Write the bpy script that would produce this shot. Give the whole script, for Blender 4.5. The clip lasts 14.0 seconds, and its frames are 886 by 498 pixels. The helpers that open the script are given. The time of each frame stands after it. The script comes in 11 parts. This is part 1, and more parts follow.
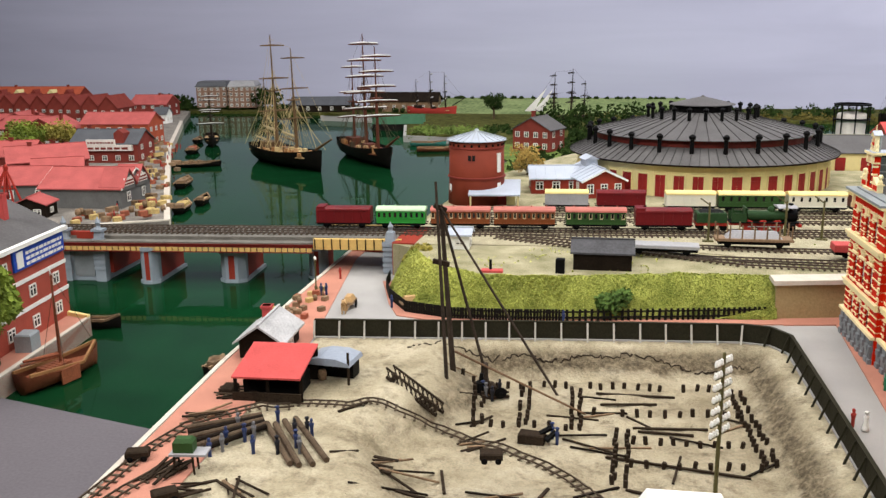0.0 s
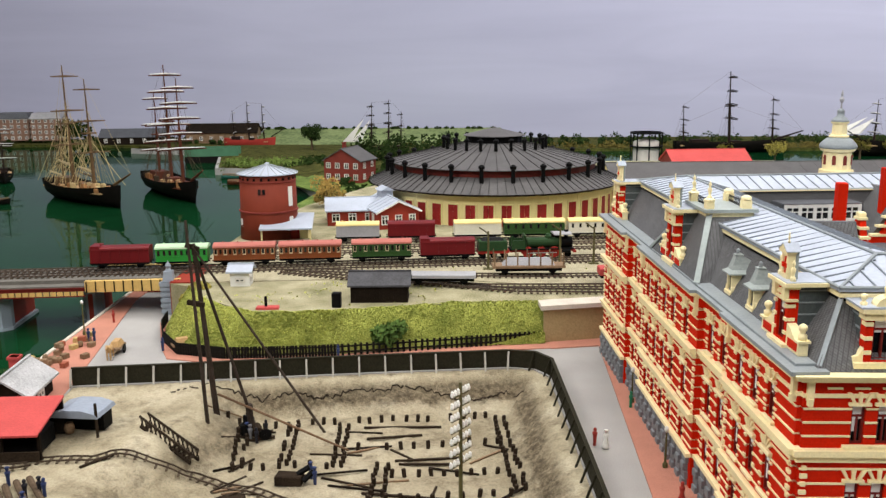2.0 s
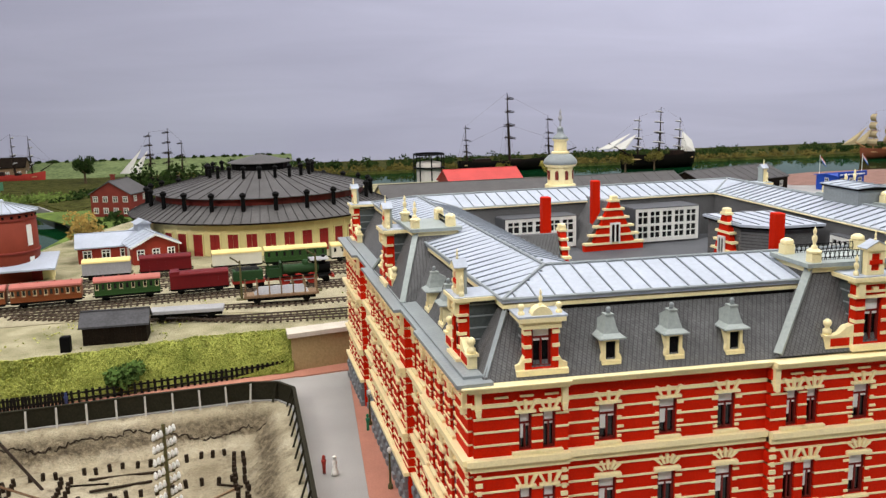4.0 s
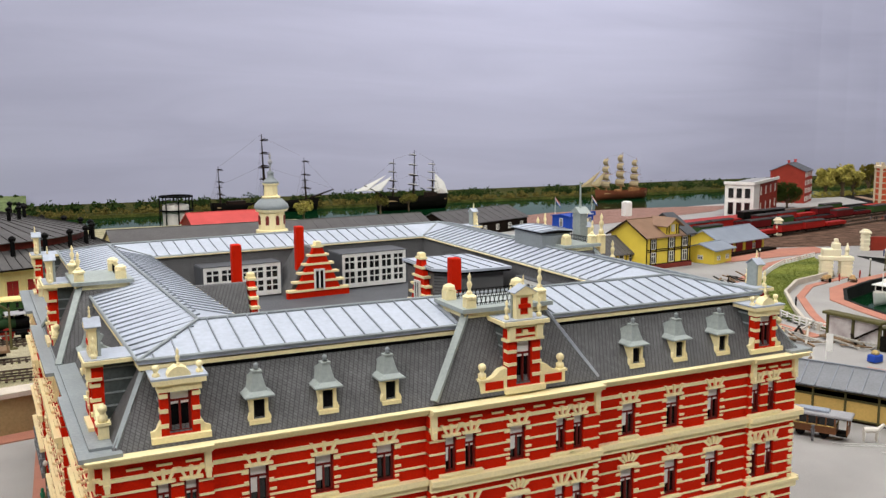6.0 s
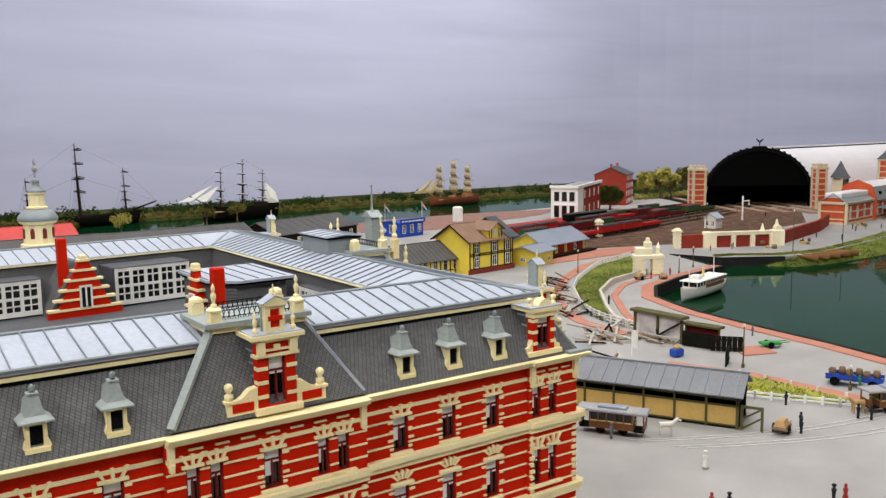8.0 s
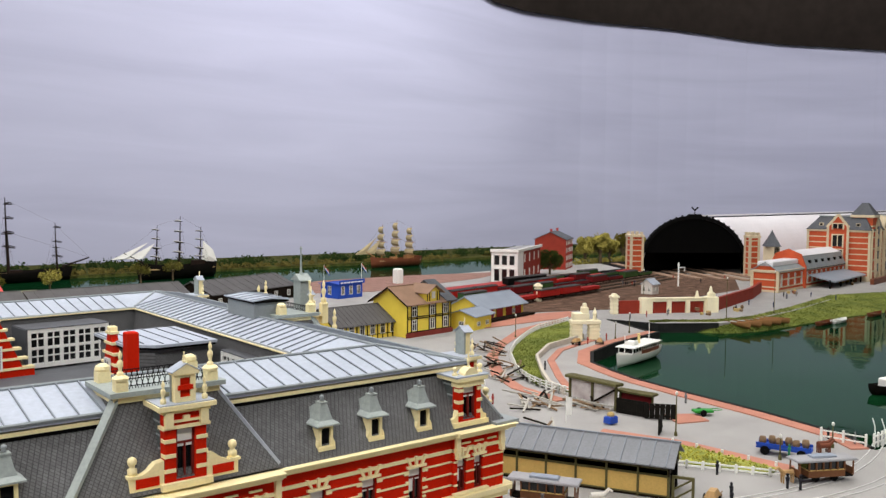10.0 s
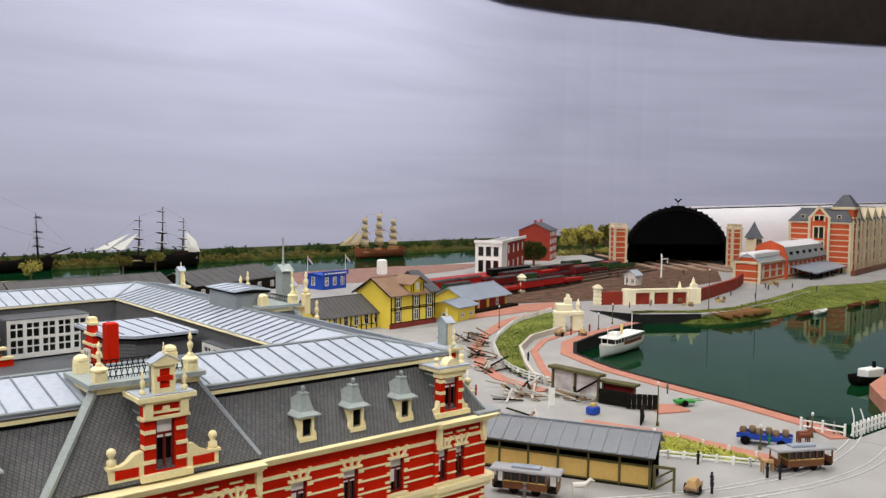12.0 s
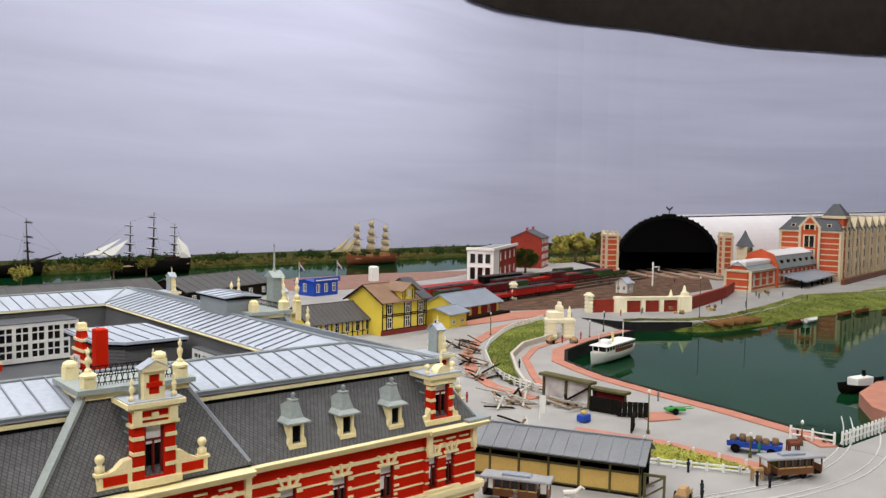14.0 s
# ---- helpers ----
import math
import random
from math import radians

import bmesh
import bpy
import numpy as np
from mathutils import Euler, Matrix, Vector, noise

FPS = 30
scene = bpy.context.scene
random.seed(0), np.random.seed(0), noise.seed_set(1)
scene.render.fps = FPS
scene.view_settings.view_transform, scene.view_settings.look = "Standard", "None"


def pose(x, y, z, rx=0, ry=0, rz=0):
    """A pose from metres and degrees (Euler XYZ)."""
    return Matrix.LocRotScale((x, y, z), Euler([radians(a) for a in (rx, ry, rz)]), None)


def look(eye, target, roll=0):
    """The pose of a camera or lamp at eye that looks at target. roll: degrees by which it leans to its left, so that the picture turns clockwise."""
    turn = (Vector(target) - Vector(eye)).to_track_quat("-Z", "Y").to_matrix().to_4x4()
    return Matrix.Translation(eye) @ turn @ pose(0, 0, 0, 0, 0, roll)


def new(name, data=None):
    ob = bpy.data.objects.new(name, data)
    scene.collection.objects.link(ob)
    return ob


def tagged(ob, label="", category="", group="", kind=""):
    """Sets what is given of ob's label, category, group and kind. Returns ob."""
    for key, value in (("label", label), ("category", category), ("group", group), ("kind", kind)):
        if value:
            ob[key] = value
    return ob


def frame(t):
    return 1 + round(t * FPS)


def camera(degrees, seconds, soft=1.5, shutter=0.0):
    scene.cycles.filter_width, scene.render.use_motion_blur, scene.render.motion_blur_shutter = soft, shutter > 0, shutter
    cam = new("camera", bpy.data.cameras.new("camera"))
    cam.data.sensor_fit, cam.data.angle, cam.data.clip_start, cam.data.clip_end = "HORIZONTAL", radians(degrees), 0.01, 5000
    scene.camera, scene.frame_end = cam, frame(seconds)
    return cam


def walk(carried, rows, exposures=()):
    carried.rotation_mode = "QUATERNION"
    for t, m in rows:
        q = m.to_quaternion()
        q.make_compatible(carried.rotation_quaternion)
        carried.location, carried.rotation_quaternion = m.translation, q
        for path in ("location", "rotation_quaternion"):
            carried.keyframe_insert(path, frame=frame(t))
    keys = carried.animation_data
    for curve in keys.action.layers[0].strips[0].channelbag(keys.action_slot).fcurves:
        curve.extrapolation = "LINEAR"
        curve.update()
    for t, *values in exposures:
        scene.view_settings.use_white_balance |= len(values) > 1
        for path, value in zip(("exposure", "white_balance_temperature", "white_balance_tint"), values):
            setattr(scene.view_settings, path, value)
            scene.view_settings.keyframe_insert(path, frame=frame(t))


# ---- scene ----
# All plan numbers below are in decimetres (the place is a model at about 1:87); S turns them into metres.
S = 0.1
cam = camera(53.7, 14.0, soft=1.4)
PATH = [
    (0, (1.066, -0.704, 3.582), (0.645, 1.194, 3.114), -0.7),
    (0.5, (1.240, -0.624, 3.567), (0.893, 1.292, 3.108), -0.7),
    (1, (1.434, -0.577, 3.572), (1.166, 1.354, 3.123), -0.8),
    (1.5, (1.693, -0.549, 3.595), (1.522, 1.396, 3.163), -0.5),
    (2, (1.950, -0.527, 3.635), (1.883, 1.430, 3.227), -0.4),
    (2.2, (2.061, -0.540, 3.641), (2.031, 1.419, 3.240), -0.6),
    (4.3, (3.004, -0.486, 3.610), (3.441, 1.434, 3.256), -1.4),
    (4.5, (3.077, -0.492, 3.605), (3.570, 1.414, 3.255), -1.4),
    (5, (3.236, -0.478, 3.590), (3.844, 1.397, 3.251), -0.9),
    (5.5, (3.463, -0.502, 3.624), (4.187, 1.338, 3.316), -0.5),
    (6, (3.745, -0.493, 3.632), (4.588, 1.299, 3.356), -0.3),
    (6.5, (3.985, -0.536, 3.597), (4.926, 1.206, 3.317), -0.3),
    (7, (4.172, -0.511, 3.565), (5.196, 1.182, 3.272), -0.3),
    (7.5, (4.370, -0.452, 3.551), (5.452, 1.204, 3.260), -0.5),
    (8, (4.531, -0.389, 3.535), (5.674, 1.231, 3.276), -0.7),
    (8.5, (4.594, -0.363, 3.554), (5.783, 1.234, 3.362), -0.5),
    (9, (4.671, -0.359, 3.571), (5.890, 1.220, 3.431), -0.3),
    (9.2, (4.689, -0.368, 3.570), (5.918, 1.206, 3.444), -0.1),
    (11.5, (4.726, -0.374, 3.557), (6.003, 1.158, 3.421), 0.6),
    (12, (4.733, -0.377, 3.560), (6.014, 1.153, 3.420), 0.7),
    (12.5, (4.732, -0.372, 3.560), (6.014, 1.157, 3.427), 0.9),
    (13, (4.723, -0.388, 3.567), (6.007, 1.141, 3.440), 0.9),
    (13.5, (4.738, -0.391, 3.566), (6.027, 1.133, 3.441), 0.8),
    (14, (4.735, -0.386, 3.562), (6.031, 1.134, 3.438), 1.0),
]
walk(cam, [(t, look(Vector(e) * S, Vector(g) * S, r)) for t, e, g, r in PATH], [(0, 0.2), (2, 0.08), (4.5, -0.02), (6.5, -0.16), (9, -0.15), (14, -0.15)])

# ---- light: unseen lamps; ceiling panels over the model are assumed ----
world = bpy.data.worlds.new("hall_air")
scene.world = world
world.use_nodes = True
world.node_tree.nodes["Background"].inputs[0].default_value = (0.8, 0.82, 0.9, 1)
world.node_tree.nodes["Background"].inputs[1].default_value = 0.55


def ceiling_lamp(x, y, z, sx, sy, power, target=None):
    data = bpy.data.lights.new("ceiling_lamp", "AREA")
    data.shape, data.size, data.size_y, data.energy, data.color = "RECTANGLE", sx * S, sy * S, power, (1.0, 0.97, 0.95)
    ob = new("ceiling_lamp", data)
    ob.matrix_world = look(Vector((x, y, z)) * S, Vector(target or (x, y + 0.01, 0)) * S)
    return ob


# panels over the model
ceiling_lamp(3, 6, 24, 16, 9, 36)
ceiling_lamp(-11, 20, 26, 14, 6, 28)
ceiling_lamp(12, 24, 26, 16, 6, 34)
ceiling_lamp(24, 10, 24, 14, 6, 38)
# a long row added behind the visitors as fill, to brighten upright faces
ceiling_lamp(14, -13, 22, 34, 6, 42, (13, 12, 1))
ceiling_lamp(-17, -5, 22, 12, 6, 54, (3, 10, 1))
# unseen wall washers before the painted sky, added to brighten it
ceiling_lamp(38, 24, 25, 34, 4, 106, (54, 46, 10))
ceiling_lamp(8, 27, 27, 34, 4, 58, (8, 47, 9))
ceiling_lamp(-26, 27, 27, 24, 4, 22, (-26, 47, 9))
ceiling_lamp(62, 2, 25, 20, 4, 58, (80, 18, 9))

# ---- building kit ----
class Geo:
    """Vertices and faces of one mesh, in decimetres."""

    def __init__(self, m=None):
        self.v, self.f, self.m = [], [], m

    def add(self, verts, faces):
        n = len(self.v)
        self.v += [tuple(self.m @ Vector(p)) if self.m else tuple(p) for p in verts]
        self.f += [tuple(i + n for i in f) for f in faces]
        return self

    def box(self, x0, y0, z0, x1, y1, z1, top=0.0):
        """A box; top: how far its upper face is drawn in."""
        t = top
        self.add([(x0, y0, z0), (x1, y0, z0), (x1, y1, z0), (x0, y1, z0), (x0 + t, y0 + t, z1), (x1 - t, y0 + t, z1), (x1 - t, y1 - t, z1), (x0 + t, y1 - t, z1)],
                 [(3, 2, 1, 0), (4, 5, 6, 7), (0, 1, 5, 4), (1, 2, 6, 5), (2, 3, 7, 6), (3, 0, 4, 7)])
        return self

    def cbox(self, x0, y0, z0, x1, y1, z1, c=0.01):
        """A box whose upper edges are worn off by c."""
        self.box(x0, y0, z0, x1, y1, z1 - c)
        self.f.pop(-5)
        n = len(self.v) - 4
        k = len(self.v)
        self.v += [tuple(self.m @ Vector(p)) if self.m else p for p in [(x0 + c, y0 + c, z1), (x1 - c, y0 + c, z1), (x1 - c, y1 - c, z1), (x0 + c, y1 - c, z1)]]
        self.f += [(k, k + 1, k + 2, k + 3)] + [(n + i, n + (i + 1) % 4, k + (i + 1) % 4, k + i) for i in range(4)]
        return self

    def prism(self, poly, z0, z1):
        """An upright prism on a plan polygon (anticlockwise)."""
        n = len(poly)
        self.add([(x, y, z0) for x, y in poly] + [(x, y, z1) for x, y in poly],
                 [tuple(range(n - 1, -1, -1)), tuple(range(n, 2 * n))] + [(i, (i + 1) % n, n + (i + 1) % n, n + i) for i in range(n)])
        return self

    def side_prism(self, poly, y0, y1):
        """A prism on a polygon in the x-z plane, drawn from y0 to y1."""
        n = len(poly)
        self.add([(x, y0, z) for x, z in poly] + [(x, y1, z) for x, z in poly],
                 [tuple(range(n)), tuple(range(2 * n - 1, n - 1, -1))] + [(i, n + i, n + (i + 1) % n, (i + 1) % n) for i in range(n)])
        return self

    def lathe(self, x, y, prof, seg=10):
        """A turned solid: rows of (radius, z) from foot to top."""
        vs, fs = [], []
        for r, z in prof:
            vs += [(x + r * math.cos(2 * math.pi * k / seg), y + r * math.sin(2 * math.pi * k / seg), z) for k in range(seg)]
        for j in range(len(prof) - 1):
            for k in range(seg):
                a, b = j * seg + k, j * seg + (k + 1) % seg
                fs.append((a, b, b + seg, a + seg))
        fs.append(tuple(range(seg - 1, -1, -1)))
        fs.append(tuple((len(prof) - 1) * seg + k for k in range(seg)))
        return self.add(vs, fs)

    def rod(self, a, b, r, r2=None, seg=6):
        """A round rod from a to b."""
        a, b = Vector(a), Vector(b)
        d = (b - a).normalized()
        u = d.orthogonal().normalized()
        w = d.cross(u)
        r2 = r if r2 is None else r2
        vs = [tuple(p + (u * math.cos(2 * math.pi * k / seg) + w * math.sin(2 * math.pi * k / seg)) * q) for p, q in ((a, r), (b, r2)) for k in range(seg)]
        return self.add(vs, [(k, (k + 1) % seg, seg + (k + 1) % seg, seg + k) for k in range(seg)] + [tuple(range(seg - 1, -1, -1)), tuple(range(seg, 2 * seg))])

    def beam(self, a, b, w, h):
        """A squared beam from a to b, w wide and h high."""
        a, b = Vector(a), Vector(b)
        d = (b - a).normalized()
        s = d.cross(Vector((0, 0, 1)))
        s = Vector((1, 0, 0)) if s.length < 1e-4 else s.normalized()
        u = s.cross(d)
        vs = [tuple(p + s * w / 2 * i + u * h / 2 * j) for p in (a, b) for i, j in ((-1, -1), (1, -1), (1, 1), (-1, 1))]
        return self.add(vs, [(0, 1, 2, 3), (7, 6, 5, 4), (0, 4, 5, 1), (1, 5, 6, 2), (2, 6, 7, 3), (3, 7, 4, 0)])

    def grid(self, xs, zs, y0, y1, hole):
        """One connected upright panel of cells between y0 and y1; hole(i, j) leaves a cell open."""
        ids, base = {}, len(self.v)
        out, nx, nz = [], len(xs) - 1, len(zs) - 1

        def vid(i, j, k):
            if (i, j, k) not in ids:
                ids[i, j, k] = len(ids)
                p = (xs[i], (y0, y1)[k], zs[j])
                self.v.append(tuple(self.m @ Vector(p)) if self.m else p)
            return base + ids[i, j, k]

        solid = {(i, j) for i in range(nx) for j in range(nz) if not hole(i, j)}
        for i, j in sorted(solid):
            out += [(vid(i, j, 0), vid(i + 1, j, 0), vid(i + 1, j + 1, 0), vid(i, j + 1, 0)), (vid(i, j, 1), vid(i, j + 1, 1), vid(i + 1, j + 1, 1), vid(i + 1, j, 1))]
            for di, dj, a, b in ((-1, 0, (i, j), (i, j + 1)), (1, 0, (i + 1, j + 1), (i + 1, j)), (0, -1, (i + 1, j), (i, j)), (0, 1, (i, j + 1), (i + 1, j + 1))):
                if (i + di, j + dj) not in solid:
                    out.append((vid(*a, 0), vid(*b, 0), vid(*b, 1), vid(*a, 1)))
        self.f += out
        return self

    def quad(self, *p):
        return self.add(p, [tuple(range(len(p)))])

    def sweep(self, pts, w, h):
        """One connected bar of w by h that follows a line of points."""
        n0 = len(self.v)
        m = []
        for i, p in enumerate(pts):
            a, b = Vector(pts[max(0, i - 1)]), Vector(pts[min(len(pts) - 1, i + 1)])
            d = (b - a).normalized()
            s = Vector((-d.y, d.x, 0)).normalized() * w / 2
            p = Vector(p)
            m += [tuple(p - s), tuple(p + s), tuple(p + s + Vector((0, 0, h))), tuple(p - s + Vector((0, 0, h)))]
        f = []
        for i in range(len(pts) - 1):
            b = 4 * i
            f += [(b + k, b + (k + 1) % 4, b + 4 + (k + 1) % 4, b + 4 + k) for k in range(4)]
        e = 4 * len(pts) - 4
        return self.add(m, f + [(3, 2, 1, 0), (e, e + 1, e + 2, e + 3)])

    def slab(self, pts, t):
        """A plate with the given upper face and thickness t downwards."""
        n = len(pts)
        low = [(x, y, z - t) for x, y, z in pts]
        return self.add(list(pts) + low, [tuple(range(n)), tuple(range(2 * n - 1, n - 1, -1))] + [(i, n + i, n + (i + 1) % n, (i + 1) % n) for i in range(n)])


def mesh_of(name, geo, material, smooth=False):
    me = bpy.data.meshes.new(name)
    me.from_pydata([(x * S, y * S, z * S) for x, y, z in geo.v], [], geo.f)
    if smooth:
        me.polygons.foreach_set("use_smooth", [True] * len(me.polygons))
    me.materials.append(material)
    me.update()
    return me


def part(name, geo, material, parent=None, label="", smooth=False):
    """One mesh object under a thing or a part; geo may be a mesh that is shared."""
    me = geo if isinstance(geo, bpy.types.Mesh) else mesh_of(name, geo, material, smooth)
    ob = new(name, me)
    ob.parent = parent
    return tagged(ob, label) if label else ob


def thing(name, x, y, z, rz=0.0, label="", category="", group=""):
    ob = new(name)
    ob.empty_display_size = 0.01
    ob.matrix_basis = pose(x * S, y * S, z * S, 0, 0, rz)
    return tagged(ob, label, category, group)


def setting(name, geo, material, label, category, smooth=False, kind="structure"):
    return tagged(part(name, geo, material, smooth=smooth), label, category, kind=kind)


def at(x, y, z, rz=0.0, rx=0.0, ry=0.0):
    return pose(x * S, y * S, z * S, rx, ry, rz)


# ---- materials ----
def paint(name, rgb, rough=0.6, vary=0.12, grain=400.0, patch=18.0, bump=0.15, metal=0.0, random_tone=0.0, tone2=None):
    """A surface of one base colour with grain, larger patches and fine relief. Sizes are in repeats per metre."""
    m = bpy.data.materials.new(name)
    m.use_nodes = True
    nt = m.node_tree
    b = nt.nodes["Principled BSDF"]
    b.inputs["Roughness"].default_value, b.inputs["Metallic"].default_value = rough, metal
    b.inputs["Specular IOR Level"].default_value = 0.5 if rough < 0.3 else (0.04 if max(rgb) < 0.07 else 0.18)
    co = nt.nodes.new("ShaderNodeTexCoord")
    n1, n2 = nt.nodes.new("ShaderNodeTexNoise"), nt.nodes.new("ShaderNodeTexNoise")
    n1.inputs["Scale"].default_value, n2.inputs["Scale"].default_value = grain, patch
    n1.inputs["Detail"].default_value, n2.inputs["Detail"].default_value = 3, 4
    for n in (n1, n2):
        nt.links.new(co.outputs["Object"], n.inputs["Vector"])
    add = nt.nodes.new("ShaderNodeMath")
    nt.links.new(n1.outputs["Fac"], add.inputs[0]), nt.links.new(n2.outputs["Fac"], add.inputs[1])
    half = nt.nodes.new("ShaderNodeMapRange")
    half.inputs[1].default_value, half.inputs[2].default_value = 0.7, 1.3
    nt.links.new(add.outputs[0], half.inputs[0])
    mix = nt.nodes.new("ShaderNodeMix")
    mix.data_type = "RGBA"
    lo = [c * (1 - vary) for c in rgb]
    hi = [min(1, c * (1 + vary)) for c in rgb] if tone2 is None else tone2
    mix.inputs[6].default_value, mix.inputs[7].default_value = (*lo, 1), (*hi, 1)
    nt.links.new(half.outputs[0], mix.inputs[0])
    out = mix.outputs[2]
    if random_tone:
        info, hsv, rng = nt.nodes.new("ShaderNodeObjectInfo"), nt.nodes.new("ShaderNodeHueSaturation"), nt.nodes.new("ShaderNodeMapRange")
        rng.inputs[3].default_value, rng.inputs[4].default_value = 1 - random_tone, 1 + random_tone
        nt.links.new(info.outputs["Random"], rng.inputs[0]), nt.links.new(rng.outputs[0], hsv.inputs["Value"]), nt.links.new(out, hsv.inputs["Color"])
        out = hsv.outputs["Color"]
    nt.links.new(out, b.inputs["Base Color"])
    if bump:
        bp = nt.nodes.new("ShaderNodeBump")
        bp.inputs["Strength"].default_value, bp.inputs["Distance"].default_value = bump, 0.002
        nt.links.new(n1.outputs["Fac"], bp.inputs["Height"]), nt.links.new(bp.outputs[0], b.inputs["Normal"])
    return m


BRICK_RED = paint("red_painted_brick", (0.58, 0.017, 0.003), 0.62, 0.14, 900, 25)
BRICK_RED.node_tree.nodes["Principled BSDF"].inputs["Specular IOR Level"].default_value = 0.06
CREAM = paint("cream_stone_paint", (0.92, 0.8, 0.46), 0.5, 0.08, 700, 30)
ZINC = paint("pale_zinc_sheet", (0.4, 0.44, 0.51), 0.5, 0.1, 300, 22, 0.05)
SLATE = paint("grey_slate", (0.085, 0.09, 0.1), 0.55, 0.2, 500, 30)
GREYLEAD = paint("grey_lead_sheet", (0.27, 0.3, 0.31), 0.45, 0.1, 400, 30)
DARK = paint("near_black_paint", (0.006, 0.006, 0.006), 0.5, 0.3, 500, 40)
WOODDARK = paint("tarred_wood", (0.014, 0.01, 0.007), 0.75, 0.4, 500, 60)
WOOD = paint("weathered_wood", (0.2, 0.13, 0.075), 0.75, 0.35, 500, 60, random_tone=0.2)
WHITE = paint("white_paint", (0.8, 0.8, 0.76), 0.45, 0.05, 600, 40)
APRON = paint("dark_grey_apron", (0.11, 0.1, 0.11), 0.7, 0.12, 300, 8)
STREET = paint("grey_street", (0.335, 0.325, 0.31), 0.7, 0.16, 900, 10)
PINKPAVE = paint("pink_pavement", (0.45, 0.2, 0.14), 0.75, 0.14, 900, 30)
GRASS = paint("grass_flock", (0.17, 0.23, 0.025), 0.95, 0.5, 700, 40, 0.8, tone2=(0.46, 0.48, 0.11))
BALLAST = paint("pale_ballast", (0.4, 0.36, 0.24), 0.9, 0.25, 1500, 40, 0.7)
ROOFRED = paint("faded_red_roof", (0.48, 0.072, 0.066), 0.65, 0.16, 600, 30)
BRICK_DULL = paint("dull_red_brick", (0.2, 0.036, 0.026), 0.7, 0.18, 900, 40)
GRANITE = paint("grey_granite", (0.2, 0.22, 0.23), 0.6, 0.2, 800, 50)
YELLOW = paint("yellow_paint", (0.78, 0.6, 0.08), 0.5, 0.07, 600, 40)
PALEYELLOW = paint("pale_yellow_plaster", (0.72, 0.62, 0.3), 0.6, 0.08, 600, 40)
SKYPAINT = paint("painted_grey_sky", (0.46, 0.46, 0.56), 0.9, 0.05, 3, 0.8, 0)
WATER = paint("green_resin_water", (0.003, 0.028, 0.009), 0.4, 0.3, 14, 2.5, 0)


def resin_gloss(m, share=0.9):
    """A smooth clear coat over the dark green, with faint ripples."""
    nt = m.node_tree
    b, out = nt.nodes["Principled BSDF"], nt.nodes["Material Output"]
    b.inputs["Specular IOR Level"].default_value = 0.0
    gl, mx, wv, bp, co, fr, mu = (nt.nodes.new("ShaderNode" + k) for k in ("BsdfGlossy", "MixShader", "TexNoise", "Bump", "TexCoord", "Fresnel", "Math"))
    pw = nt.nodes.new("ShaderNodeMath")
    pw.operation, pw.inputs[1].default_value, mu.operation, mu.inputs[1].default_value = "POWER", 1.3, "MULTIPLY", share
    nt.links.new(fr.outputs[0], pw.inputs[0]), nt.links.new(pw.outputs[0], mu.inputs[0]), nt.links.new(mu.outputs[0], mx.inputs[0])
    gl.inputs["Color"].default_value = (0.74, 0.88, 0.8, 1)
    gl.inputs["Roughness"].default_value, fr.inputs[0].default_value = 0.03, 1.33
    wv.inputs["Scale"].default_value, wv.inputs["Detail"].default_value = 26, 3
    bp.inputs["Strength"].default_value, bp.inputs["Distance"].default_value = 0.12, 0.002
    nt.links.new(co.outputs["Object"], wv.inputs["Vector"]), nt.links.new(wv.outputs["Fac"], bp.inputs["Height"]), nt.links.new(bp.outputs[0], gl.inputs["Normal"])
    nt.links.new(b.outputs[0], mx.inputs[1]), nt.links.new(gl.outputs[0], mx.inputs[2]), nt.links.new(mx.outputs[0], out.inputs[0])


resin_gloss(WATER)
FARGRASS = paint("olive_far_meadow", (0.02, 0.026, 0.007), 0.95, 0.4, 200, 30, 0.5, tone2=(0.1, 0.1, 0.026))
WALLBUFF = paint("olive_buff_render", (0.34, 0.26, 0.13), 0.8, 0.16, 300, 12, 0.3)


def streak_sky(m):
    """Long faint cloud streaks across the painted sky."""
    nt = m.node_tree
    mapping = nt.nodes.new("ShaderNodeMapping")
    mapping.inputs["Scale"].default_value = (0.35, 0.35, 3.2)
    co = nt.nodes.new("ShaderNodeTexCoord")
    cloud = nt.nodes.new("ShaderNodeTexNoise")
    cloud.inputs["Scale"].default_value, cloud.inputs["Detail"].default_value, cloud.inputs["Distortion"].default_value = 1.6, 6, 0.6
    ramp = nt.nodes.new("ShaderNodeValToRGB")
    ramp.color_ramp.elements[0].position, ramp.color_ramp.elements[0].color = 0.3, (0.37, 0.382, 0.505, 1)
    ramp.color_ramp.elements[1].position, ramp.color_ramp.elements[1].color = 0.7, (0.44, 0.455, 0.59, 1)
    nt.links.new(co.outputs["Object"], mapping.inputs["Vector"]), nt.links.new(mapping.outputs[0], cloud.inputs["Vector"])
    nt.links.new(cloud.outputs["Fac"], ramp.inputs[0]), nt.links.new(ramp.outputs[0], nt.nodes["Principled BSDF"].inputs["Base Color"])


streak_sky(SKYPAINT)

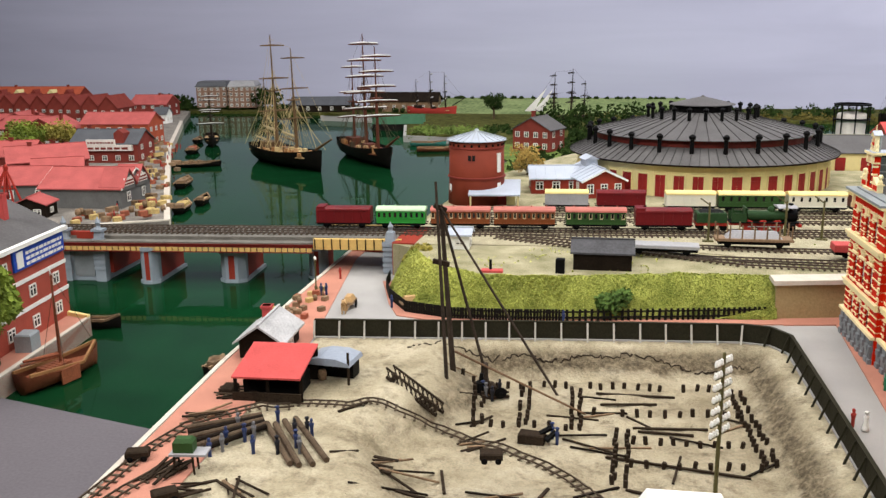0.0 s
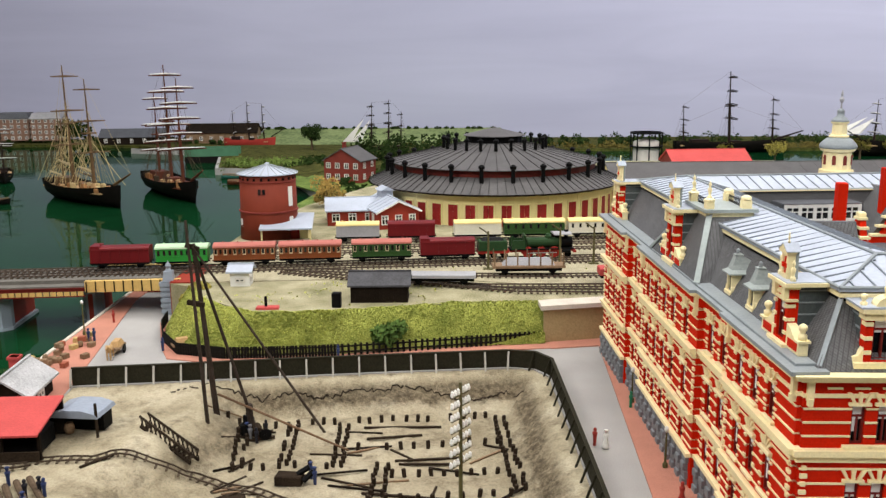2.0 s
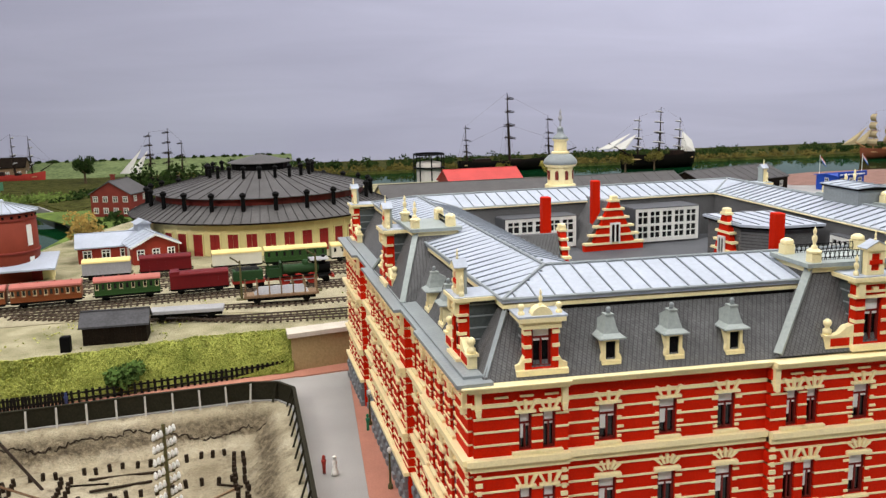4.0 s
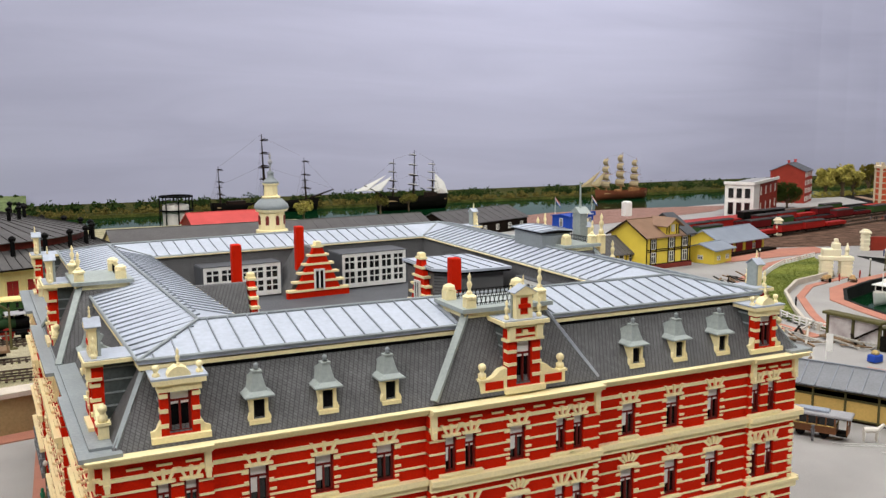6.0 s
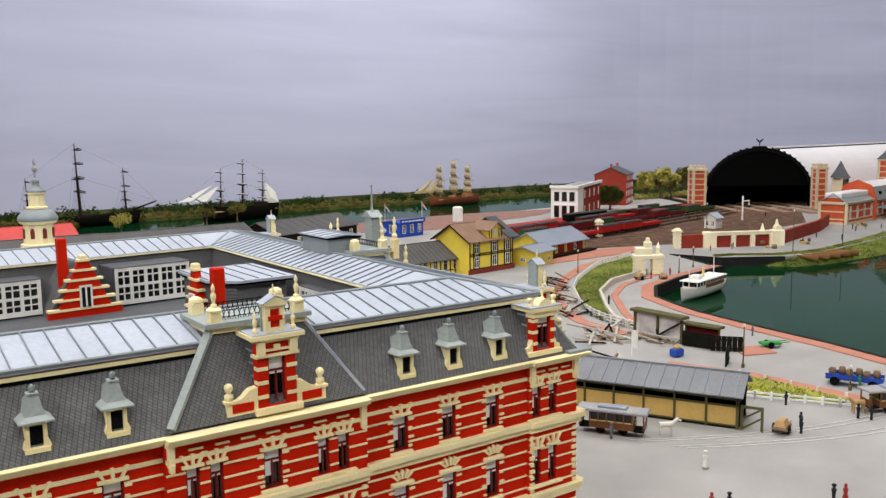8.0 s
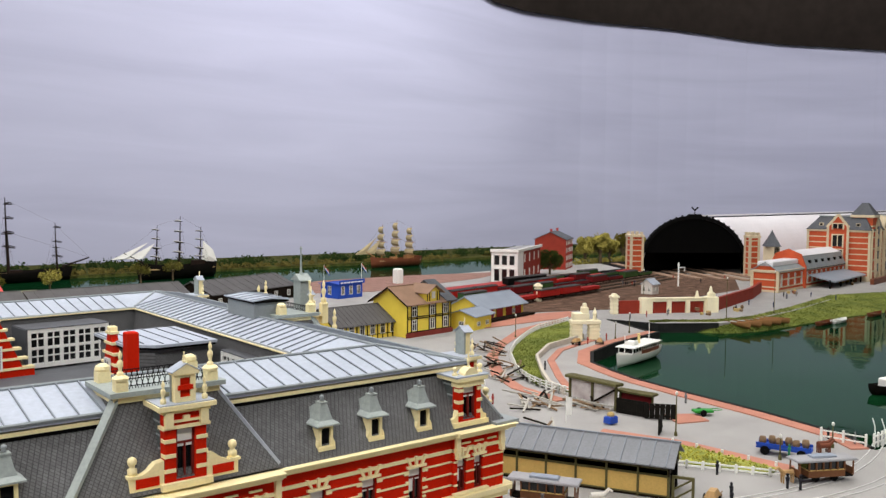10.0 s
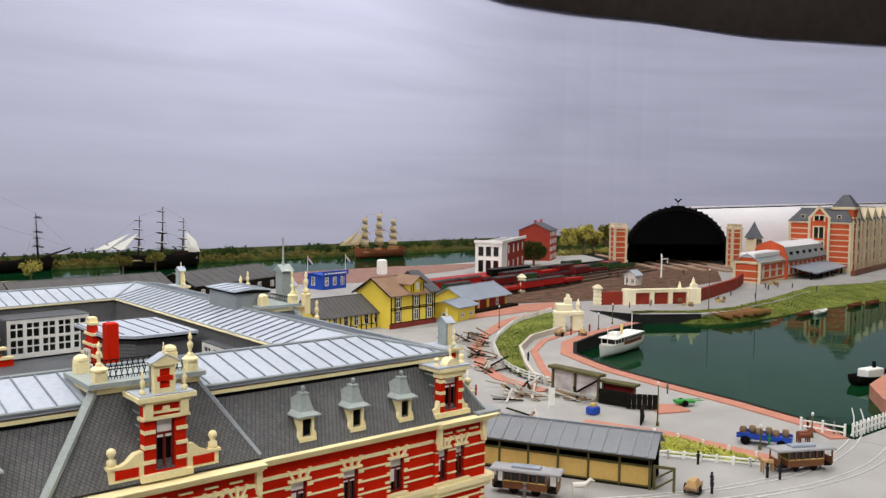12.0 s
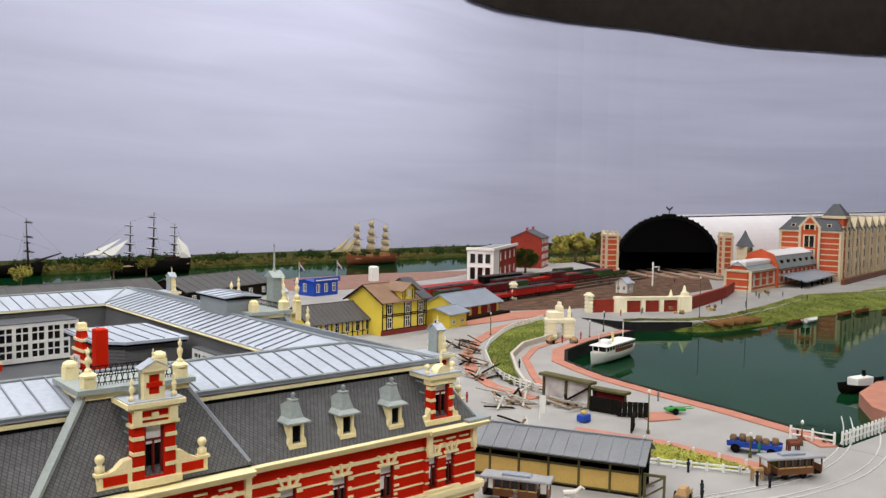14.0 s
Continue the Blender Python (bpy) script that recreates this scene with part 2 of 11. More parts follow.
# ---- setting: water, land, backdrop, ceiling ----
WZ, TZ = -0.25, 0.5  # the water's level and the railway's
setting("water", Geo().quad((-80, 0.8, WZ), (-3.02, 0.8, WZ), (-3.02, 60, WZ), (-80, 60, WZ)).quad((-3.02, 13.0, WZ), (95, 13.0, WZ), (95, 60, WZ), (-3.02, 60, WZ)).quad((16, 0.8, WZ), (95, 0.8, WZ), (95, 13.0, WZ), (16, 13.0, WZ)), WATER, "still dark green harbour water made of clear resin", "water")

g = Geo()
ARC = [(-45 + 30 * math.cos(a), 17 + 30 * math.sin(a)) for a in (math.radians(180 - 6 * k) for k in range(16))] + [(-15 + 5 * k, 47) for k in range(14)] + [(54 + 30 * math.cos(a), 17 + 30 * math.sin(a)) for a in (math.radians(90 - 5 * k) for k in range(19))]
for (x0, y0), (x1, y1) in zip(ARC, ARC[1:]):
    g.quad((x0, y0, -9), (x1, y1, -9), (x1, y1, 40), (x0, y0, 40))
setting("backdrop", g, SKYPAINT, "hall wall painted as a pale grey overcast sky", "backdrop", True)

PIT_EDGE = [(-2.45, 1.0), (-2.5, 5.0), (-2.62, 6.9), (-2.6, 8.0), (-2.72, 9.02), (-1.5, 9.2), (-0.36, 9.38), (1.2, 9.6), (2.4, 9.75), (2.7, 9.7), (2.86, 9.45), (2.95, 7.65), (3.01, 6.15), (3.05, 4.5), (3.05, 1.0)]
LAND = [(-3.05, 1.0), *PIT_EDGE, (17.5, 1.0), (17.3, 5.35), (17.68, 5.96), (17.98, 7.48), (18.18, 9.17), (18.41, 10.55), (18.65, 11.26), (19.0, 12.14), (19.95, 12.98), (21.39, 13.49),
        (23.6, 14.1), (24.5, 16.4), (25.0, 15.0), (26.5, 14.05), (28.3, 13.95), (31.5, 14.4), (36.6, 15.5), (39.1, 14.5), (45, 12.0), (45, 1), (70, 1), (72, 30), (46, 33), (30, 30.5),
        (5, 29.5), (2, 33), (0, 41), (-14, 40), (-9.4, 38.6), (-7.6, 31.6), (-5.4, 31.3), (-3.8, 28), (-2.4, 24.5), (-2.2, 21.0), (-2.3, 18.6), (-2.5, 16.8), (-2.6, 15.3), (-3.4, 14.4), (-3.75, 14.2), (-3.68, 12.4), (-3.6, 10.5), (-3.47, 8.0), (-3.18, 4.93)]
setting("ground", Geo().prism(LAND, -0.6, 0.0), STREET, "grey street surface of the model town", "ground")
COBBLE = paint("dirty_grey_cobble", (0.15, 0.14, 0.125), 0.85, 0.35, 700, 25, 0.6, tone2=(0.32, 0.29, 0.25))


def smooth_step(a, b, x):
    t = min(1, max(0, (x - a) / (b - a)))
    return t * t * (3 - 2 * t)


def edge_of(poly, x):
    for (x0, y0), (x1, y1) in zip(poly, poly[1:]):
        if x0 <= x <= x1:
            return y0 + (y1 - y0) * (x - x0) / max(1e-6, x1 - x0)
    return poly[-1][1] if x > poly[-1][0] else poly[0][1]


def sand_z(x, y):
    """The height of the building site: level sand in the west, a pit with steep banks in the east."""
    north = edge_of(PIT_EDGE[4:11], x)
    east = 2.87 + 0.05 * (9.4 - y)
    d = min((north - 0.06 - y) / 0.42, (east - 0.06 - x) / 0.55)
    d = min(d, (x + 1.35 + 0.25 * math.sin(y * 2.1)) / 0.75)
    depth = 0.33 * smooth_step(0, 1, d) * smooth_step(4.6, 6.6, y - 0.15 * math.sin(x * 2))
    f = noise.fractal(Vector((x * 1.6, y * 1.6, 0.3)), 1.0, 2.0, 4) * 0.03 + noise.fractal(Vector((x * 7, y * 7, 1.7)), 1.0, 2.0, 3) * 0.012
    f += noise.fractal(Vector((x * 16, y * 16, 4.2)), 1.0, 2.0, 3) * 0.03 * smooth_step(0.05, 0.35, depth / 0.33) * (1 - smooth_step(0.75, 1.0, depth / 0.33))
    rim = smooth_step(0, 0.3, min(north - y, east - x, x + 2.65))
    return -0.012 - depth + f * (0.25 + 0.75 * rim)


g = Geo()
NX, NY = 220, 300
for j in range(NY + 1):
    for i in range(NX + 1):
        x, y = -2.8 + 5.95 * i / NX, 1.5 + 8.3 * j / NY
        inside = y < edge_of(PIT_EDGE[4:11], x)
        g.v.append((x, y, sand_z(x, y) if inside else -0.02))
for j in range(NY):
    for i in range(NX):
        a_ = j * (NX + 1) + i
        g.f.append((a_, a_ + 1, a_ + NX + 2, a_ + NX + 1))


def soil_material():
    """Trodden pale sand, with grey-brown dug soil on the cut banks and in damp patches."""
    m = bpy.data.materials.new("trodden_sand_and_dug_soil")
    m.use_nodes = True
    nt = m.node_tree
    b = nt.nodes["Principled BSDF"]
    b.inputs["Roughness"].default_value, b.inputs["Specular IOR Level"].default_value = 0.95, 0.1
    co, sep = nt.nodes.new("ShaderNodeTexCoord"), nt.nodes.new("ShaderNodeSeparateXYZ")
    nt.links.new(co.outputs["Object"], sep.inputs[0])

    def cloud(scale, detail, rough=0.6):
        n = nt.nodes.new("ShaderNodeTexNoise")
        n.inputs["Scale"].default_value, n.inputs["Detail"].default_value, n.inputs["Roughness"].default_value = scale, detail, rough
        nt.links.new(co.outputs["Object"], n.inputs["Vector"])
        return n.outputs["Fac"]

    def ramp(sock, stops):
        r = nt.nodes.new("ShaderNodeValToRGB")
        els = r.color_ramp.elements
        while len(els) < len(stops):
            els.new(0.5)
        for e, (p, c) in zip(els, stops):
            e.position, e.color = p, (*c, 1)
        nt.links.new(sock, r.inputs[0])
        return r.outputs[0]

    def blend(f, a, c, mode="MIX"):
        x = nt.nodes.new("ShaderNodeMix")
        x.data_type, x.blend_type = "RGBA", mode
        if isinstance(f, float):
            x.inputs[0].default_value = f
        else:
            nt.links.new(f, x.inputs[0])
        nt.links.new(a, x.inputs[6]), nt.links.new(c, x.inputs[7])
        return x.outputs[2]

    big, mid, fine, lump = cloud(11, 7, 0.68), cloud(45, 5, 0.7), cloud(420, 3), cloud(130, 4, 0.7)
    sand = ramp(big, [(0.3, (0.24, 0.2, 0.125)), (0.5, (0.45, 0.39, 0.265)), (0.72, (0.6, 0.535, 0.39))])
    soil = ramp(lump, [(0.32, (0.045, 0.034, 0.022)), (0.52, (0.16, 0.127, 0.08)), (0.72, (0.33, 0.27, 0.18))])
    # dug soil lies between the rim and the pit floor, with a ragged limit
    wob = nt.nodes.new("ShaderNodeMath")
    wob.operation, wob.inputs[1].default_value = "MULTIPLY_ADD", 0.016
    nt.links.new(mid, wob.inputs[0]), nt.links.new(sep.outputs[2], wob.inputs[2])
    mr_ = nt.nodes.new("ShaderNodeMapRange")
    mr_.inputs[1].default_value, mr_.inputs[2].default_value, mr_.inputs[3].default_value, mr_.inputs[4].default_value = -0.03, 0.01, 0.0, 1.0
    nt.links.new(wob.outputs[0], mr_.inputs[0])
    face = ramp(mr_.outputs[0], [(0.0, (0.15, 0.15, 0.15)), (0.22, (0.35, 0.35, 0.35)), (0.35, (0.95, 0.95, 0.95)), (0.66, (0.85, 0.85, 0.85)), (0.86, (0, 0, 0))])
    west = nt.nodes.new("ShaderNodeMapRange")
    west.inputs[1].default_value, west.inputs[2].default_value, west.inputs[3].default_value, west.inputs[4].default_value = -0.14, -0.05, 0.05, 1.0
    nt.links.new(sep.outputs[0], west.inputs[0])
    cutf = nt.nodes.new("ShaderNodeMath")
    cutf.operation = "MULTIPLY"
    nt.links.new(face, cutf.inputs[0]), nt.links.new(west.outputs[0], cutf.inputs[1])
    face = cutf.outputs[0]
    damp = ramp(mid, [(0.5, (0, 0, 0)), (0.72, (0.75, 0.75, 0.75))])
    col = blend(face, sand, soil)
    col = blend(damp, col, soil)
    speck = ramp(fine, [(0.3, (0.8, 0.8, 0.8)), (0.55, (1, 1, 1)), (0.8, (1.08, 1.08, 1.08))])
    col = blend(1.0, col, speck, "MULTIPLY")
    nt.links.new(col, b.inputs["Base Color"])
    add = nt.nodes.new("ShaderNodeMath")
    nt.links.new(lump, add.inputs[0]), nt.links.new(fine, add.inputs[1])
    bp = nt.nodes.new("ShaderNodeBump")
    bp.inputs["Strength"].default_value, bp.inputs["Distance"].default_value = 0.9, 0.003
    nt.links.new(add.outputs[0], bp.inputs["Height"]), nt.links.new(bp.outputs[0], b.inputs["Normal"])
    return m


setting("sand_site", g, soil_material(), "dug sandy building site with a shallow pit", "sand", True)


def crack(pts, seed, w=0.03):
    """A ragged fissure along the top of the bank; its shaded gap is painted by dark strips."""
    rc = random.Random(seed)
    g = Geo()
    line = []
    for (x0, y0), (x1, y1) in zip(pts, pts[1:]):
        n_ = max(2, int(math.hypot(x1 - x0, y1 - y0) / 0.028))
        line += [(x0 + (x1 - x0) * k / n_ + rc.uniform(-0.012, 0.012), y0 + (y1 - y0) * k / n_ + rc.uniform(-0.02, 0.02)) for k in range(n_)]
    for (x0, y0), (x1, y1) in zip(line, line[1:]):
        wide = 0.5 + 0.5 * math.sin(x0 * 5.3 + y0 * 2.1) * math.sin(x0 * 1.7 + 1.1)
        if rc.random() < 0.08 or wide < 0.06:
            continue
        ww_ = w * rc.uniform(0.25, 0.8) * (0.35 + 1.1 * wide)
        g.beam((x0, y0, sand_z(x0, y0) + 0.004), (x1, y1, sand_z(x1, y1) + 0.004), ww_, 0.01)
    return setting("bank_crack", g, CRACKSHADE, "dark crack along the top of the dug bank", "crack", kind="stuff")


CRACKSHADE = paint("damp_dark_soil", (0.03, 0.022, 0.015), 0.9, 0.3, 400, 40)
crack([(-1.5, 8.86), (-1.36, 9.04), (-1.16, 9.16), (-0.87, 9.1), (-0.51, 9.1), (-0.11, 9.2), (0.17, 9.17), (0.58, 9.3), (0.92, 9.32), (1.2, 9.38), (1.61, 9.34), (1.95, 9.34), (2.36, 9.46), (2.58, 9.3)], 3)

# far shore, a low strip of meadow and bushes before the painted sky
g = Geo().prism([(-60, 42), (-20, 43.5), (0, 40.5), (40, 39.5), (55, 38.5), (70, 34), (80, 40), (60, 60), (-60, 60)], -0.6, -0.12)
setting("far_shore", g, FARGRASS, "low far shore of meadow and bushes", "shore", kind="structure")
# left town land
g = Geo().prism([(-40, 14.3), (-9.8, 14.4), (-8.25, 15.3), (-10.05, 18.5), (-12.05, 22.1), (-14.7, 26.9), (-19.4, 36.4), (-22, 42), (-40, 46)], -0.6, 0.0)
setting("ground_far_bank", g, COBBLE, "quayside ground of the far bank town", "ground")
g = Geo().prism([(-14, 2), (-5.9, 2), (-5.66, 7.04), (-5.98, 9.2), (-14, 10.5)], -0.6, 0.0)
setting("ground_near_bank", g, PINKPAVE, "pink paved quay before a brick warehouse", "ground")
g = Geo().prism([(-12, 0.85), (-3.06, 0.85), (-3.1, 6.5), (-5.6, 7.0), (-12, 7.4)], -0.5, -0.2)
setting("dock_apron", g, APRON, "smooth dark grey apron at the model's edge", "apron")

# ---- the large brick terminal building ----
GLASS = paint("dark_window_glass", (0.008, 0.008, 0.009), 0.12, 0.3, 60, 20, 0)
SEAMZINC = paint("zinc_seam", (0.22, 0.245, 0.275), 0.5, 0.1, 300, 22, 0.05)
HOODLEAD = paint("grey_green_lead", (0.33, 0.37, 0.355), 0.5, 0.14, 400, 30)
CHEEK = paint("dark_grey_cheek_board", (0.085, 0.1, 0.1), 0.7, 0.2, 400, 40)
BLIND = paint("pale_window_blind", (0.85, 0.85, 0.82), 0.6, 0.08, 200, 60, 0)
REDFRAME = paint("dark_red_window_frame", (0.16, 0.018, 0.014), 0.45, 0.15, 400, 60, 0.05)


def slate_material():
    """Grey fish-scale slates laid in offset courses."""
    m = paint("scaled_slate_roof", (0.142, 0.142, 0.145), 0.6, 0.18, 300, 30, 0)
    nt = m.node_tree
    b = nt.nodes["Principled BSDF"]
    co = nt.nodes.new("ShaderNodeTexCoord")
    br = nt.nodes.new("ShaderNodeTexBrick")
    mp = nt.nodes.new("ShaderNodeMapping")
    sep, cmb, ad = nt.nodes.new("ShaderNodeSeparateXYZ"), nt.nodes.new("ShaderNodeCombineXYZ"), nt.nodes.new("ShaderNodeMath")
    nt.links.new(co.outputs["Object"], sep.inputs[0])
    nt.links.new(sep.outputs[0], ad.inputs[0]), nt.links.new(sep.outputs[1], ad.inputs[1])
    nt.links.new(ad.outputs[0], cmb.inputs[0]), nt.links.new(sep.outputs[2], cmb.inputs[1])
    nt.links.new(cmb.outputs[0], mp.inputs["Vector"])
    nt.links.new(mp.outputs[0], br.inputs["Vector"])
    mp.inputs["Rotation"].default_value = (0, 0, radians(45))
    br.inputs["Scale"].default_value = 225
    br.offset = 0.0
    br.inputs["Brick Width"].default_value, br.inputs["Row Height"].default_value, br.inputs["Mortar Size"].default_value = 0.5, 0.5, 0.05
    br.inputs["Color1"].default_value, br.inputs["Color2"].default_value, br.inputs["Mortar"].default_value = (1.05, 1.05, 1.05, 1), (0.86, 0.86, 0.86, 1), (0.5, 0.5, 0.5, 1)
    mul = nt.nodes.new("ShaderNodeMix")
    mul.data_type, mul.blend_type = "RGBA", "MULTIPLY"
    mul.inputs[0].default_value = 1.0
    old = b.inputs["Base Color"].links[0].from_socket
    nt.links.new(old, mul.inputs[6]), nt.links.new(br.outputs["Color"], mul.inputs[7]), nt.links.new(mul.outputs[2], b.inputs["Base Color"])
    bp = nt.nodes.new("ShaderNodeBump")
    bp.inputs["Strength"].default_value, bp.inputs["Distance"].default_value = 0.4, 0.001
    nt.links.new(br.outputs["Color"], bp.inputs["Height"]), nt.links.new(bp.outputs[0], b.inputs["Normal"])
    return m


SCALES = slate_material()
FL, FR, BR, BL = Vector((4.0, 4.68, 0)), Vector((9.40, 4.68, 0)), Vector((9.40, 10.95, 0)), Vector((3.70, 10.40, 0))
CZ = 1.77
terminal = thing("terminal_building", 0, 0, 0, 0, "large red brick terminal building with cream bands and slate mansard roof", "building")
ROWS_Z = ((0.34, 0.56), (0.76, 1.06), (1.31, 1.57))


def frame_of(a, b):
    """Facade axes: x along from a to b as seen from outside, y into the wall, z up."""
    ex = (b - a).normalized()
    ey = Vector((-ex.y, ex.x, 0))
    m = Matrix(((ex.x, ey.x, 0, a.x), (ex.y, ey.y, 0, a.y), (0, 0, 1, 0), (0, 0, 0, 1)))
    return m, (b - a).length


def place(ob, m, s, y, z):
    p = m @ Vector((s, y, z))
    r = m.to_3x3().to_4x4()
    ob.matrix_basis = Matrix.Translation(p * S) @ r
    return ob


def window_meshes(w, h):
    fr = Geo().grid([-w / 2, -w / 2 + 0.014, -0.006, 0.006, w / 2 - 0.014, w / 2], [0, 0.014, h * 0.68, h * 0.68 + 0.014, h - 0.014, h], -0.012, 0.02,
                    lambda i, j: (j == 1 and i in (1, 3)) or (j == 3 and i in (1, 2, 3)))
    pane = Geo().box(-w / 2 + 0.01, 0.008, 0.01, w / 2 - 0.01, 0.014, h * 0.7)
    blind = Geo().box(-w / 2 + 0.012, -0.007, h * 0.62, w / 2 - 0.012, 0.004, h - 0.008)
    return mesh_of("window", fr, REDFRAME), mesh_of("pane", pane, GLASS), mesh_of("blind", blind, BLIND), mesh_of("curtain", Geo().box(-w / 2 + 0.014, -0.006, h * 0.3, -0.008, 0.004, h * 0.62), BLIND)


def lintel_mesh(w, kind):
    g = Geo()
    if kind == "fan":
        g.cbox(-w / 2 - 0.03, -0.03, 0.0, w / 2 + 0.03, 0.005, 0.028, 0.006)
        for k in range(5):
            a = radians(-48 + 24 * k)
            c, s_ = math.cos(a), math.sin(a)
            p0, p1 = (s_ * 0.05, 0.03 + c * 0.02), (s_ * 0.115, 0.03 + c * 0.085)
            wd = 0.010
            g.add([(p0[0] - c * wd * 0.7, -0.02, p0[1] + s_ * wd * 0.7), (p0[0] + c * wd * 0.7, -0.02, p0[1] - s_ * wd * 0.7), (p1[0] + c * wd, -0.02, p1[1] - s_ * wd), (p1[0] - c * wd, -0.02, p1[1] + s_ * wd),
                   (p0[0] - c * wd * 0.7, 0.004, p0[1] + s_ * wd * 0.7), (p0[0] + c * wd * 0.7, 0.004, p0[1] - s_ * wd * 0.7), (p1[0] + c * wd, 0.004, p1[1] - s_ * wd), (p1[0] - c * wd, 0.004, p1[1] + s_ * wd)],
                  [(0, 1, 2, 3), (0, 4, 5, 1), (1, 5, 6, 2), (2, 6, 7, 3), (3, 7, 4, 0)])
    elif kind == "keys":
        g.box(-w / 2 - 0.025, -0.024, 0.0, w / 2 + 0.025, 0.005, 0.018)
        for dx, t in ((-0.4 * w, -0.034), (0, 0), (0.4 * w, 0.034)):
            g.add([(dx - 0.008, -0.022, 0.018), (dx + 0.008, -0.022, 0.018), (dx + t + 0.0115, -0.022, 0.084), (dx + t - 0.0115, -0.022, 0.084),
                   (dx - 0.008, 0.004, 0.018), (dx + 0.008, 0.004, 0.018), (dx + t + 0.0115, 0.004, 0.084), (dx + t - 0.0115, 0.004, 0.084)],
                  [(0, 1, 2, 3), (0, 4, 5, 1), (1, 5, 6, 2), (2, 6, 7, 3), (3, 7, 4, 0)])
    else:
        g.cbox(-w / 2 - 0.02, -0.02, 0.0, w / 2 + 0.02, 0.005, 0.022, 0.005)
        g.box(-0.014, -0.024, 0.0, 0.014, 0.004, 0.05)
    return mesh_of("lintel", g, CREAM)


def quoin_mesh(w, h):
    g = Geo()
    n = max(3, int(h / 0.062))
    for k in range(n):
        z = h * (k + 0.3) / n
        for sgn in (-1, 1):
            x0 = sgn * (w / 2 + 0.002)
            x1 = sgn * (w / 2 + (0.045 if k % 2 else 0.03))
            g.box(min(x0, x1), -0.011, z, max(x0, x1), 0.004, z + 0.016)
    return mesh_of("quoin_strip", g, CREAM)


WW = 0.125
W_MESH = {k: window_meshes(WW, b - a) for k, (a, b) in enumerate(ROWS_Z)}
W_NARROW = {k: window_meshes(0.085, b - a) for k, (a, b) in enumerate(ROWS_Z)}
LINTEL = {0: lintel_mesh(WW, "flat"), 1: lintel_mesh(WW, "fan"), 2: lintel_mesh(WW, "keys")}
LINTEL_N = {0: lintel_mesh(0.085, "flat"), 1: lintel_mesh(0.085, "keys"), 2: lintel_mesh(0.085, "keys")}
QUOIN = {k: quoin_mesh(WW, b - a) for k, (a, b) in enumerate(ROWS_Z)}
SILL = mesh_of("sill", Geo().cbox(-0.09, -0.028, -0.022, 0.09, 0.005, 0.0, 0.004), CREAM)


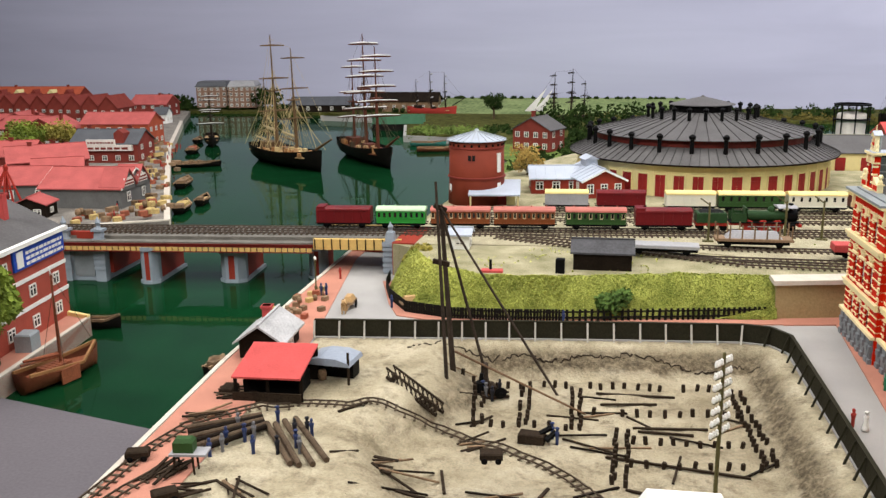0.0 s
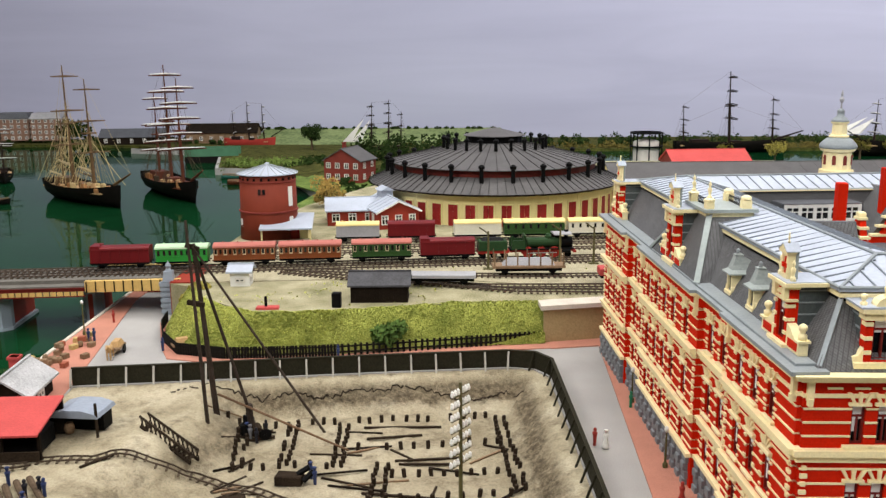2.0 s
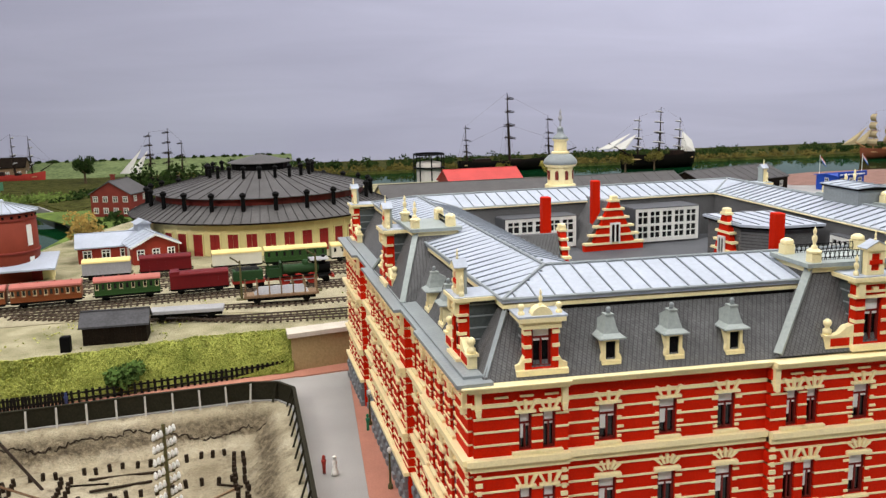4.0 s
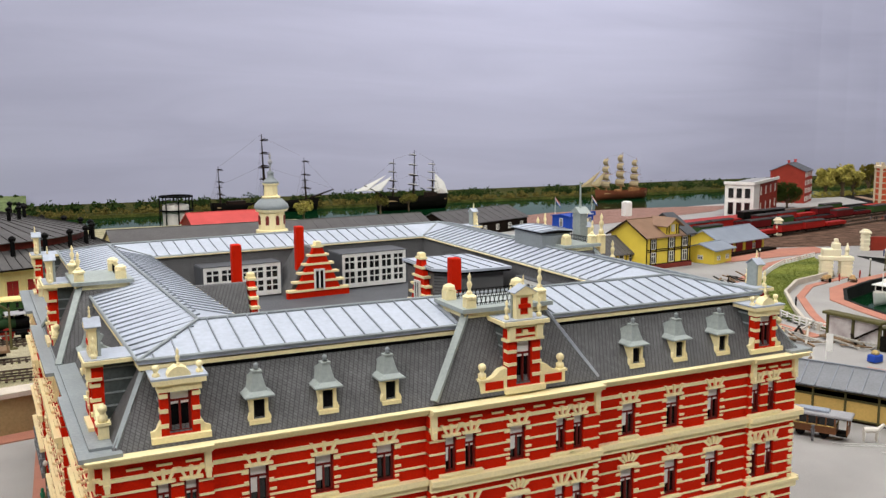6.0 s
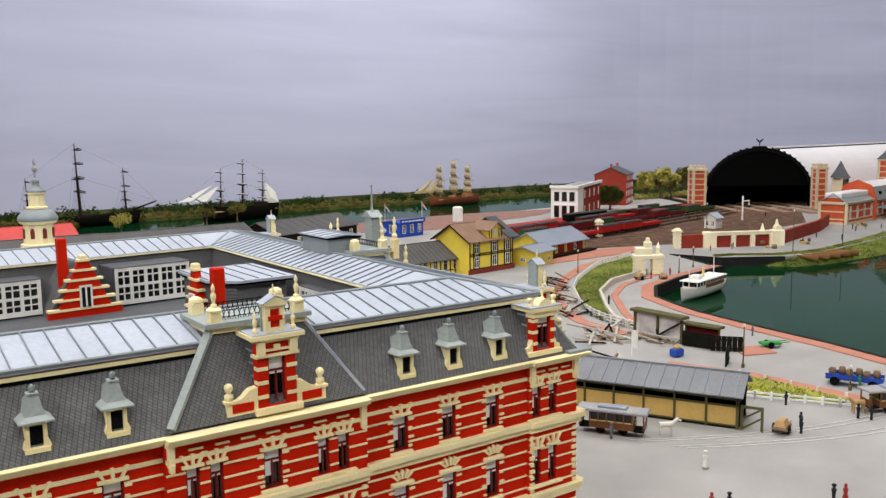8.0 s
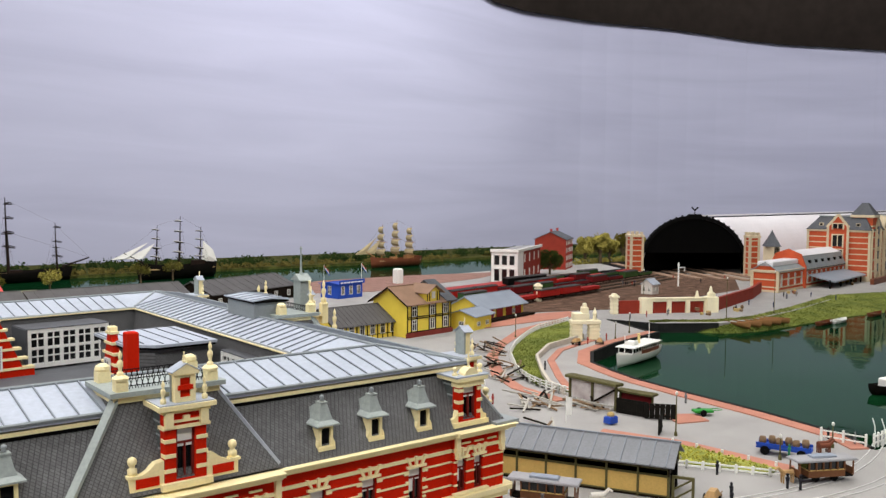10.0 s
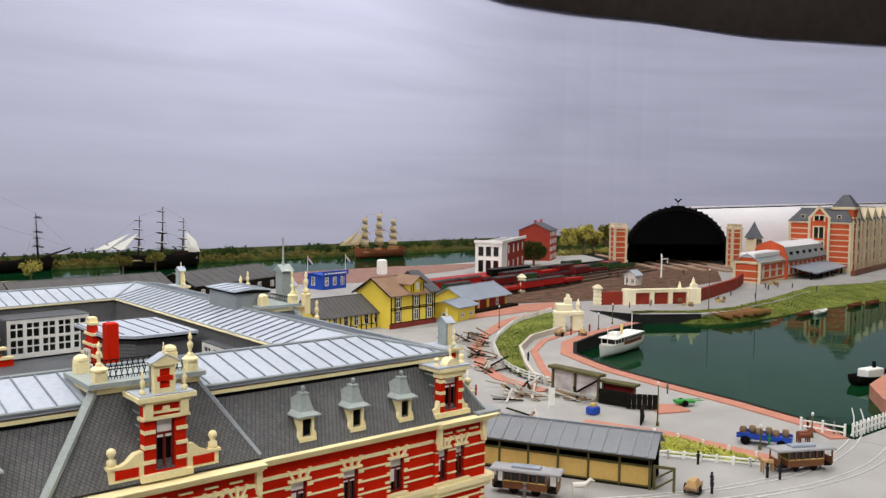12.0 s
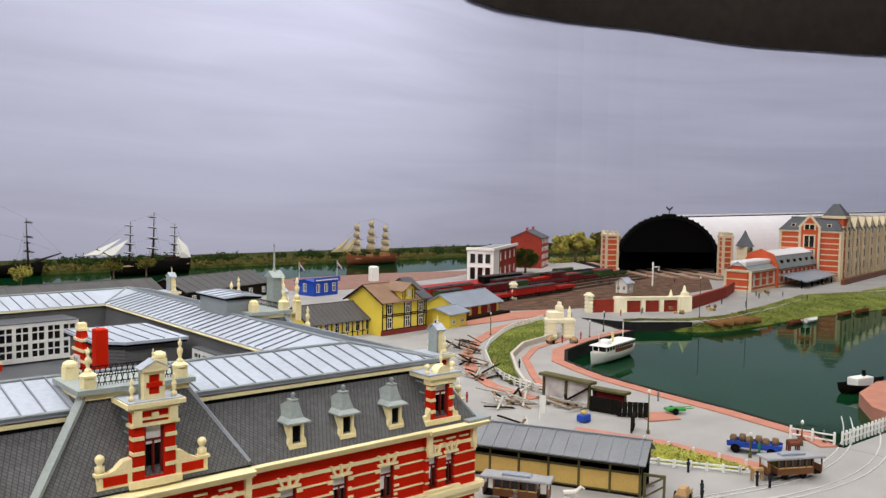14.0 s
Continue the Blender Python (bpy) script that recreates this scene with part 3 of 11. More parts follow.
def facade(a, b, bays, pavs, detail=True, lift=0.0, edge=None):
    """One side of the building from a to b. bays: (place along, narrow); pavs: stretches that stand proud."""
    m, n = frame_of(a, b)
    m = Matrix.Translation((0, 0, lift)) @ m

    def proud(s):
        return next((d for s0, s1, d in pavs if s0 - 1e-6 <= s <= s1 + 1e-6), 0.0)

    cuts = sorted({0.0, n, *(s for p in pavs for s in p[:2])})
    zs = [0.0] + [z for r in ROWS_Z for z in r] + [CZ]
    for s0, s1 in zip(cuts, cuts[1:]):
        d = -proud((s0 + s1) / 2)
        xs = [s0] + [e for s, nar in bays if s0 < s < s1 for e in (s - (0.0425 if nar else WW / 2), s + (0.0425 if nar else WW / 2))] + [s1]
        part("wall", Geo(m).grid(xs, zs, d, 0.12, lambda i, j: i % 2 == 1 and j % 2 == 1), BRICK_RED, terminal, "red brick wall")
    plinth = Geo(m)
    for s0, s1 in zip(cuts, cuts[1:]):
        d = -proud((s0 + s1) / 2)
        e0, e1 = (0.05 if s0 == 0 else 0.0), (0.05 if s1 == n else 0.0)
        x = s0
        while x < s1 - 0.02:
            w = min(0.17, s1 - x)
            for k in range(4):
                o = 0.03 if k % 2 else 0.045
                plinth.cbox(x + (o - 0.03), d - o, 0.075 * k, x + w - 0.05 - (o - 0.03), 0.0, 0.075 * k + 0.07, 0.006)
            x += 0.17
        for z, h, o in ((0.30, 0.035, 0.045), (0.62, 0.05, 0.03), (0.67, 0.025, 0.045), (1.20, 0.045, 0.03), (1.245, 0.04, 0.055), (CZ - 0.15, 0.025, 0.012), (CZ - 0.045, 0.022, 0.03), (CZ - 0.022, 0.024, 0.07)):
            part("string_course", Geo(m).box(s0 - e0 * o / 0.05, d - o, z, s1 + e1 * o / 0.05, 0.0, z + h), CREAM, terminal, "cream moulded string course")
        part("gutter", Geo(m).box(s0 - e0 * 1.7, d - 0.086, CZ + 0.003, s1 + e1 * 1.7, 0.12, CZ + (0.012 if edge else 0.03)), edge or GREYLEAD, terminal)
    tagged(part("plinth", plinth, GRANITE, terminal), "grey rusticated granite plinth", kind="stuff")
    # thin cream stripes between the windows
    for z in (0.38, 0.46, 0.54, 0.74, 0.84, 0.94, 1.04, 1.14, 1.36, 1.45, 1.54) if detail else ():
        r = next((k for k, (z0, z1) in enumerate(ROWS_Z) if z0 <= z <= z1), None)
        for s0, s1 in zip(cuts, cuts[1:]):
            d = -proud((s0 + s1) / 2)
            x = s0
            for s, nar in [t for t in bays if s0 < t[0] < s1]:
                hw = (0.0425 if nar else WW / 2) if r is not None else -1
                if hw > 0:
                    if s - hw > x + 0.01:
                        part("band", Geo(m).box(x, d - 0.009, z, s - hw, 0.0, z + 0.0125), CREAM, terminal)
                    x = s + hw
            part("band", Geo(m).box(x, d - 0.009, z, s1, 0.0, z + 0.0125), CREAM, terminal)
    # corner blocks and brackets at the ends of each stretch
    for s0, s1, d in pavs if detail else ():
        for s in (s0 + 0.03, s1 - 0.03):
            for k in range(9):
                w = 0.045 if k % 2 else 0.03
                part("corner_block", Geo(m).box(s - w / 2, -d - 0.016, 0.7 + k * 0.055, s + w / 2, 0, 0.7 + k * 0.055 + 0.028), CREAM, terminal)
            g = Geo(m)
            g.box(s - 0.02, -d - 0.03, CZ - 0.17, s + 0.02, 0, CZ - 0.045)
            g.box(s - 0.014, -d - 0.04, CZ - 0.2, s + 0.014, 0, CZ - 0.15)
            part("bracket", g, CREAM, terminal)
    for i, (s, nar) in enumerate(bays):
        d = -proud(s)
        for k, (z0, z1) in enumerate(ROWS_Z):
            fm, pm_, bm_, cm_ = (W_NARROW if nar else W_MESH)[k]
            win = place(part("window", fm, None, terminal), m, s, d + 0.03, z0)
            part("pane", pm_, None, win)
            if not detail:
                continue
            part("blind", bm_, None, win)
            if (i * 7 + k * 3) % 5 < 3:
                part("curtain", cm_, None, win)
            place(part("lintel", (LINTEL_N if nar else LINTEL)[k], None, terminal), m, s, d, z1)
            place(part("sill", SILL, None, terminal), m, s, d, z0)
            if not nar:
                tagged(place(part("quoin_strip", QUOIN[k], None, terminal), m, s, d, z0), kind="stuff")
    return m


def frieze(m, s0, s1, proud, n):
    """Short cream dashes in the frieze below the cornice."""
    for k in range(n):
        s = s0 + (s1 - s0) * (k + 0.5) / n
        part("frieze_panel", Geo(m).box(s - 0.045, -proud - 0.012, CZ - 0.095, s + 0.045, -proud, CZ - 0.083), CREAM, terminal)


FRONT_BAYS = [(0.34, True), (0.50, True), (0.91, False), (1.33, False), (1.75, False), (2.20, True), (2.35, True), (2.72, False), (3.08, True), (3.23, True), (3.72, False), (4.14, False), (4.55, False), (4.97, True), (5.14, True)]
FRONT_PAVS = [(0.0, 0.63, 0.03), (2.04, 3.41, 0.06), (4.89, 5.40, 0.03)]
mf = facade(FL, FR, FRONT_BAYS, FRONT_PAVS, True, 0.0, CREAM)
frieze(mf, 2.14, 3.31, 0.06, 7)
frieze(mf, 0.1, 0.6, 0.03, 3)
frieze(mf, 4.94, 5.34, 0.03, 3)
SL = (FL - BL).length
SIDE_BAYS = [(SL - v, False) for v in (5.45, 5.15, 4.85, 4.35, 4.05, 3.55, 3.25, 2.95, 2.65, 2.25, 1.75, 1.45, 1.0, 0.7, 0.4)]
SIDE_PAVS = [(0.0, 1.22, 0.06), (SL - 3.78, SL - 1.92, 0.06), (SL - 1.25, SL, 0.03)]
ml = facade(BL, FL, SIDE_BAYS, SIDE_PAVS, True, 0.003)
facade(FR, BR, [(0.5 + 0.45 * k, False) for k in range(12)], [(0.0, 0.6, 0.03), (2.2, 3.8, 0.06)], False, 0.003)
facade(BR, BL, [(0.5 + 0.45 * k, False) for k in range(11)], [], False)


# roof: a mansard ring round a court
def inset(d):
    """The building's outline drawn in by d."""
    west = Vector((0.09 * max(0.0, 1 - max(d, 0) / 0.9), 0, 0))
    c = [FL + west, FR, BR, BL + west]
    out = []
    for i in range(4):
        p, q, r = c[i - 1], c[i], c[(i + 1) % 4]
        e0, e1 = (q - p).normalized(), (r - q).normalized()
        n0, n1 = Vector((-e0.y, e0.x, 0)), Vector((-e1.y, e1.x, 0))
        k = d / (1 + n0.dot(n1))
        out.append(q + (n0 + n1) * k)
    return out


def ring(d0, z0, d1, z1, name, material, label="", t=0.0):
    a, b = inset(d0), inset(d1)
    obs = []
    for i in range(4):
        j = (i + 1) % 4
        g = Geo()
        pts = [(a[i].x, a[i].y, z0), (a[j].x, a[j].y, z0), (b[j].x, b[j].y, z1), (b[i].x, b[i].y, z1)]
        g.slab(pts, t) if t else g.quad(*pts)
        obs.append(part(name, g, material, terminal, label))
    return obs


ring(-0.03, CZ + 0.015, 0.26, 2.23, "mansard_slope", SCALES, "steep slope of grey scaled slates", 0.03)
ring(0.2, 2.222, 0.27, 2.23, "eave_trim", CREAM, "", 0.026)
# thin near-black strip just below the cream trim
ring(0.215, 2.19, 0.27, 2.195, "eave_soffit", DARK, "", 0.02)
ring(0.19, 2.255, 0.72, 2.36, "upper_roof", ZINC, "pale standing-seam zinc roof", 0.02)
ring(1.13, 2.255, 0.72, 2.36, "upper_roof", ZINC, "pale standing-seam zinc roof", 0.02)
ring(1.10, 2.232, 1.15, 2.24, "inner_eave_trim", CREAM, "", 0.012)
ring(1.12, 2.235, 1.20, 1.72, "court_wall", SCALES, "dark slate-hung court wall")
c = inset(1.2)
part("court_floor", Geo().quad(*[(p.x, p.y, 1.74) for p in c]), SLATE, terminal, "grey flat roof of the court")
# standing seams
for d0, z0, d1, z1 in ((0.19, 2.257, 0.72, 2.362), (1.13, 2.257, 0.72, 2.362)):
    a, b = inset(d0), inset(d1)
    for i in range(4):
        j = (i + 1) % 4
        e = (a[j] - a[i])
        ln = e.length
        e.normalize()
        nrm = Vector((-e.y, e.x, 0)) * (d1 - d0)
        lb = (b[i] - a[i]).dot(e), (b[j] - a[i]).dot(e)
        k = 0.1
        while k < ln:
            p = a[i] + e * k
            f = 1.0
            if k < lb[0] and lb[0] > 0:
                f = k / lb[0]
            if k > lb[1] and lb[1] < ln:
                f = (ln - k) / (ln - lb[1])
            q = p + nrm * f
            part("roof_seam", Geo().beam((p.x, p.y, z0 + 0.004), (q.x, q.y, z0 + (z1 - z0) * f + 0.004), 0.007, 0.012), SEAMZINC, terminal)
            k += 0.135
for d, z in ((0.72, 2.367), (0.19, 2.262)):
    c = inset(d)
    for i in range(4):
        part("ridge_roll", Geo().rod((c[i].x, c[i].y, z), (c[(i + 1) % 4].x, c[(i + 1) % 4].y, z), 0.012), GREYLEAD, terminal)
a, b = inset(0.19), inset(0.72)
a2, b2 = inset(0.0), inset(0.26)
for i in range(4):
    part("hip_roll", Geo().rod((a[i].x, a[i].y, 2.26), (b[i].x, b[i].y, 2.37), 0.012), GREYLEAD, terminal)
    part("hip_lead", Geo().beam((a2[i].x, a2[i].y, CZ + 0.04), (b2[i].x, b2[i].y, 2.235), 0.032, 0.024), GREYLEAD, terminal)
for i in range(4):
    c = inset(1.13)
    part("valley_lead", Geo().beam((c[i].x, c[i].y, 2.262), (b[i].x, b[i].y, 2.369), 0.02, 0.012), GREYLEAD, terminal)

URN = [(0.03, 0), (0.03, 0.045), (0.022, 0.05), (0.014, 0.06), (0.018, 0.085), (0.027, 0.115), (0.025, 0.14), (0.012, 0.155), (0.011, 0.165), (0.019, 0.185), (0.017, 0.205), (0.008, 0.22), (0.003, 0.238)]
BALL = [(0.04, 0), (0.04, 0.05), (0.022, 0.06), (0.022, 0.075), (0.036, 0.095), (0.04, 0.115), (0.034, 0.135), (0.014, 0.15), (0.003, 0.152)]
URN_MESH = mesh_of("urn", Geo().lathe(0, 0, URN, 10), CREAM, True)
BALL_MESH = mesh_of("ball_finial", Geo().lathe(0, 0, BALL, 10), CREAM, True)


def finial(mesh, name, m, s, y, z, parent, k=1.0):
    ob = place(part(name, mesh, None, parent), m, s, y, z)
    if k != 1.0:
        ob.matrix_basis = ob.matrix_basis @ Matrix.Diagonal((k, k, k, 1))
    return ob


def centre_roof(m, s0, s1, back=0.56, top_z=2.33, inset=(0.42, 0.36), leads=(0.055, 0.014)):
    """The taller truncated roof over a middle pavilion, with cornice, cresting and urns."""
    t0, t1, y0, y1 = s0 + inset[0], s1 - inset[1], 0.19, back
    g = Geo(m).add([(s0 + 0.05, -0.05, CZ + 0.03), (s1, -0.05, CZ + 0.03), (s1 - 0.2, back + 0.3, CZ + 0.03), (s0 + 0.2, back + 0.3, CZ + 0.03), (t0, y0, top_z), (t1, y0, top_z), (t1, y1, top_z), (t0, y1, top_z)],
                   [(0, 1, 5, 4), (1, 2, 6, 5), (2, 3, 7, 6), (3, 0, 4, 7), (4, 5, 6, 7)])
    part("pavilion_roof", g, SCALES, terminal, "steep slate pavilion roof")
    part("hip_lead", Geo(m).beam((s0 + 0.07, -0.04, CZ + 0.05), (t0, y0, top_z + 0.01), leads[0], 0.024), HOODLEAD, terminal)
    part("hip_lead", Geo(m).beam((s1 - 0.02, -0.04, CZ + 0.05), (t1, y0, top_z + 0.01), leads[1], 0.02), ZINC if leads[1] < 0.02 else HOODLEAD, terminal)
    part("crest_cornice", Geo(m).box(t0 - 0.02, y0 - 0.03, top_z - 0.02, t1 + 0.02, y1 + 0.02, top_z + 0.02), CREAM, terminal)
    part("crest_top", Geo(m).box(t0 - 0.05, y0 - 0.06, top_z + 0.02, t1 + 0.05, y1 + 0.05, top_z + 0.05), HOODLEAD, terminal)
    for s in (t0 + 0.03, t1 - 0.03):
        part("pedestal", Geo(m).cbox(s - 0.036, y0 - 0.036, top_z + 0.05, s + 0.036, y0 + 0.036, top_z + 0.115, 0.006).lathe(s, y0, [(0.05, top_z + 0.115), (0.052, top_z + 0.13), (0.03, top_z + 0.145)], 8), CREAM, terminal)
        finial(URN_MESH, "urn", m, s, y0 + 0.0, top_z + 0.13, terminal, 0.7)
        part("pedestal", Geo(m).cbox(s - 0.04, y1 - 0.08, top_z + 0.05, s + 0.04, y1, top_z + 0.13, 0.012).lathe(s, y1 - 0.04, [(0.05, 0.13 + top_z), (0.045, top_z + 0.15), (0.02, top_z + 0.165)], 8), CREAM, terminal)
    rail = Geo(m)
    for y in (y0 + 0.03, y1 - 0.05):
        for z in (top_z + 0.065, top_z + 0.108):
            rail.box(t0 + 0.05, y, z, t1 - 0.05, y + 0.005, z + 0.005)
        k = t0 + 0.06
        while k < t1 - 0.06:
            rail.rod((k, y, top_z + 0.05), (k + 0.02, y, top_z + 0.115), 0.0028, seg=4)
            rail.rod((k + 0.02, y, top_z + 0.05), (k, y, top_z + 0.115), 0.0028, seg=4)
            k += 0.035
    tagged(part("iron_cresting", rail, DARK, terminal), "black iron roof cresting", kind="stuff")


centre_roof(mf, 2.02, 3.43)
centre_roof(ml, SL - 3.65, SL - 2.05, inset=(0.6, 0.48), leads=(0.05, 0.05))


def big_gable(m, s, proud, width=0.26, h=0.475):
    """The tall brick dormer of a middle pavilion: scrolls, window, pediment and urns."""
    y = -proud
    z = CZ + 0.05
    body = part("gable_dormer", Geo(m).box(s - width / 2, y, z, s - 0.06, y + 0.07, z + h * 0.72).box(s + 0.06, y, z, s + width / 2, y + 0.07, z + h * 0.72).box(s - 0.06, y, z, s + 0.06, y + 0.07, z + 0.03).box(s - width / 2, y, z + h * 0.72, s + width / 2, y + 0.07, z + h), BRICK_RED, terminal, "red brick gable dormer with cream trim")
    side = Geo(m).add([(s - width / 2, y + 0.07, z), (s - width / 2, y + 0.07, z + h), (s - width / 2, y + 0.5, z + h), (s + width / 2, y + 0.07, z), (s + width / 2, y + 0.07, z + h), (s + width / 2, y + 0.5, z + h)], [(0, 1, 2), (3, 5, 4), (1, 4, 5, 2)])
    part("dormer_cheek", side, CHEEK, body, "dark boarded dormer cheek")
    side = s + width / 2 if m is ml else s - width / 2
    for k in range(5):
        zz = z + 0.05 + k * 0.08
        back = y + 0.09 + 0.33 * (k + 1) / 7
        part("cheek_board", Geo(m).box(side - 0.005, y + 0.07, zz, side + 0.005, back, zz + 0.01), GREYLEAD, body)
    tr = Geo(m)
    tr.box(s - width / 2 - 0.03, y - 0.035, z - 0.02, s + width / 2 + 0.03, y + 0.06, z + 0.02)
    for k in range(3):
        zz = z + 0.08 + k * 0.09
        for a_, b_ in ((s - width / 2 - 0.006, s - 0.065), (s + 0.065, s + width / 2 + 0.006)):
            tr.box(a_, y - 0.012, zz, b_, y + 0.05, zz + 0.022)
    tr.box(s - width / 2 - 0.02, y - 0.02, z + h * 0.72, s + width / 2 + 0.02, y + 0.06, z + h * 0.76)
    tr.box(s - 0.1, y - 0.016, z + h * 0.8, s + 0.1, y, z + h * 0.83)
    tr.box(s - 0.02, y - 0.02, z + h * 0.83, s + 0.02, y, z + h * 0.88)
    tr.box(s - width / 2 - 0.02, y - 0.02, z + h * 0.92, s + width / 2 + 0.02, y + 0.07, z + h * 0.97)
    tr.box(s - width / 2 - 0.05, y - 0.045, z + h * 0.97, s + width / 2 + 0.05, y + 0.5, z + h * 1.03)
    for sgn in (-1, 1):
        tr.box(s + sgn * (width / 2 - 0.02) - 0.025, y - 0.03, z + h * 0.74, s + sgn * (width / 2 - 0.02) + 0.025, y, z + h * 0.95)
    part("dormer_trim", tr, CREAM, body, "cream moulded dormer trim")
    part("dormer_cap", Geo(m).box(s - width / 2 - 0.04, y - 0.035, z + h * 1.03, s + width / 2 + 0.04, y + 0.55, z + h * 1.045), ZINC, body)
    # crowning aedicule
    zt = z + h * 1.04
    aw = width * 0.25
    part("aedicule", Geo(m).grid([s - aw, s - aw * 0.5, s + aw * 0.5, s + aw], [zt, zt + 0.03, zt + 0.15, zt + 0.17], y, y + 0.05, lambda i, j: i == 1 and j == 1).box(s - aw * 1.25, y - 0.015, zt + 0.17, s + aw * 1.25, y + 0.052, zt + 0.19)
         .side_prism([(s - aw * 1.35, zt + 0.19), (s + aw * 1.35, zt + 0.19), (s, zt + 0.235)], y - 0.015, y + 0.052), CREAM, body)
    part("aedicule_panel", Geo(m).box(s - aw * 0.5, y + 0.012, zt + 0.03, s + aw * 0.5, y + 0.045, zt + 0.15).box(s - aw * 0.75, y - 0.004, zt + 0.075, s + aw * 0.75, y + 0.02, zt + 0.105), BRICK_RED, body)
    part("aedicule_back", Geo(m).side_prism([(s - aw * 1.1, zt), (s + aw * 1.1, zt), (s + aw * 1.1, zt + 0.19), (s, zt + 0.222), (s - aw * 1.1, zt + 0.19)], y + 0.053, y + 0.07), HOODLEAD, body, "grey lead back of the aedicule")
    part("aedicule_cap", Geo(m).slab([(s - aw * 1.4, y - 0.02, zt + 0.19), (s, y - 0.02, zt + 0.24), (s, y + 0.078, zt + 0.24), (s - aw * 1.4, y + 0.078, zt + 0.19)], 0.006).slab([(s, y - 0.02, zt + 0.24), (s + aw * 1.4, y - 0.02, zt + 0.19), (s + aw * 1.4, y + 0.078, zt + 0.19), (s, y + 0.078, zt + 0.24)], 0.006), ZINC, body)
    finial(URN_MESH, "urn", m, s, y + 0.02, zt + 0.236, body, 0.3)
    for sgn in (-1, 1):
        finial(URN_MESH, "urn", m, s + sgn * (width / 2), y + 0.02, zt, body, 0.6)
        x0, x1 = s + sgn * (width / 2 + 0.005), s + sgn * (width / 2 + 0.21)
        pr = [(x0, z), (x1, z), (x1, z + 0.085), (x0 + sgn * 0.15, z + 0.09), (x0 + sgn * 0.1, z + 0.11), (x0 + sgn * 0.05, z + 0.15), (x0, z + 0.16)]
        part("scroll", Geo(m).side_prism(pr, y, y + 0.06), CREAM, body, "cream scrolled shoulder")
        part("scroll_panel", Geo(m).box(min(x0, x1) + 0.035, y - 0.005, z + 0.02, max(x0, x1) - 0.03, y + 0.02, z + 0.075), BRICK_RED, body)
        part("scroll_cap", Geo(m).box(min(x1 - sgn * 0.06, x1 + sgn * 0.012), y - 0.012, z + 0.083, max(x1 - sgn * 0.06, x1 + sgn * 0.012), y + 0.072, z + 0.1), CREAM, body)
        finial(BALL_MESH, "ball_finial", m, x1 - sgn * 0.025, y + 0.03, z + 0.098, body, 0.72)
    gable_window(m, s, y, z + 0.03, 0.12, h * 0.72 - 0.03, body)


def gable_window(m, s, y, z, w, h, body):
    fm, pm_, bm_, _ = window_meshes(w, h)
    win = place(part("dormer_window", fm, None, body), m, s, y + 0.03, z)
    for nm, me in (("pane", pm_), ("blind", bm_)):
        place(part(nm, me, None, body), m, s, y + 0.03, z)


def small_gable(m, s, proud, h=0.335, width=0.225):
    """The brick dormer of a corner pavilion, with a rounded pediment between balls."""
    y, z = -proud, CZ + 0.05
    body = part("gable_dormer", Geo(m).box(s - width / 2, y, z, s - 0.065, y + 0.07, z + h * 0.86).box(s + 0.065, y, z, s + width / 2, y + 0.07, z + h * 0.86).box(s - 0.065, y, z, s + 0.065, y + 0.07, z + 0.03), BRICK_RED, terminal, "small red brick gable dormer with rounded pediment")
    for sgn in (-1, 1):
        e = s + sgn * width / 2
        part("dormer_cheek", Geo(m).add([(e, y + 0.07, z), (e, y + 0.07, z + h), (e, y + 0.4, z + h)], [(0, 1, 2)]), CHEEK, body, "dark boarded dormer cheek")
    side = s + width / 2 if m is ml else s - width / 2
    for k in range(4):
        zz = z + 0.05 + k * 0.08
        back = y + 0.1 + 0.26 * (k + 1) / 5
        part("cheek_board", Geo(m).box(side - 0.006, y + 0.07, zz, side + 0.006, back, zz + 0.012), GREYLEAD, body)
    tr = Geo(m).box(s - width / 2 - 0.06, y - 0.03, z - 0.015, s + width / 2 + 0.06, y + 0.1, z + 0.02)
    for k in range(3):
        zz = z + 0.07 + k * 0.09
        for a_, b_ in ((s - width / 2 - 0.006, s - 0.07), (s + 0.07, s + width / 2 + 0.006)):
            tr.box(a_, y - 0.012, zz, b_, y + 0.05, zz + 0.024)
    for sgn in (-1, 1):
        xa, xb = s + sgn * width / 2, s + sgn * (width / 2 + 0.06)
        tr.side_prism([(xa, z + 0.02), (xb, z + 0.02), (xb, z + 0.05), (xa + sgn * 0.03, z + 0.06), (xa, z + 0.11)], y, y + 0.05)
    tr.box(s - width / 2 - 0.015, y - 0.02, z + h * 0.86, s + width / 2 + 0.015, y + 0.07, z + h * 1.0)
    tr.box(s - width / 2 - 0.04, y - 0.04, z + h, s + width / 2 + 0.04, y + 0.45, z + h + 0.03)
    arc_ = [(s + 0.07 * math.cos(math.pi * k / 8), z + h + 0.03 + 0.07 * math.sin(math.pi * k / 8)) for k in range(9)]
    tr.side_prism(arc_, y - 0.02, y + 0.06)
    part("dormer_trim", tr, CREAM, body, "cream moulded dormer trim")
    part("dormer_cap", Geo(m).box(s - width / 2 - 0.05, y - 0.04, z + h + 0.03, s + width / 2 + 0.05, y + 0.5, z + h + 0.042), ZINC, body)
    finial(URN_MESH, "urn", m, s, y + 0.02, z + h + 0.085, body, 0.5)
    for sgn in (-1, 1):
        finial(BALL_MESH, "ball_finial", m, s + sgn * 0.125, y + 0.03, z + h + 0.03, body, 0.55)
    gable_window(m, s, y, z + 0.03, 0.13, h * 0.83, body)


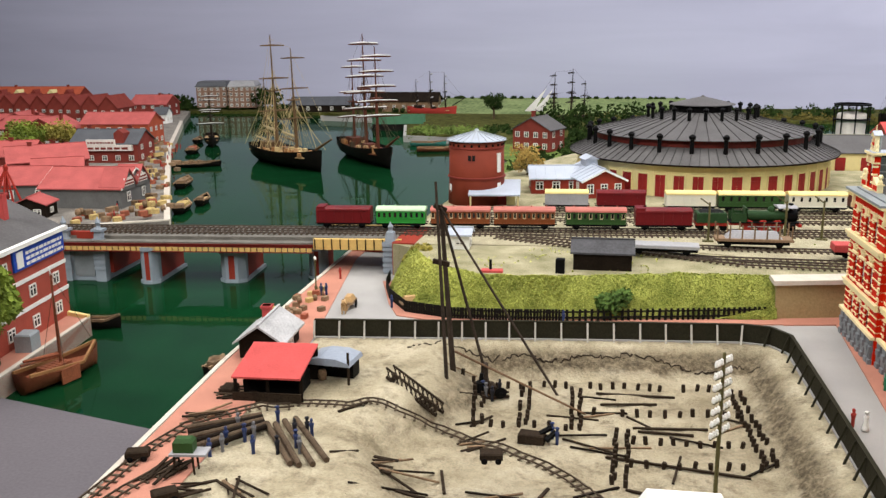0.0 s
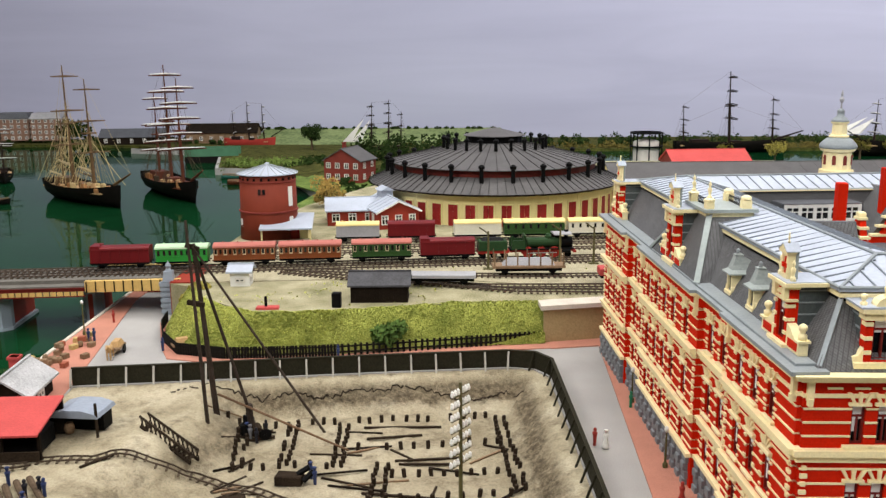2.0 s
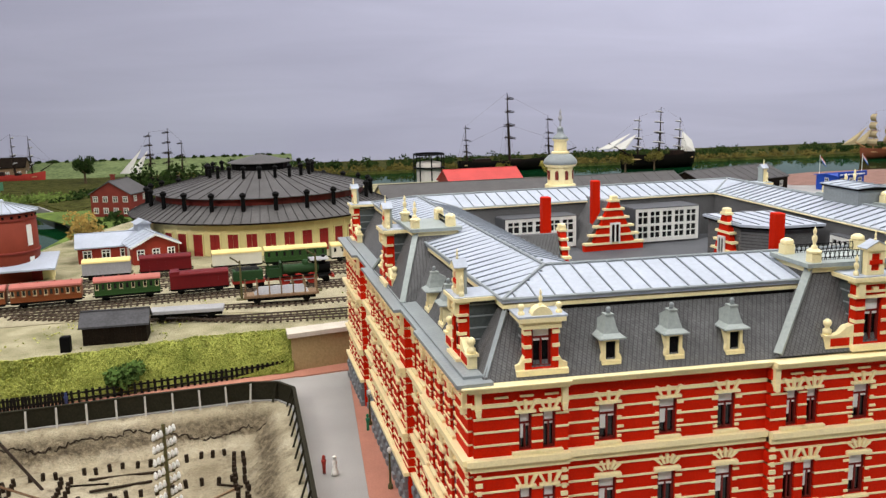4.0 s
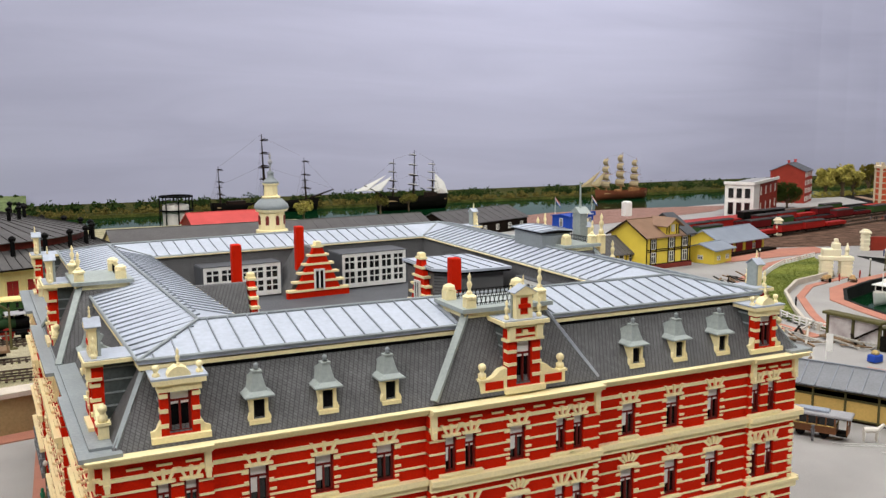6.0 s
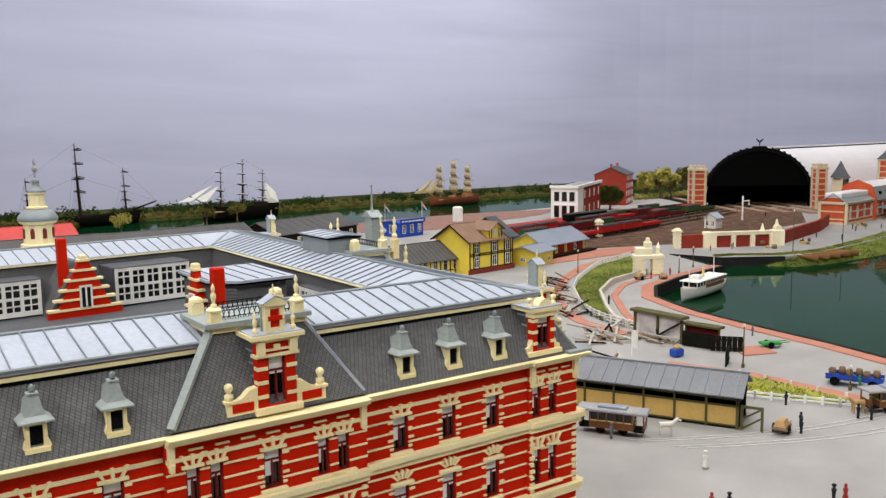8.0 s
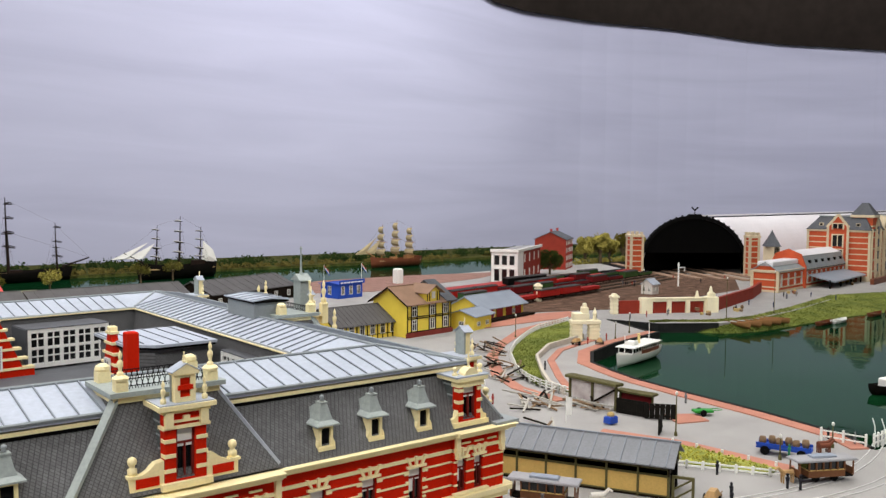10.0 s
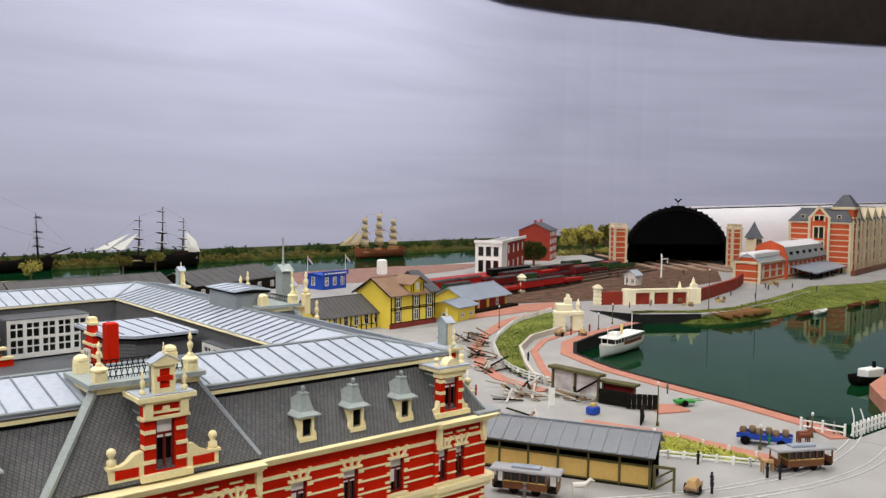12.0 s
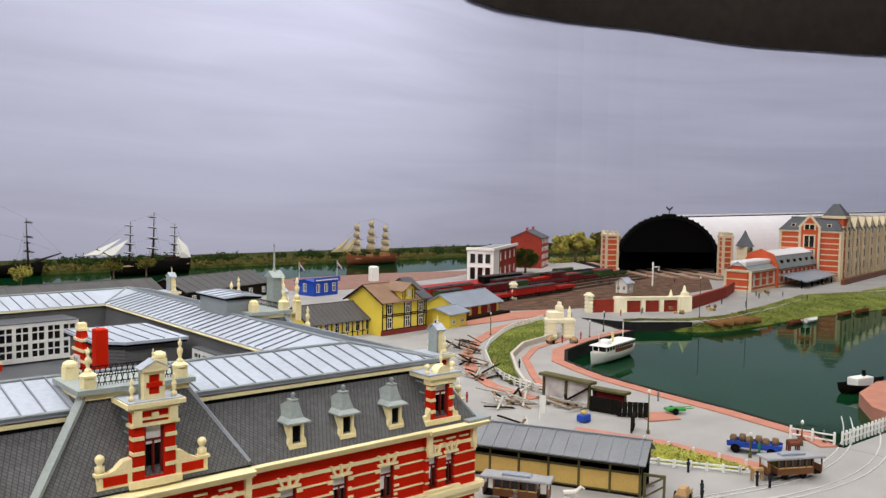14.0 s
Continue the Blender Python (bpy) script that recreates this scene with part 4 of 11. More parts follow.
big_gable(mf, 2.78, 0.04)
small_gable(mf, 0.46, 0.0)
small_gable(mf, 5.07, 0.0)
big_gable(ml, SL - 2.95, 0.03, 0.26, 0.5)
for v in (0.46, 5.5):
    big_gable(ml, SL - v, -0.02, 0.2, 0.42)
mr = frame_of(FR, BR)[0]
big_gable(mr, 3.12, 0.08)
for v in (0.46, 5.82):
    big_gable(mr, v, 0.02, 0.2, 0.42)
centre_roof(mr, 2.2, 4.0)
part("spire_block", Geo(mr).box(3.05, -0.02, 2.3, 3.19, 0.08, 2.66).side_prism([(3.02, 2.66), (3.22, 2.66), (3.12, 2.73)], -0.05, 0.1), HOODLEAD, terminal, "grey lead block under the flag pole")
part("flag_pole", Geo(mr).lathe(3.12, 0.03, [(0.03, 2.7), (0.012, 2.76), (0.008, 2.98), (0.016, 3.0), (0.003, 3.02)], 8), HOODLEAD, terminal)
for s_, z_, k_ in ((3.28, 2.42, 1.0), (2.98, 2.42, 1.0), (2.76, 2.16, 0.9)):
    part("pedestal", Geo(mr).box(s_ - 0.035, -0.2, z_ - 0.22, s_ + 0.035, -0.13, z_ - 0.02).lathe(s_, -0.165, [(0.05, z_ - 0.02), (0.05, z_ - 0.005), (0.03, z_)], 8), CREAM, terminal)
    finial(URN_MESH, "urn", mr, s_, -0.165, z_, terminal, k_)
# lead gutter along the west eave
part("gutter_plate", Geo(ml).box(0.02, -0.05, CZ + 0.031, SL - 0.02, 0.14, CZ + 0.048), GREYLEAD, terminal)

# small lead dormers
def hood_mesh():
    """A flared pyramid of lead with a narrow flat top."""
    g = Geo()
    rings = [(0.092, 0.15, 0.045), (0.092, 0.16, 0.045), (0.054, 0.185, 0.012), (0.041, 0.225, 0.0), (0.027, 0.292, -0.02), (0.031, 0.296, -0.014), (0.031, 0.306, -0.014)]
    for hw, z, f in rings:
        g.v += [(-hw, -f, z), (hw, -f, z), (hw, 0.2 if z < 0.26 else 0.05 + hw, z), (-hw, 0.2 if z < 0.26 else 0.05 + hw, z)]
    for k in range(len(rings) - 1):
        b = 4 * k
        g.f += [(b + i_, b + (i_ + 1) % 4, b + 4 + (i_ + 1) % 4, b + 4 + i_) for i_ in range(4)]
    n = 4 * len(rings) - 4
    g.f += [(n, n + 1, n + 2, n + 3), (3, 2, 1, 0)]
    return mesh_of("roof_dormer", g, HOODLEAD)


DORMER_HOOD = hood_mesh()
DORMER_FRAME = mesh_of("dormer_frame", Geo().grid([-0.056, -0.035, 0.035, 0.056], [-0.016, 0.01, 0.132, 0.155], -0.012, 0.2, lambda i, j: i == 1 and j == 1).box(-0.066, -0.028, -0.02, 0.066, 0.1, 0.006).side_prism([(-0.056, 0.006), (-0.072, 0.006), (-0.072, 0.02), (-0.062, 0.045), (-0.056, 0.05)][::-1], -0.016, 0.05).side_prism([(0.056, 0.006), (0.072, 0.006), (0.072, 0.02), (0.062, 0.045), (0.056, 0.05)], -0.016, 0.05), CREAM)
DORMER_PANE = mesh_of("pane", Geo().box(-0.036, 0.005, 0.01, 0.036, 0.012, 0.135), GLASS)
DORMER_FOOT = mesh_of("dormer_foot", Geo().box(-0.068, -0.022, -0.05, 0.068, 0.08, -0.02), DARK)
DORMER_KNOB = mesh_of("dormer_knob", Geo().lathe(0, 0.045, [(0.02, 0.314), (0.01, 0.322), (0.017, 0.332), (0.015, 0.343), (0.004, 0.352)], 8), GREYLEAD, True)


def roof_dormer(m, s, y=0.02, z=CZ + 0.08):
    ob = place(part("roof_dormer", DORMER_HOOD, None, terminal, "small grey lead roof dormer"), m, s, y, z)
    for nm, me in (("dormer_frame", DORMER_FRAME), ("pane", DORMER_PANE), ("dormer_foot", DORMER_FOOT), ("dormer_knob", DORMER_KNOB)):
        part(nm, me, None, ob)


for s in (0.93, 1.37, 1.80, 3.79, 4.20, 4.63):
    roof_dormer(mf, s)
for v in (1.2, 1.68):
    roof_dormer(ml, SL - v, 0.11)
for k in range(4):
    roof_dormer(mr, 0.8 + 0.4 * k)

# ---- quay, street, railway ground and embankment ----
def strip(name, pts, z, h, material, label, category, width=None):
    """A raised slab on a plan polygon."""
    return setting(name, Geo().prism(pts, z, z + h), material, label, category)


strip("pavement_quay", [(-3.05, 1.0), (-2.45, 1.0), (-2.5, 5.0), (-2.62, 6.9), (-2.6, 8.0), (-2.74, 9.0), (-2.9, 9.95), (-3.43, 12.84), (-3.47, 14.1), (-3.71, 14.1), (-3.64, 12.4), (-3.56, 10.5), (-3.43, 8.0), (-3.14, 4.93)], 0.0, 0.012, PINKPAVE, "pink paved quayside with a pale kerb", "pavement")
KERBSTONE = paint("pale_kerb_stone", (0.55, 0.5, 0.42), 0.7, 0.12, 800, 60)
q = [(-3.05, 1.0), (-3.18, 4.93), (-3.47, 8.0), (-3.6, 10.5), (-3.68, 12.4), (-3.75, 14.2)]
g = Geo()
for (x0, y0), (x1, y1) in zip(q, q[1:]):
    g.slab([(x0 - 0.02, y0, 0.022), (x0 + 0.035, y0, 0.022), (x1 + 0.035, y1, 0.022), (x1 - 0.02, y1, 0.022)], 0.3)
setting("kerb_quay", g, KERBSTONE, "pale stone edge of the quay", "kerb")
strip("pavement_terminal", [(3.42, 3.9), (4.2, 3.9), (4.1, 10.6), (3.62, 10.6)], 0.0, 0.016, PINKPAVE, "pink brick pavement along the terminal", "pavement")
strip("pavement_corner", [(2.98, 10.48), (3.62, 10.6), (4.1, 10.6), (4.2, 11.0), (2.98, 10.8)], 0.0, 0.016, PINKPAVE, "pink brick pavement at the terminal corner", "pavement")
strip("pavement_hill", [(-2.2, 10.5), (-1.95, 10.0), (-1.2, 9.82), (0.3, 9.98), (1.7, 10.28), (2.98, 10.5), (2.98, 10.85), (1.6, 10.5), (0.2, 10.2), (-1.2, 10.02), (-1.8, 10.2), (-2.2, 10.75), (-2.42, 11.6), (-2.6, 11.6)], 0.0, 0.014, PINKPAVE, "pink path below the grassy bank", "pavement")

YARD = paint("yard_sand_and_grass", (0.2, 0.2, 0.08), 0.9, 0.3, 900, 22, 0.6, tone2=(0.47, 0.42, 0.28))
RAIL = [(-2.55, 12.0), (-2.1, 11.75), (-1.75, 11.1), (-0.9, 10.42), (0.25, 10.52), (1.7, 10.9), (2.96, 11.0), (3.84, 11.02), (12, 12.2), (12, 29), (4.5, 29), (1.0, 26.5), (-0.9, 22.5), (-1.9, 19.5), (-2.3, 17.4), (-2.45, 16.6), (-2.5, 15.3), (-2.55, 13.2)]
BRIDGEDECK = paint("dirty_bridge_ballast", (0.16, 0.15, 0.13), 0.9, 0.25, 1500, 40, 0.6)
strip("meadow", [(-5.3, 31.2), (-3.7, 28.0), (-2.3, 24.5), (-2.1, 21), (-2.2, 18.6), (-2.3, 17.2), (6, 24), (6, 29), (2, 33), (0, 40.9), (-13.8, 39.9), (-9.3, 38.7), (-7.5, 31.7)], 0.0, 0.014, FARGRASS, "rough olive meadow beside the harbour", "meadow")
setting("railway_ground", Geo().prism(RAIL, -0.3, TZ), YARD, "pale sandy railway yard on raised ground", "ground")
strip("track_bed", [(-2.5, 12.0), (1.2, 12.35), (3.0, 11.9), (12, 12.6), (12, 16.2), (-2.4, 15.2)], TZ, 0.012, BALLAST, "pale ballast under the tracks", "ballast")

# retaining wall of the yard
wallc = Geo().prism([(2.9, 10.72), (3.86, 10.95), (3.84, 11.1), (2.9, 10.9)], 0, TZ - 0.03)
rw = tagged(part("retaining_wall", wallc, WALLBUFF), "plain buff concrete retaining wall under the yard", "wall", kind="structure")
part("coping", Geo().prism([(2.86, 10.66), (3.9, 10.91), (3.86, 11.2), (2.84, 10.98)], TZ - 0.03, TZ + 0.03), KERBSTONE, rw, "pale coping slab")

# grassy bank
FOOT = [(-2.45, 11.7), (-2.38, 11.2), (-2.2, 10.75), (-1.84, 10.22), (-1.2, 10.05), (-0.5, 10.1), (0.25, 10.2), (1.7, 10.5), (2.92, 10.66)]
HEAD = [(-2.15, 11.85), (-2.05, 11.6), (-1.8, 11.15), (-1.4, 10.75), (-0.9, 10.46), (-0.3, 10.46), (0.25, 10.55), (1.7, 10.94), (2.92, 11.04)]


def along(poly, t):
    n = len(poly) - 1
    k = min(int(t * n), n - 1)
    f = t * n - k
    return poly[k][0] + (poly[k + 1][0] - poly[k][0]) * f, poly[k][1] + (poly[k + 1][1] - poly[k][1]) * f


def bank(t, f):
    (x0, y0), (x1, y1) = along(FOOT, t), along(HEAD, t)
    x, y = x0 + (x1 - x0) * f, y0 + (y1 - y0) * f
    z = 0.02 + (TZ - 0.01) * (1 - (1 - f) ** 1.7)
    return Vector((x, y, z + 0.02 * noise.noise(Vector((x * 5, y * 5, 0)))))


g = Geo()
for i in range(121):
    for j in range(11):
        g.v.append(tuple(bank(i / 120, j / 10)))
for i in range(120):
    for j in range(10):
        a_ = i * 11 + j
        g.f.append((a_, a_ + 11, a_ + 12, a_ + 1))
setting("grass_bank", g, GRASS, "grassy railway bank with tufts", "grass", True)
GRASS_TUFT = paint("bright_grass_tufts", (0.16, 0.23, 0.03), 0.95, 0.3, 260, 9, 0.3, tone2=(0.66, 0.66, 0.18))
LEAF = paint("green_leaf_flock", (0.035, 0.08, 0.015), 0.9, 0.4, 900, 30, 0.3, tone2=(0.12, 0.2, 0.04))


def tufts(name, spots, size, material, label, category, flat=0.6):
    """Many small ragged clumps, one mesh of stuff."""
    g = Geo()
    for p in spots:
        r = size * random.uniform(0.5, 1.3)
        for _ in range(3):
            a, b = random.uniform(0, 6.3), random.uniform(0.2, 1.2)
            d = Vector((math.cos(a) * b, math.sin(a) * b, flat)).normalized() * r
            s = Vector((-math.sin(a), math.cos(a), 0)) * r * 0.45
            p = Vector(p)
            g.add([tuple(p - s), tuple(p + s), tuple(p + d + s * 0.6), tuple(p + d - s * 0.6)], [(0, 1, 2, 3)])
    return setting(name, g, material, label, category, kind="stuff")


spots = []
for _ in range(21000):
    t, f = random.random(), random.random()
    spots.append(bank(t, f))
tufts("bank_grass", spots, 0.014, GRASS_TUFT, "yellow-green grass flock on the bank", "grass")
spots = []
for _ in range(1500):
    x, y = random.uniform(-1.9, 11), random.uniform(10.6, 13)
    if noise.noise(Vector((x * 1.3, y * 1.3, 4))) > 0.05 and y > edge_of(HEAD[3:], x) + 0.02:
        spots.append((x, y, TZ + 0.005))
tufts("yard_grass", spots, 0.022, GRASS_TUFT, "sparse dry grass in the yard", "grass")

# picket fence along the bank's foot
BLACKFENCE = paint("black_tarred_boards", (0.012, 0.011, 0.009), 0.7, 0.35, 600, 60)
fence = thing("picket_fence", 0, 0, 0, 0, "low black picket fence along the grassy bank", "fence")
PICKET = mesh_of("picket", Geo().box(-0.016, -0.006, 0, 0.016, 0.006, 0.16), BLACKFENCE)
fl = [(-2.5, 11.65), (-2.43, 11.2), (-2.25, 10.72), (-1.87, 10.17), (-1.2, 9.99), (-0.5, 10.04), (0.25, 10.14), (1.7, 10.46), (2.9, 10.74)]
n = 150
for k in range(n):
    x, y = along(fl, k / n)
    x2, y2 = along(fl, min(1, (k + 0.5) / n))
    ob = part("picket", PICKET, None, fence)
    ob.matrix_basis = at(x, y, 0.01, math.degrees(math.atan2(y2 - y, x2 - x)), 0, random.uniform(-3, 3))
for z in (0.05, 0.125):
    g = Geo().sweep([(*along(fl, k / 40), z) for k in range(41)], 0.016, 0.02)
    part("rail", g, BLACKFENCE, fence)

# hoarding round the pit: dark panels with pale posts
HOARD = paint("dark_olive_hoarding", (0.027, 0.025, 0.016), 0.65, 0.25, 500, 30)
POSTPALE = paint("grey_weathered_post", (0.42, 0.4, 0.35), 0.8, 0.2, 600, 50)
hoard = thing("hoarding", 0, 0, 0, 0, "dark board hoarding with pale raking posts round the pit", "fence")
hl = [(-2.74, 9.06), (-1.5, 9.24), (-0.36, 9.42), (1.2, 9.64), (2.4, 9.79), (2.72, 9.73), (2.9, 9.47), (2.98, 7.65), (3.04, 6.15), (3.08, 4.5), (3.09, 2.0)]
pts = []
for (x0, y0), (x1, y1) in zip(hl, hl[1:]):
    ln = math.hypot(x1 - x0, y1 - y0)
    k = max(1, round(ln / 0.29))
    for i in range(k):
        pts.append((x0 + (x1 - x0) * i / k, y0 + (y1 - y0) * i / k, math.atan2(y1 - y0, x1 - x0), ln / k))
for i, (x, y, a, ln) in enumerate(pts):
    ob = part("panel", Geo().box(0.002, -0.012, 0.0, ln - 0.002, 0.012, 0.21).box(0, -0.02, 0.205, ln, 0.02, 0.22), HOARD, hoard)
    ob.matrix_basis = at(x, y, 0.0, math.degrees(a))
    ob = part("post", Geo().beam((0, -0.1, -0.03), (0, -0.02, 0.205), 0.022, 0.018), POSTPALE if a > -0.3 else HOARD, hoard)
    ob.matrix_basis = at(x, y, 0.0, math.degrees(a))


# ---- railway ----
RAILSTEEL = paint("dull_rail_steel", (0.13, 0.1, 0.08), 0.45, 0.25, 500, 40, 0.1, 0.6)
SLEEPER = paint("brown_sleepers", (0.07, 0.05, 0.033), 0.85, 0.3, 700, 60)


def track(pts, z, gauge=0.165, step=0.09, label="model railway track with dark sleepers"):
    t = thing("railway_track", pts[0][0], pts[0][1], z, 0, label, "track", "railway tracks")
    ox, oy = pts[0]
    sl, left, right = Geo(), Geo(), Geo()
    for (x0, y0), (x1, y1) in zip(pts, pts[1:]):
        d = Vector((x1 - x0, y1 - y0, 0))
        ln = d.length
        d.normalize()
        nv = Vector((-d.y, d.x, 0))
        p0, p1 = Vector((x0 - ox, y0 - oy, 0)), Vector((x1 - ox, y1 - oy, 0))
        for gg, sg in ((left, 1), (right, -1)):
            gg.beam(tuple(p0 + nv * gauge / 2 * sg + Vector((0, 0, 0.026))), tuple(p1 + nv * gauge / 2 * sg + Vector((0, 0, 0.026))), 0.011, 0.02)
        k = 0.0
        while k < ln:
            c = p0 + d * k
            sl.beam(tuple(c - nv * gauge * 0.8 + Vector((0, 0, 0.009))), tuple(c + nv * gauge * 0.8 + Vector((0, 0, 0.009))), 0.03, 0.014)
            k += step
    part("rail", left, RAILSTEEL, t)
    part("rail", right, RAILSTEEL, t)
    tagged(part("sleeper_bed", sl, SLEEPER, t), kind="stuff")
    return t


def line_y(x, y0, slope=0.1226):
    return y0 + (x + 5.93) * slope


track([(-20, line_y(-20, 12.58)), (12, line_y(12, 12.58))], TZ + 0.012)
track([(-20, line_y(-20, 12.22)), (-2.3, line_y(-2.3, 12.22)), (12, line_y(12, 12.3))], TZ + 0.012)
for yy in (14.0, 14.45, 14.9):
    track([(-2.3, yy - 0.1), (12, yy + 1.25)], TZ + 0.012)
track([(-1.0, 12.65), (0.6, 12.1), (2.2, 11.75), (12, 11.9)], TZ + 0.012)
track([(-0.6, 12.75), (1.2, 12.45), (3.0, 12.4), (12, 12.9)], TZ + 0.012)
track([(1.0, 12.1), (2.6, 11.5), (4.5, 11.45), (12, 11.6)], TZ + 0.012)

# rolling stock
MAROON = paint("maroon_van_paint", (0.13, 0.008, 0.01), 0.45, 0.15, 500, 40, 0.08)
COACHGREEN = paint("bright_green_coach_paint", (0.03, 0.26, 0.04), 0.4, 0.12, 500, 40, 0.05)
DARKGREEN = paint("dark_green_coach_paint", (0.03, 0.075, 0.02), 0.45, 0.12, 500, 40, 0.05)
TEAK = paint("teak_coach_varnish", (0.2, 0.06, 0.02), 0.4, 0.2, 700, 40, 0.08)
ROOFPINK = paint("faded_pink_roof", (0.42, 0.14, 0.11), 0.6, 0.12, 500, 40)
ROOFMINT = paint("pale_mint_roof", (0.45, 0.62, 0.4), 0.6, 0.08, 500, 40)
ROOFCREAM = paint("cream_wagon_roof", (0.74, 0.6, 0.25), 0.6, 0.08, 500, 40)
WAGONWHITE = paint("off_white_wagon_paint", (0.66, 0.64, 0.52), 0.5, 0.08, 500, 40)
GREYDECK = paint("grey_wagon_deck", (0.32, 0.32, 0.33), 0.7, 0.15, 500, 40)
IVORY = paint("ivory_window_panel", (0.62, 0.5, 0.3), 0.5, 0.1, 500, 40)
WHEEL = mesh_of("wheel", Geo(Matrix.Rotation(math.pi / 2, 4, "X")).lathe(0, 0, [(0.05, -0.012), (0.056, -0.01), (0.056, 0.0), (0.05, 0.004), (0.012, 0.008), (0.012, 0.014)], 12), DARK)


def wheels(t, ln, axles=(-0.33, 0.33), r=1.0):
    for a in axles:
        for y in (-0.08, 0.08):
            ob = part("wheel", WHEEL, None, t)
            ob.matrix_basis = at(a * ln, y, 0.057 * r) @ Matrix.Diagonal((r, 1, r, 1))


def roof_prof(w, h, z):
    return [(-w / 2, z), (w / 2, z), (w / 2 * 0.96, z + h * 0.45), (w / 2 * 0.6, z + h * 0.85), (0, z + h), (-w / 2 * 0.6, z + h * 0.85), (-w / 2 * 0.96, z + h * 0.45)]


def coach(name, x, y, ln, body, roof, label, windows=0, trim=None, rz=7.0, hood=False):
    t = thing(name, x, y, TZ + 0.048, rz, label, "railway carriage" if windows else "railway wagon", "rolling stock")
    w, zb, zt = 0.27, 0.1, 0.30
    m = Matrix.Rotation(math.pi / 2, 4, "Z")
    part("body", Geo().box(-ln / 2, -w / 2, zb, ln / 2, w / 2, zt), body, t)
    part("roof", Geo(m).side_prism(roof_prof(w + 0.02, 0.06, zt), -ln / 2 - 0.01, ln / 2 + 0.01), roof, t)
    part("underframe", Geo().box(-ln / 2 + 0.01, -w / 2 + 0.03, 0.06, ln / 2 - 0.01, w / 2 - 0.03, zb).beam((-ln / 2, -w / 2 + 0.01, 0.085), (ln / 2, -w / 2 + 0.01, 0.085), 0.02, 0.03).beam((-ln * 0.4, -w / 2 + 0.02, 0.05), (ln * 0.4, -w / 2 + 0.02, 0.05), 0.012, 0.012), DARK, t)
    wheels(t, ln)
    for s in (-1, 1):
        part("buffer", Geo().rod((s * ln / 2, -0.08, 0.085), (s * (ln / 2 + 0.035), -0.08, 0.085), 0.012).rod((s * ln / 2, 0.08, 0.085), (s * (ln / 2 + 0.035), 0.08, 0.085), 0.012), DARK, t)
    if windows:
        me = mesh_of("window", Geo().box(-0.019, -0.004, 0, 0.019, 0.004, 0.075), GLASS)
        fr = mesh_of("window_panel", Geo().box(-0.026, -0.003, -0.008, 0.026, 0.003, 0.084), trim or body)
        for k in range(windows):
            xx = -ln / 2 + ln * (k + 0.5) / windows
            for yy in (-w / 2, w / 2):
                if trim and k % 2 == 0:
                    part("window_panel", fr, None, t).matrix_basis = at(xx, yy, zt - 0.11)
                part("window", me, None, t).matrix_basis = at(xx, yy - (0.003 if yy < 0 else -0.003), zt - 0.1)
        part("waist_rail", Geo().box(-ln / 2, -w / 2 - 0.006, zt - 0.13, ln / 2, w / 2 + 0.006, zt - 0.12).box(-ln / 2, -w / 2 - 0.005, zb, ln / 2, w / 2 + 0.005, zb + 0.012), body, t)
    else:
        for k in range(7):
            xx = -ln / 2 + ln * k / 6
            part("rib", Geo().box(xx - 0.006, -w / 2 - 0.006, zb, xx + 0.006, w / 2 + 0.006, zt), body, t)
    for k in range(4 if windows else 1):
        part("roof_vent", Geo().rod((-ln * 0.36 + ln * 0.24 * k, 0, zt + 0.055), (-ln * 0.36 + ln * 0.24 * k, 0, zt + 0.08), 0.012), roof, t)
    if hood:
        part("brake_cabin", Geo().box(-ln / 2, -w / 2 - 0.004, zb, -ln / 2 + 0.14, w / 2 + 0.004, zt + 0.07), body, t)
    return t


def on_line(x0, x1, y0=12.58):
    xm = (x0 + x1) / 2
    return xm, line_y(xm, y0), abs(x1 - x0)


for nm, x0, x1, b, r, lb, nw, tr, hd in (
        ("goods_van", -4.05, -3.16, MAROON, MAROON, "maroon goods van with a brake cabin on the bridge", 0, None, True),
        ("passenger_coach", -3.06, -2.26, COACHGREEN, ROOFMINT, "bright green passenger coach with a pale roof", 9, None, False),
        ("passenger_coach", -2.17, -1.21, TEAK, ROOFPINK, "teak passenger coach with ivory window panels", 13, IVORY, False),
        ("passenger_coach", -1.15, -0.17, TEAK, ROOFPINK, "teak passenger coach with ivory window panels", 13, IVORY, False),
        ("passenger_coach", 0.0, 0.95, DARKGREEN, ROOFPINK, "dark green passenger coach with a faded pink roof", 11, IVORY, False),
        ("goods_van", 1.1, 1.97, MAROON, MAROON, "maroon goods van with a brake cabin behind the engine", 0, None, True)):
    xm, ym, ln = on_line(x0, x1)
    coach(nm, xm, ym, ln, b, r, lb, nw, tr, 7.0, hd)
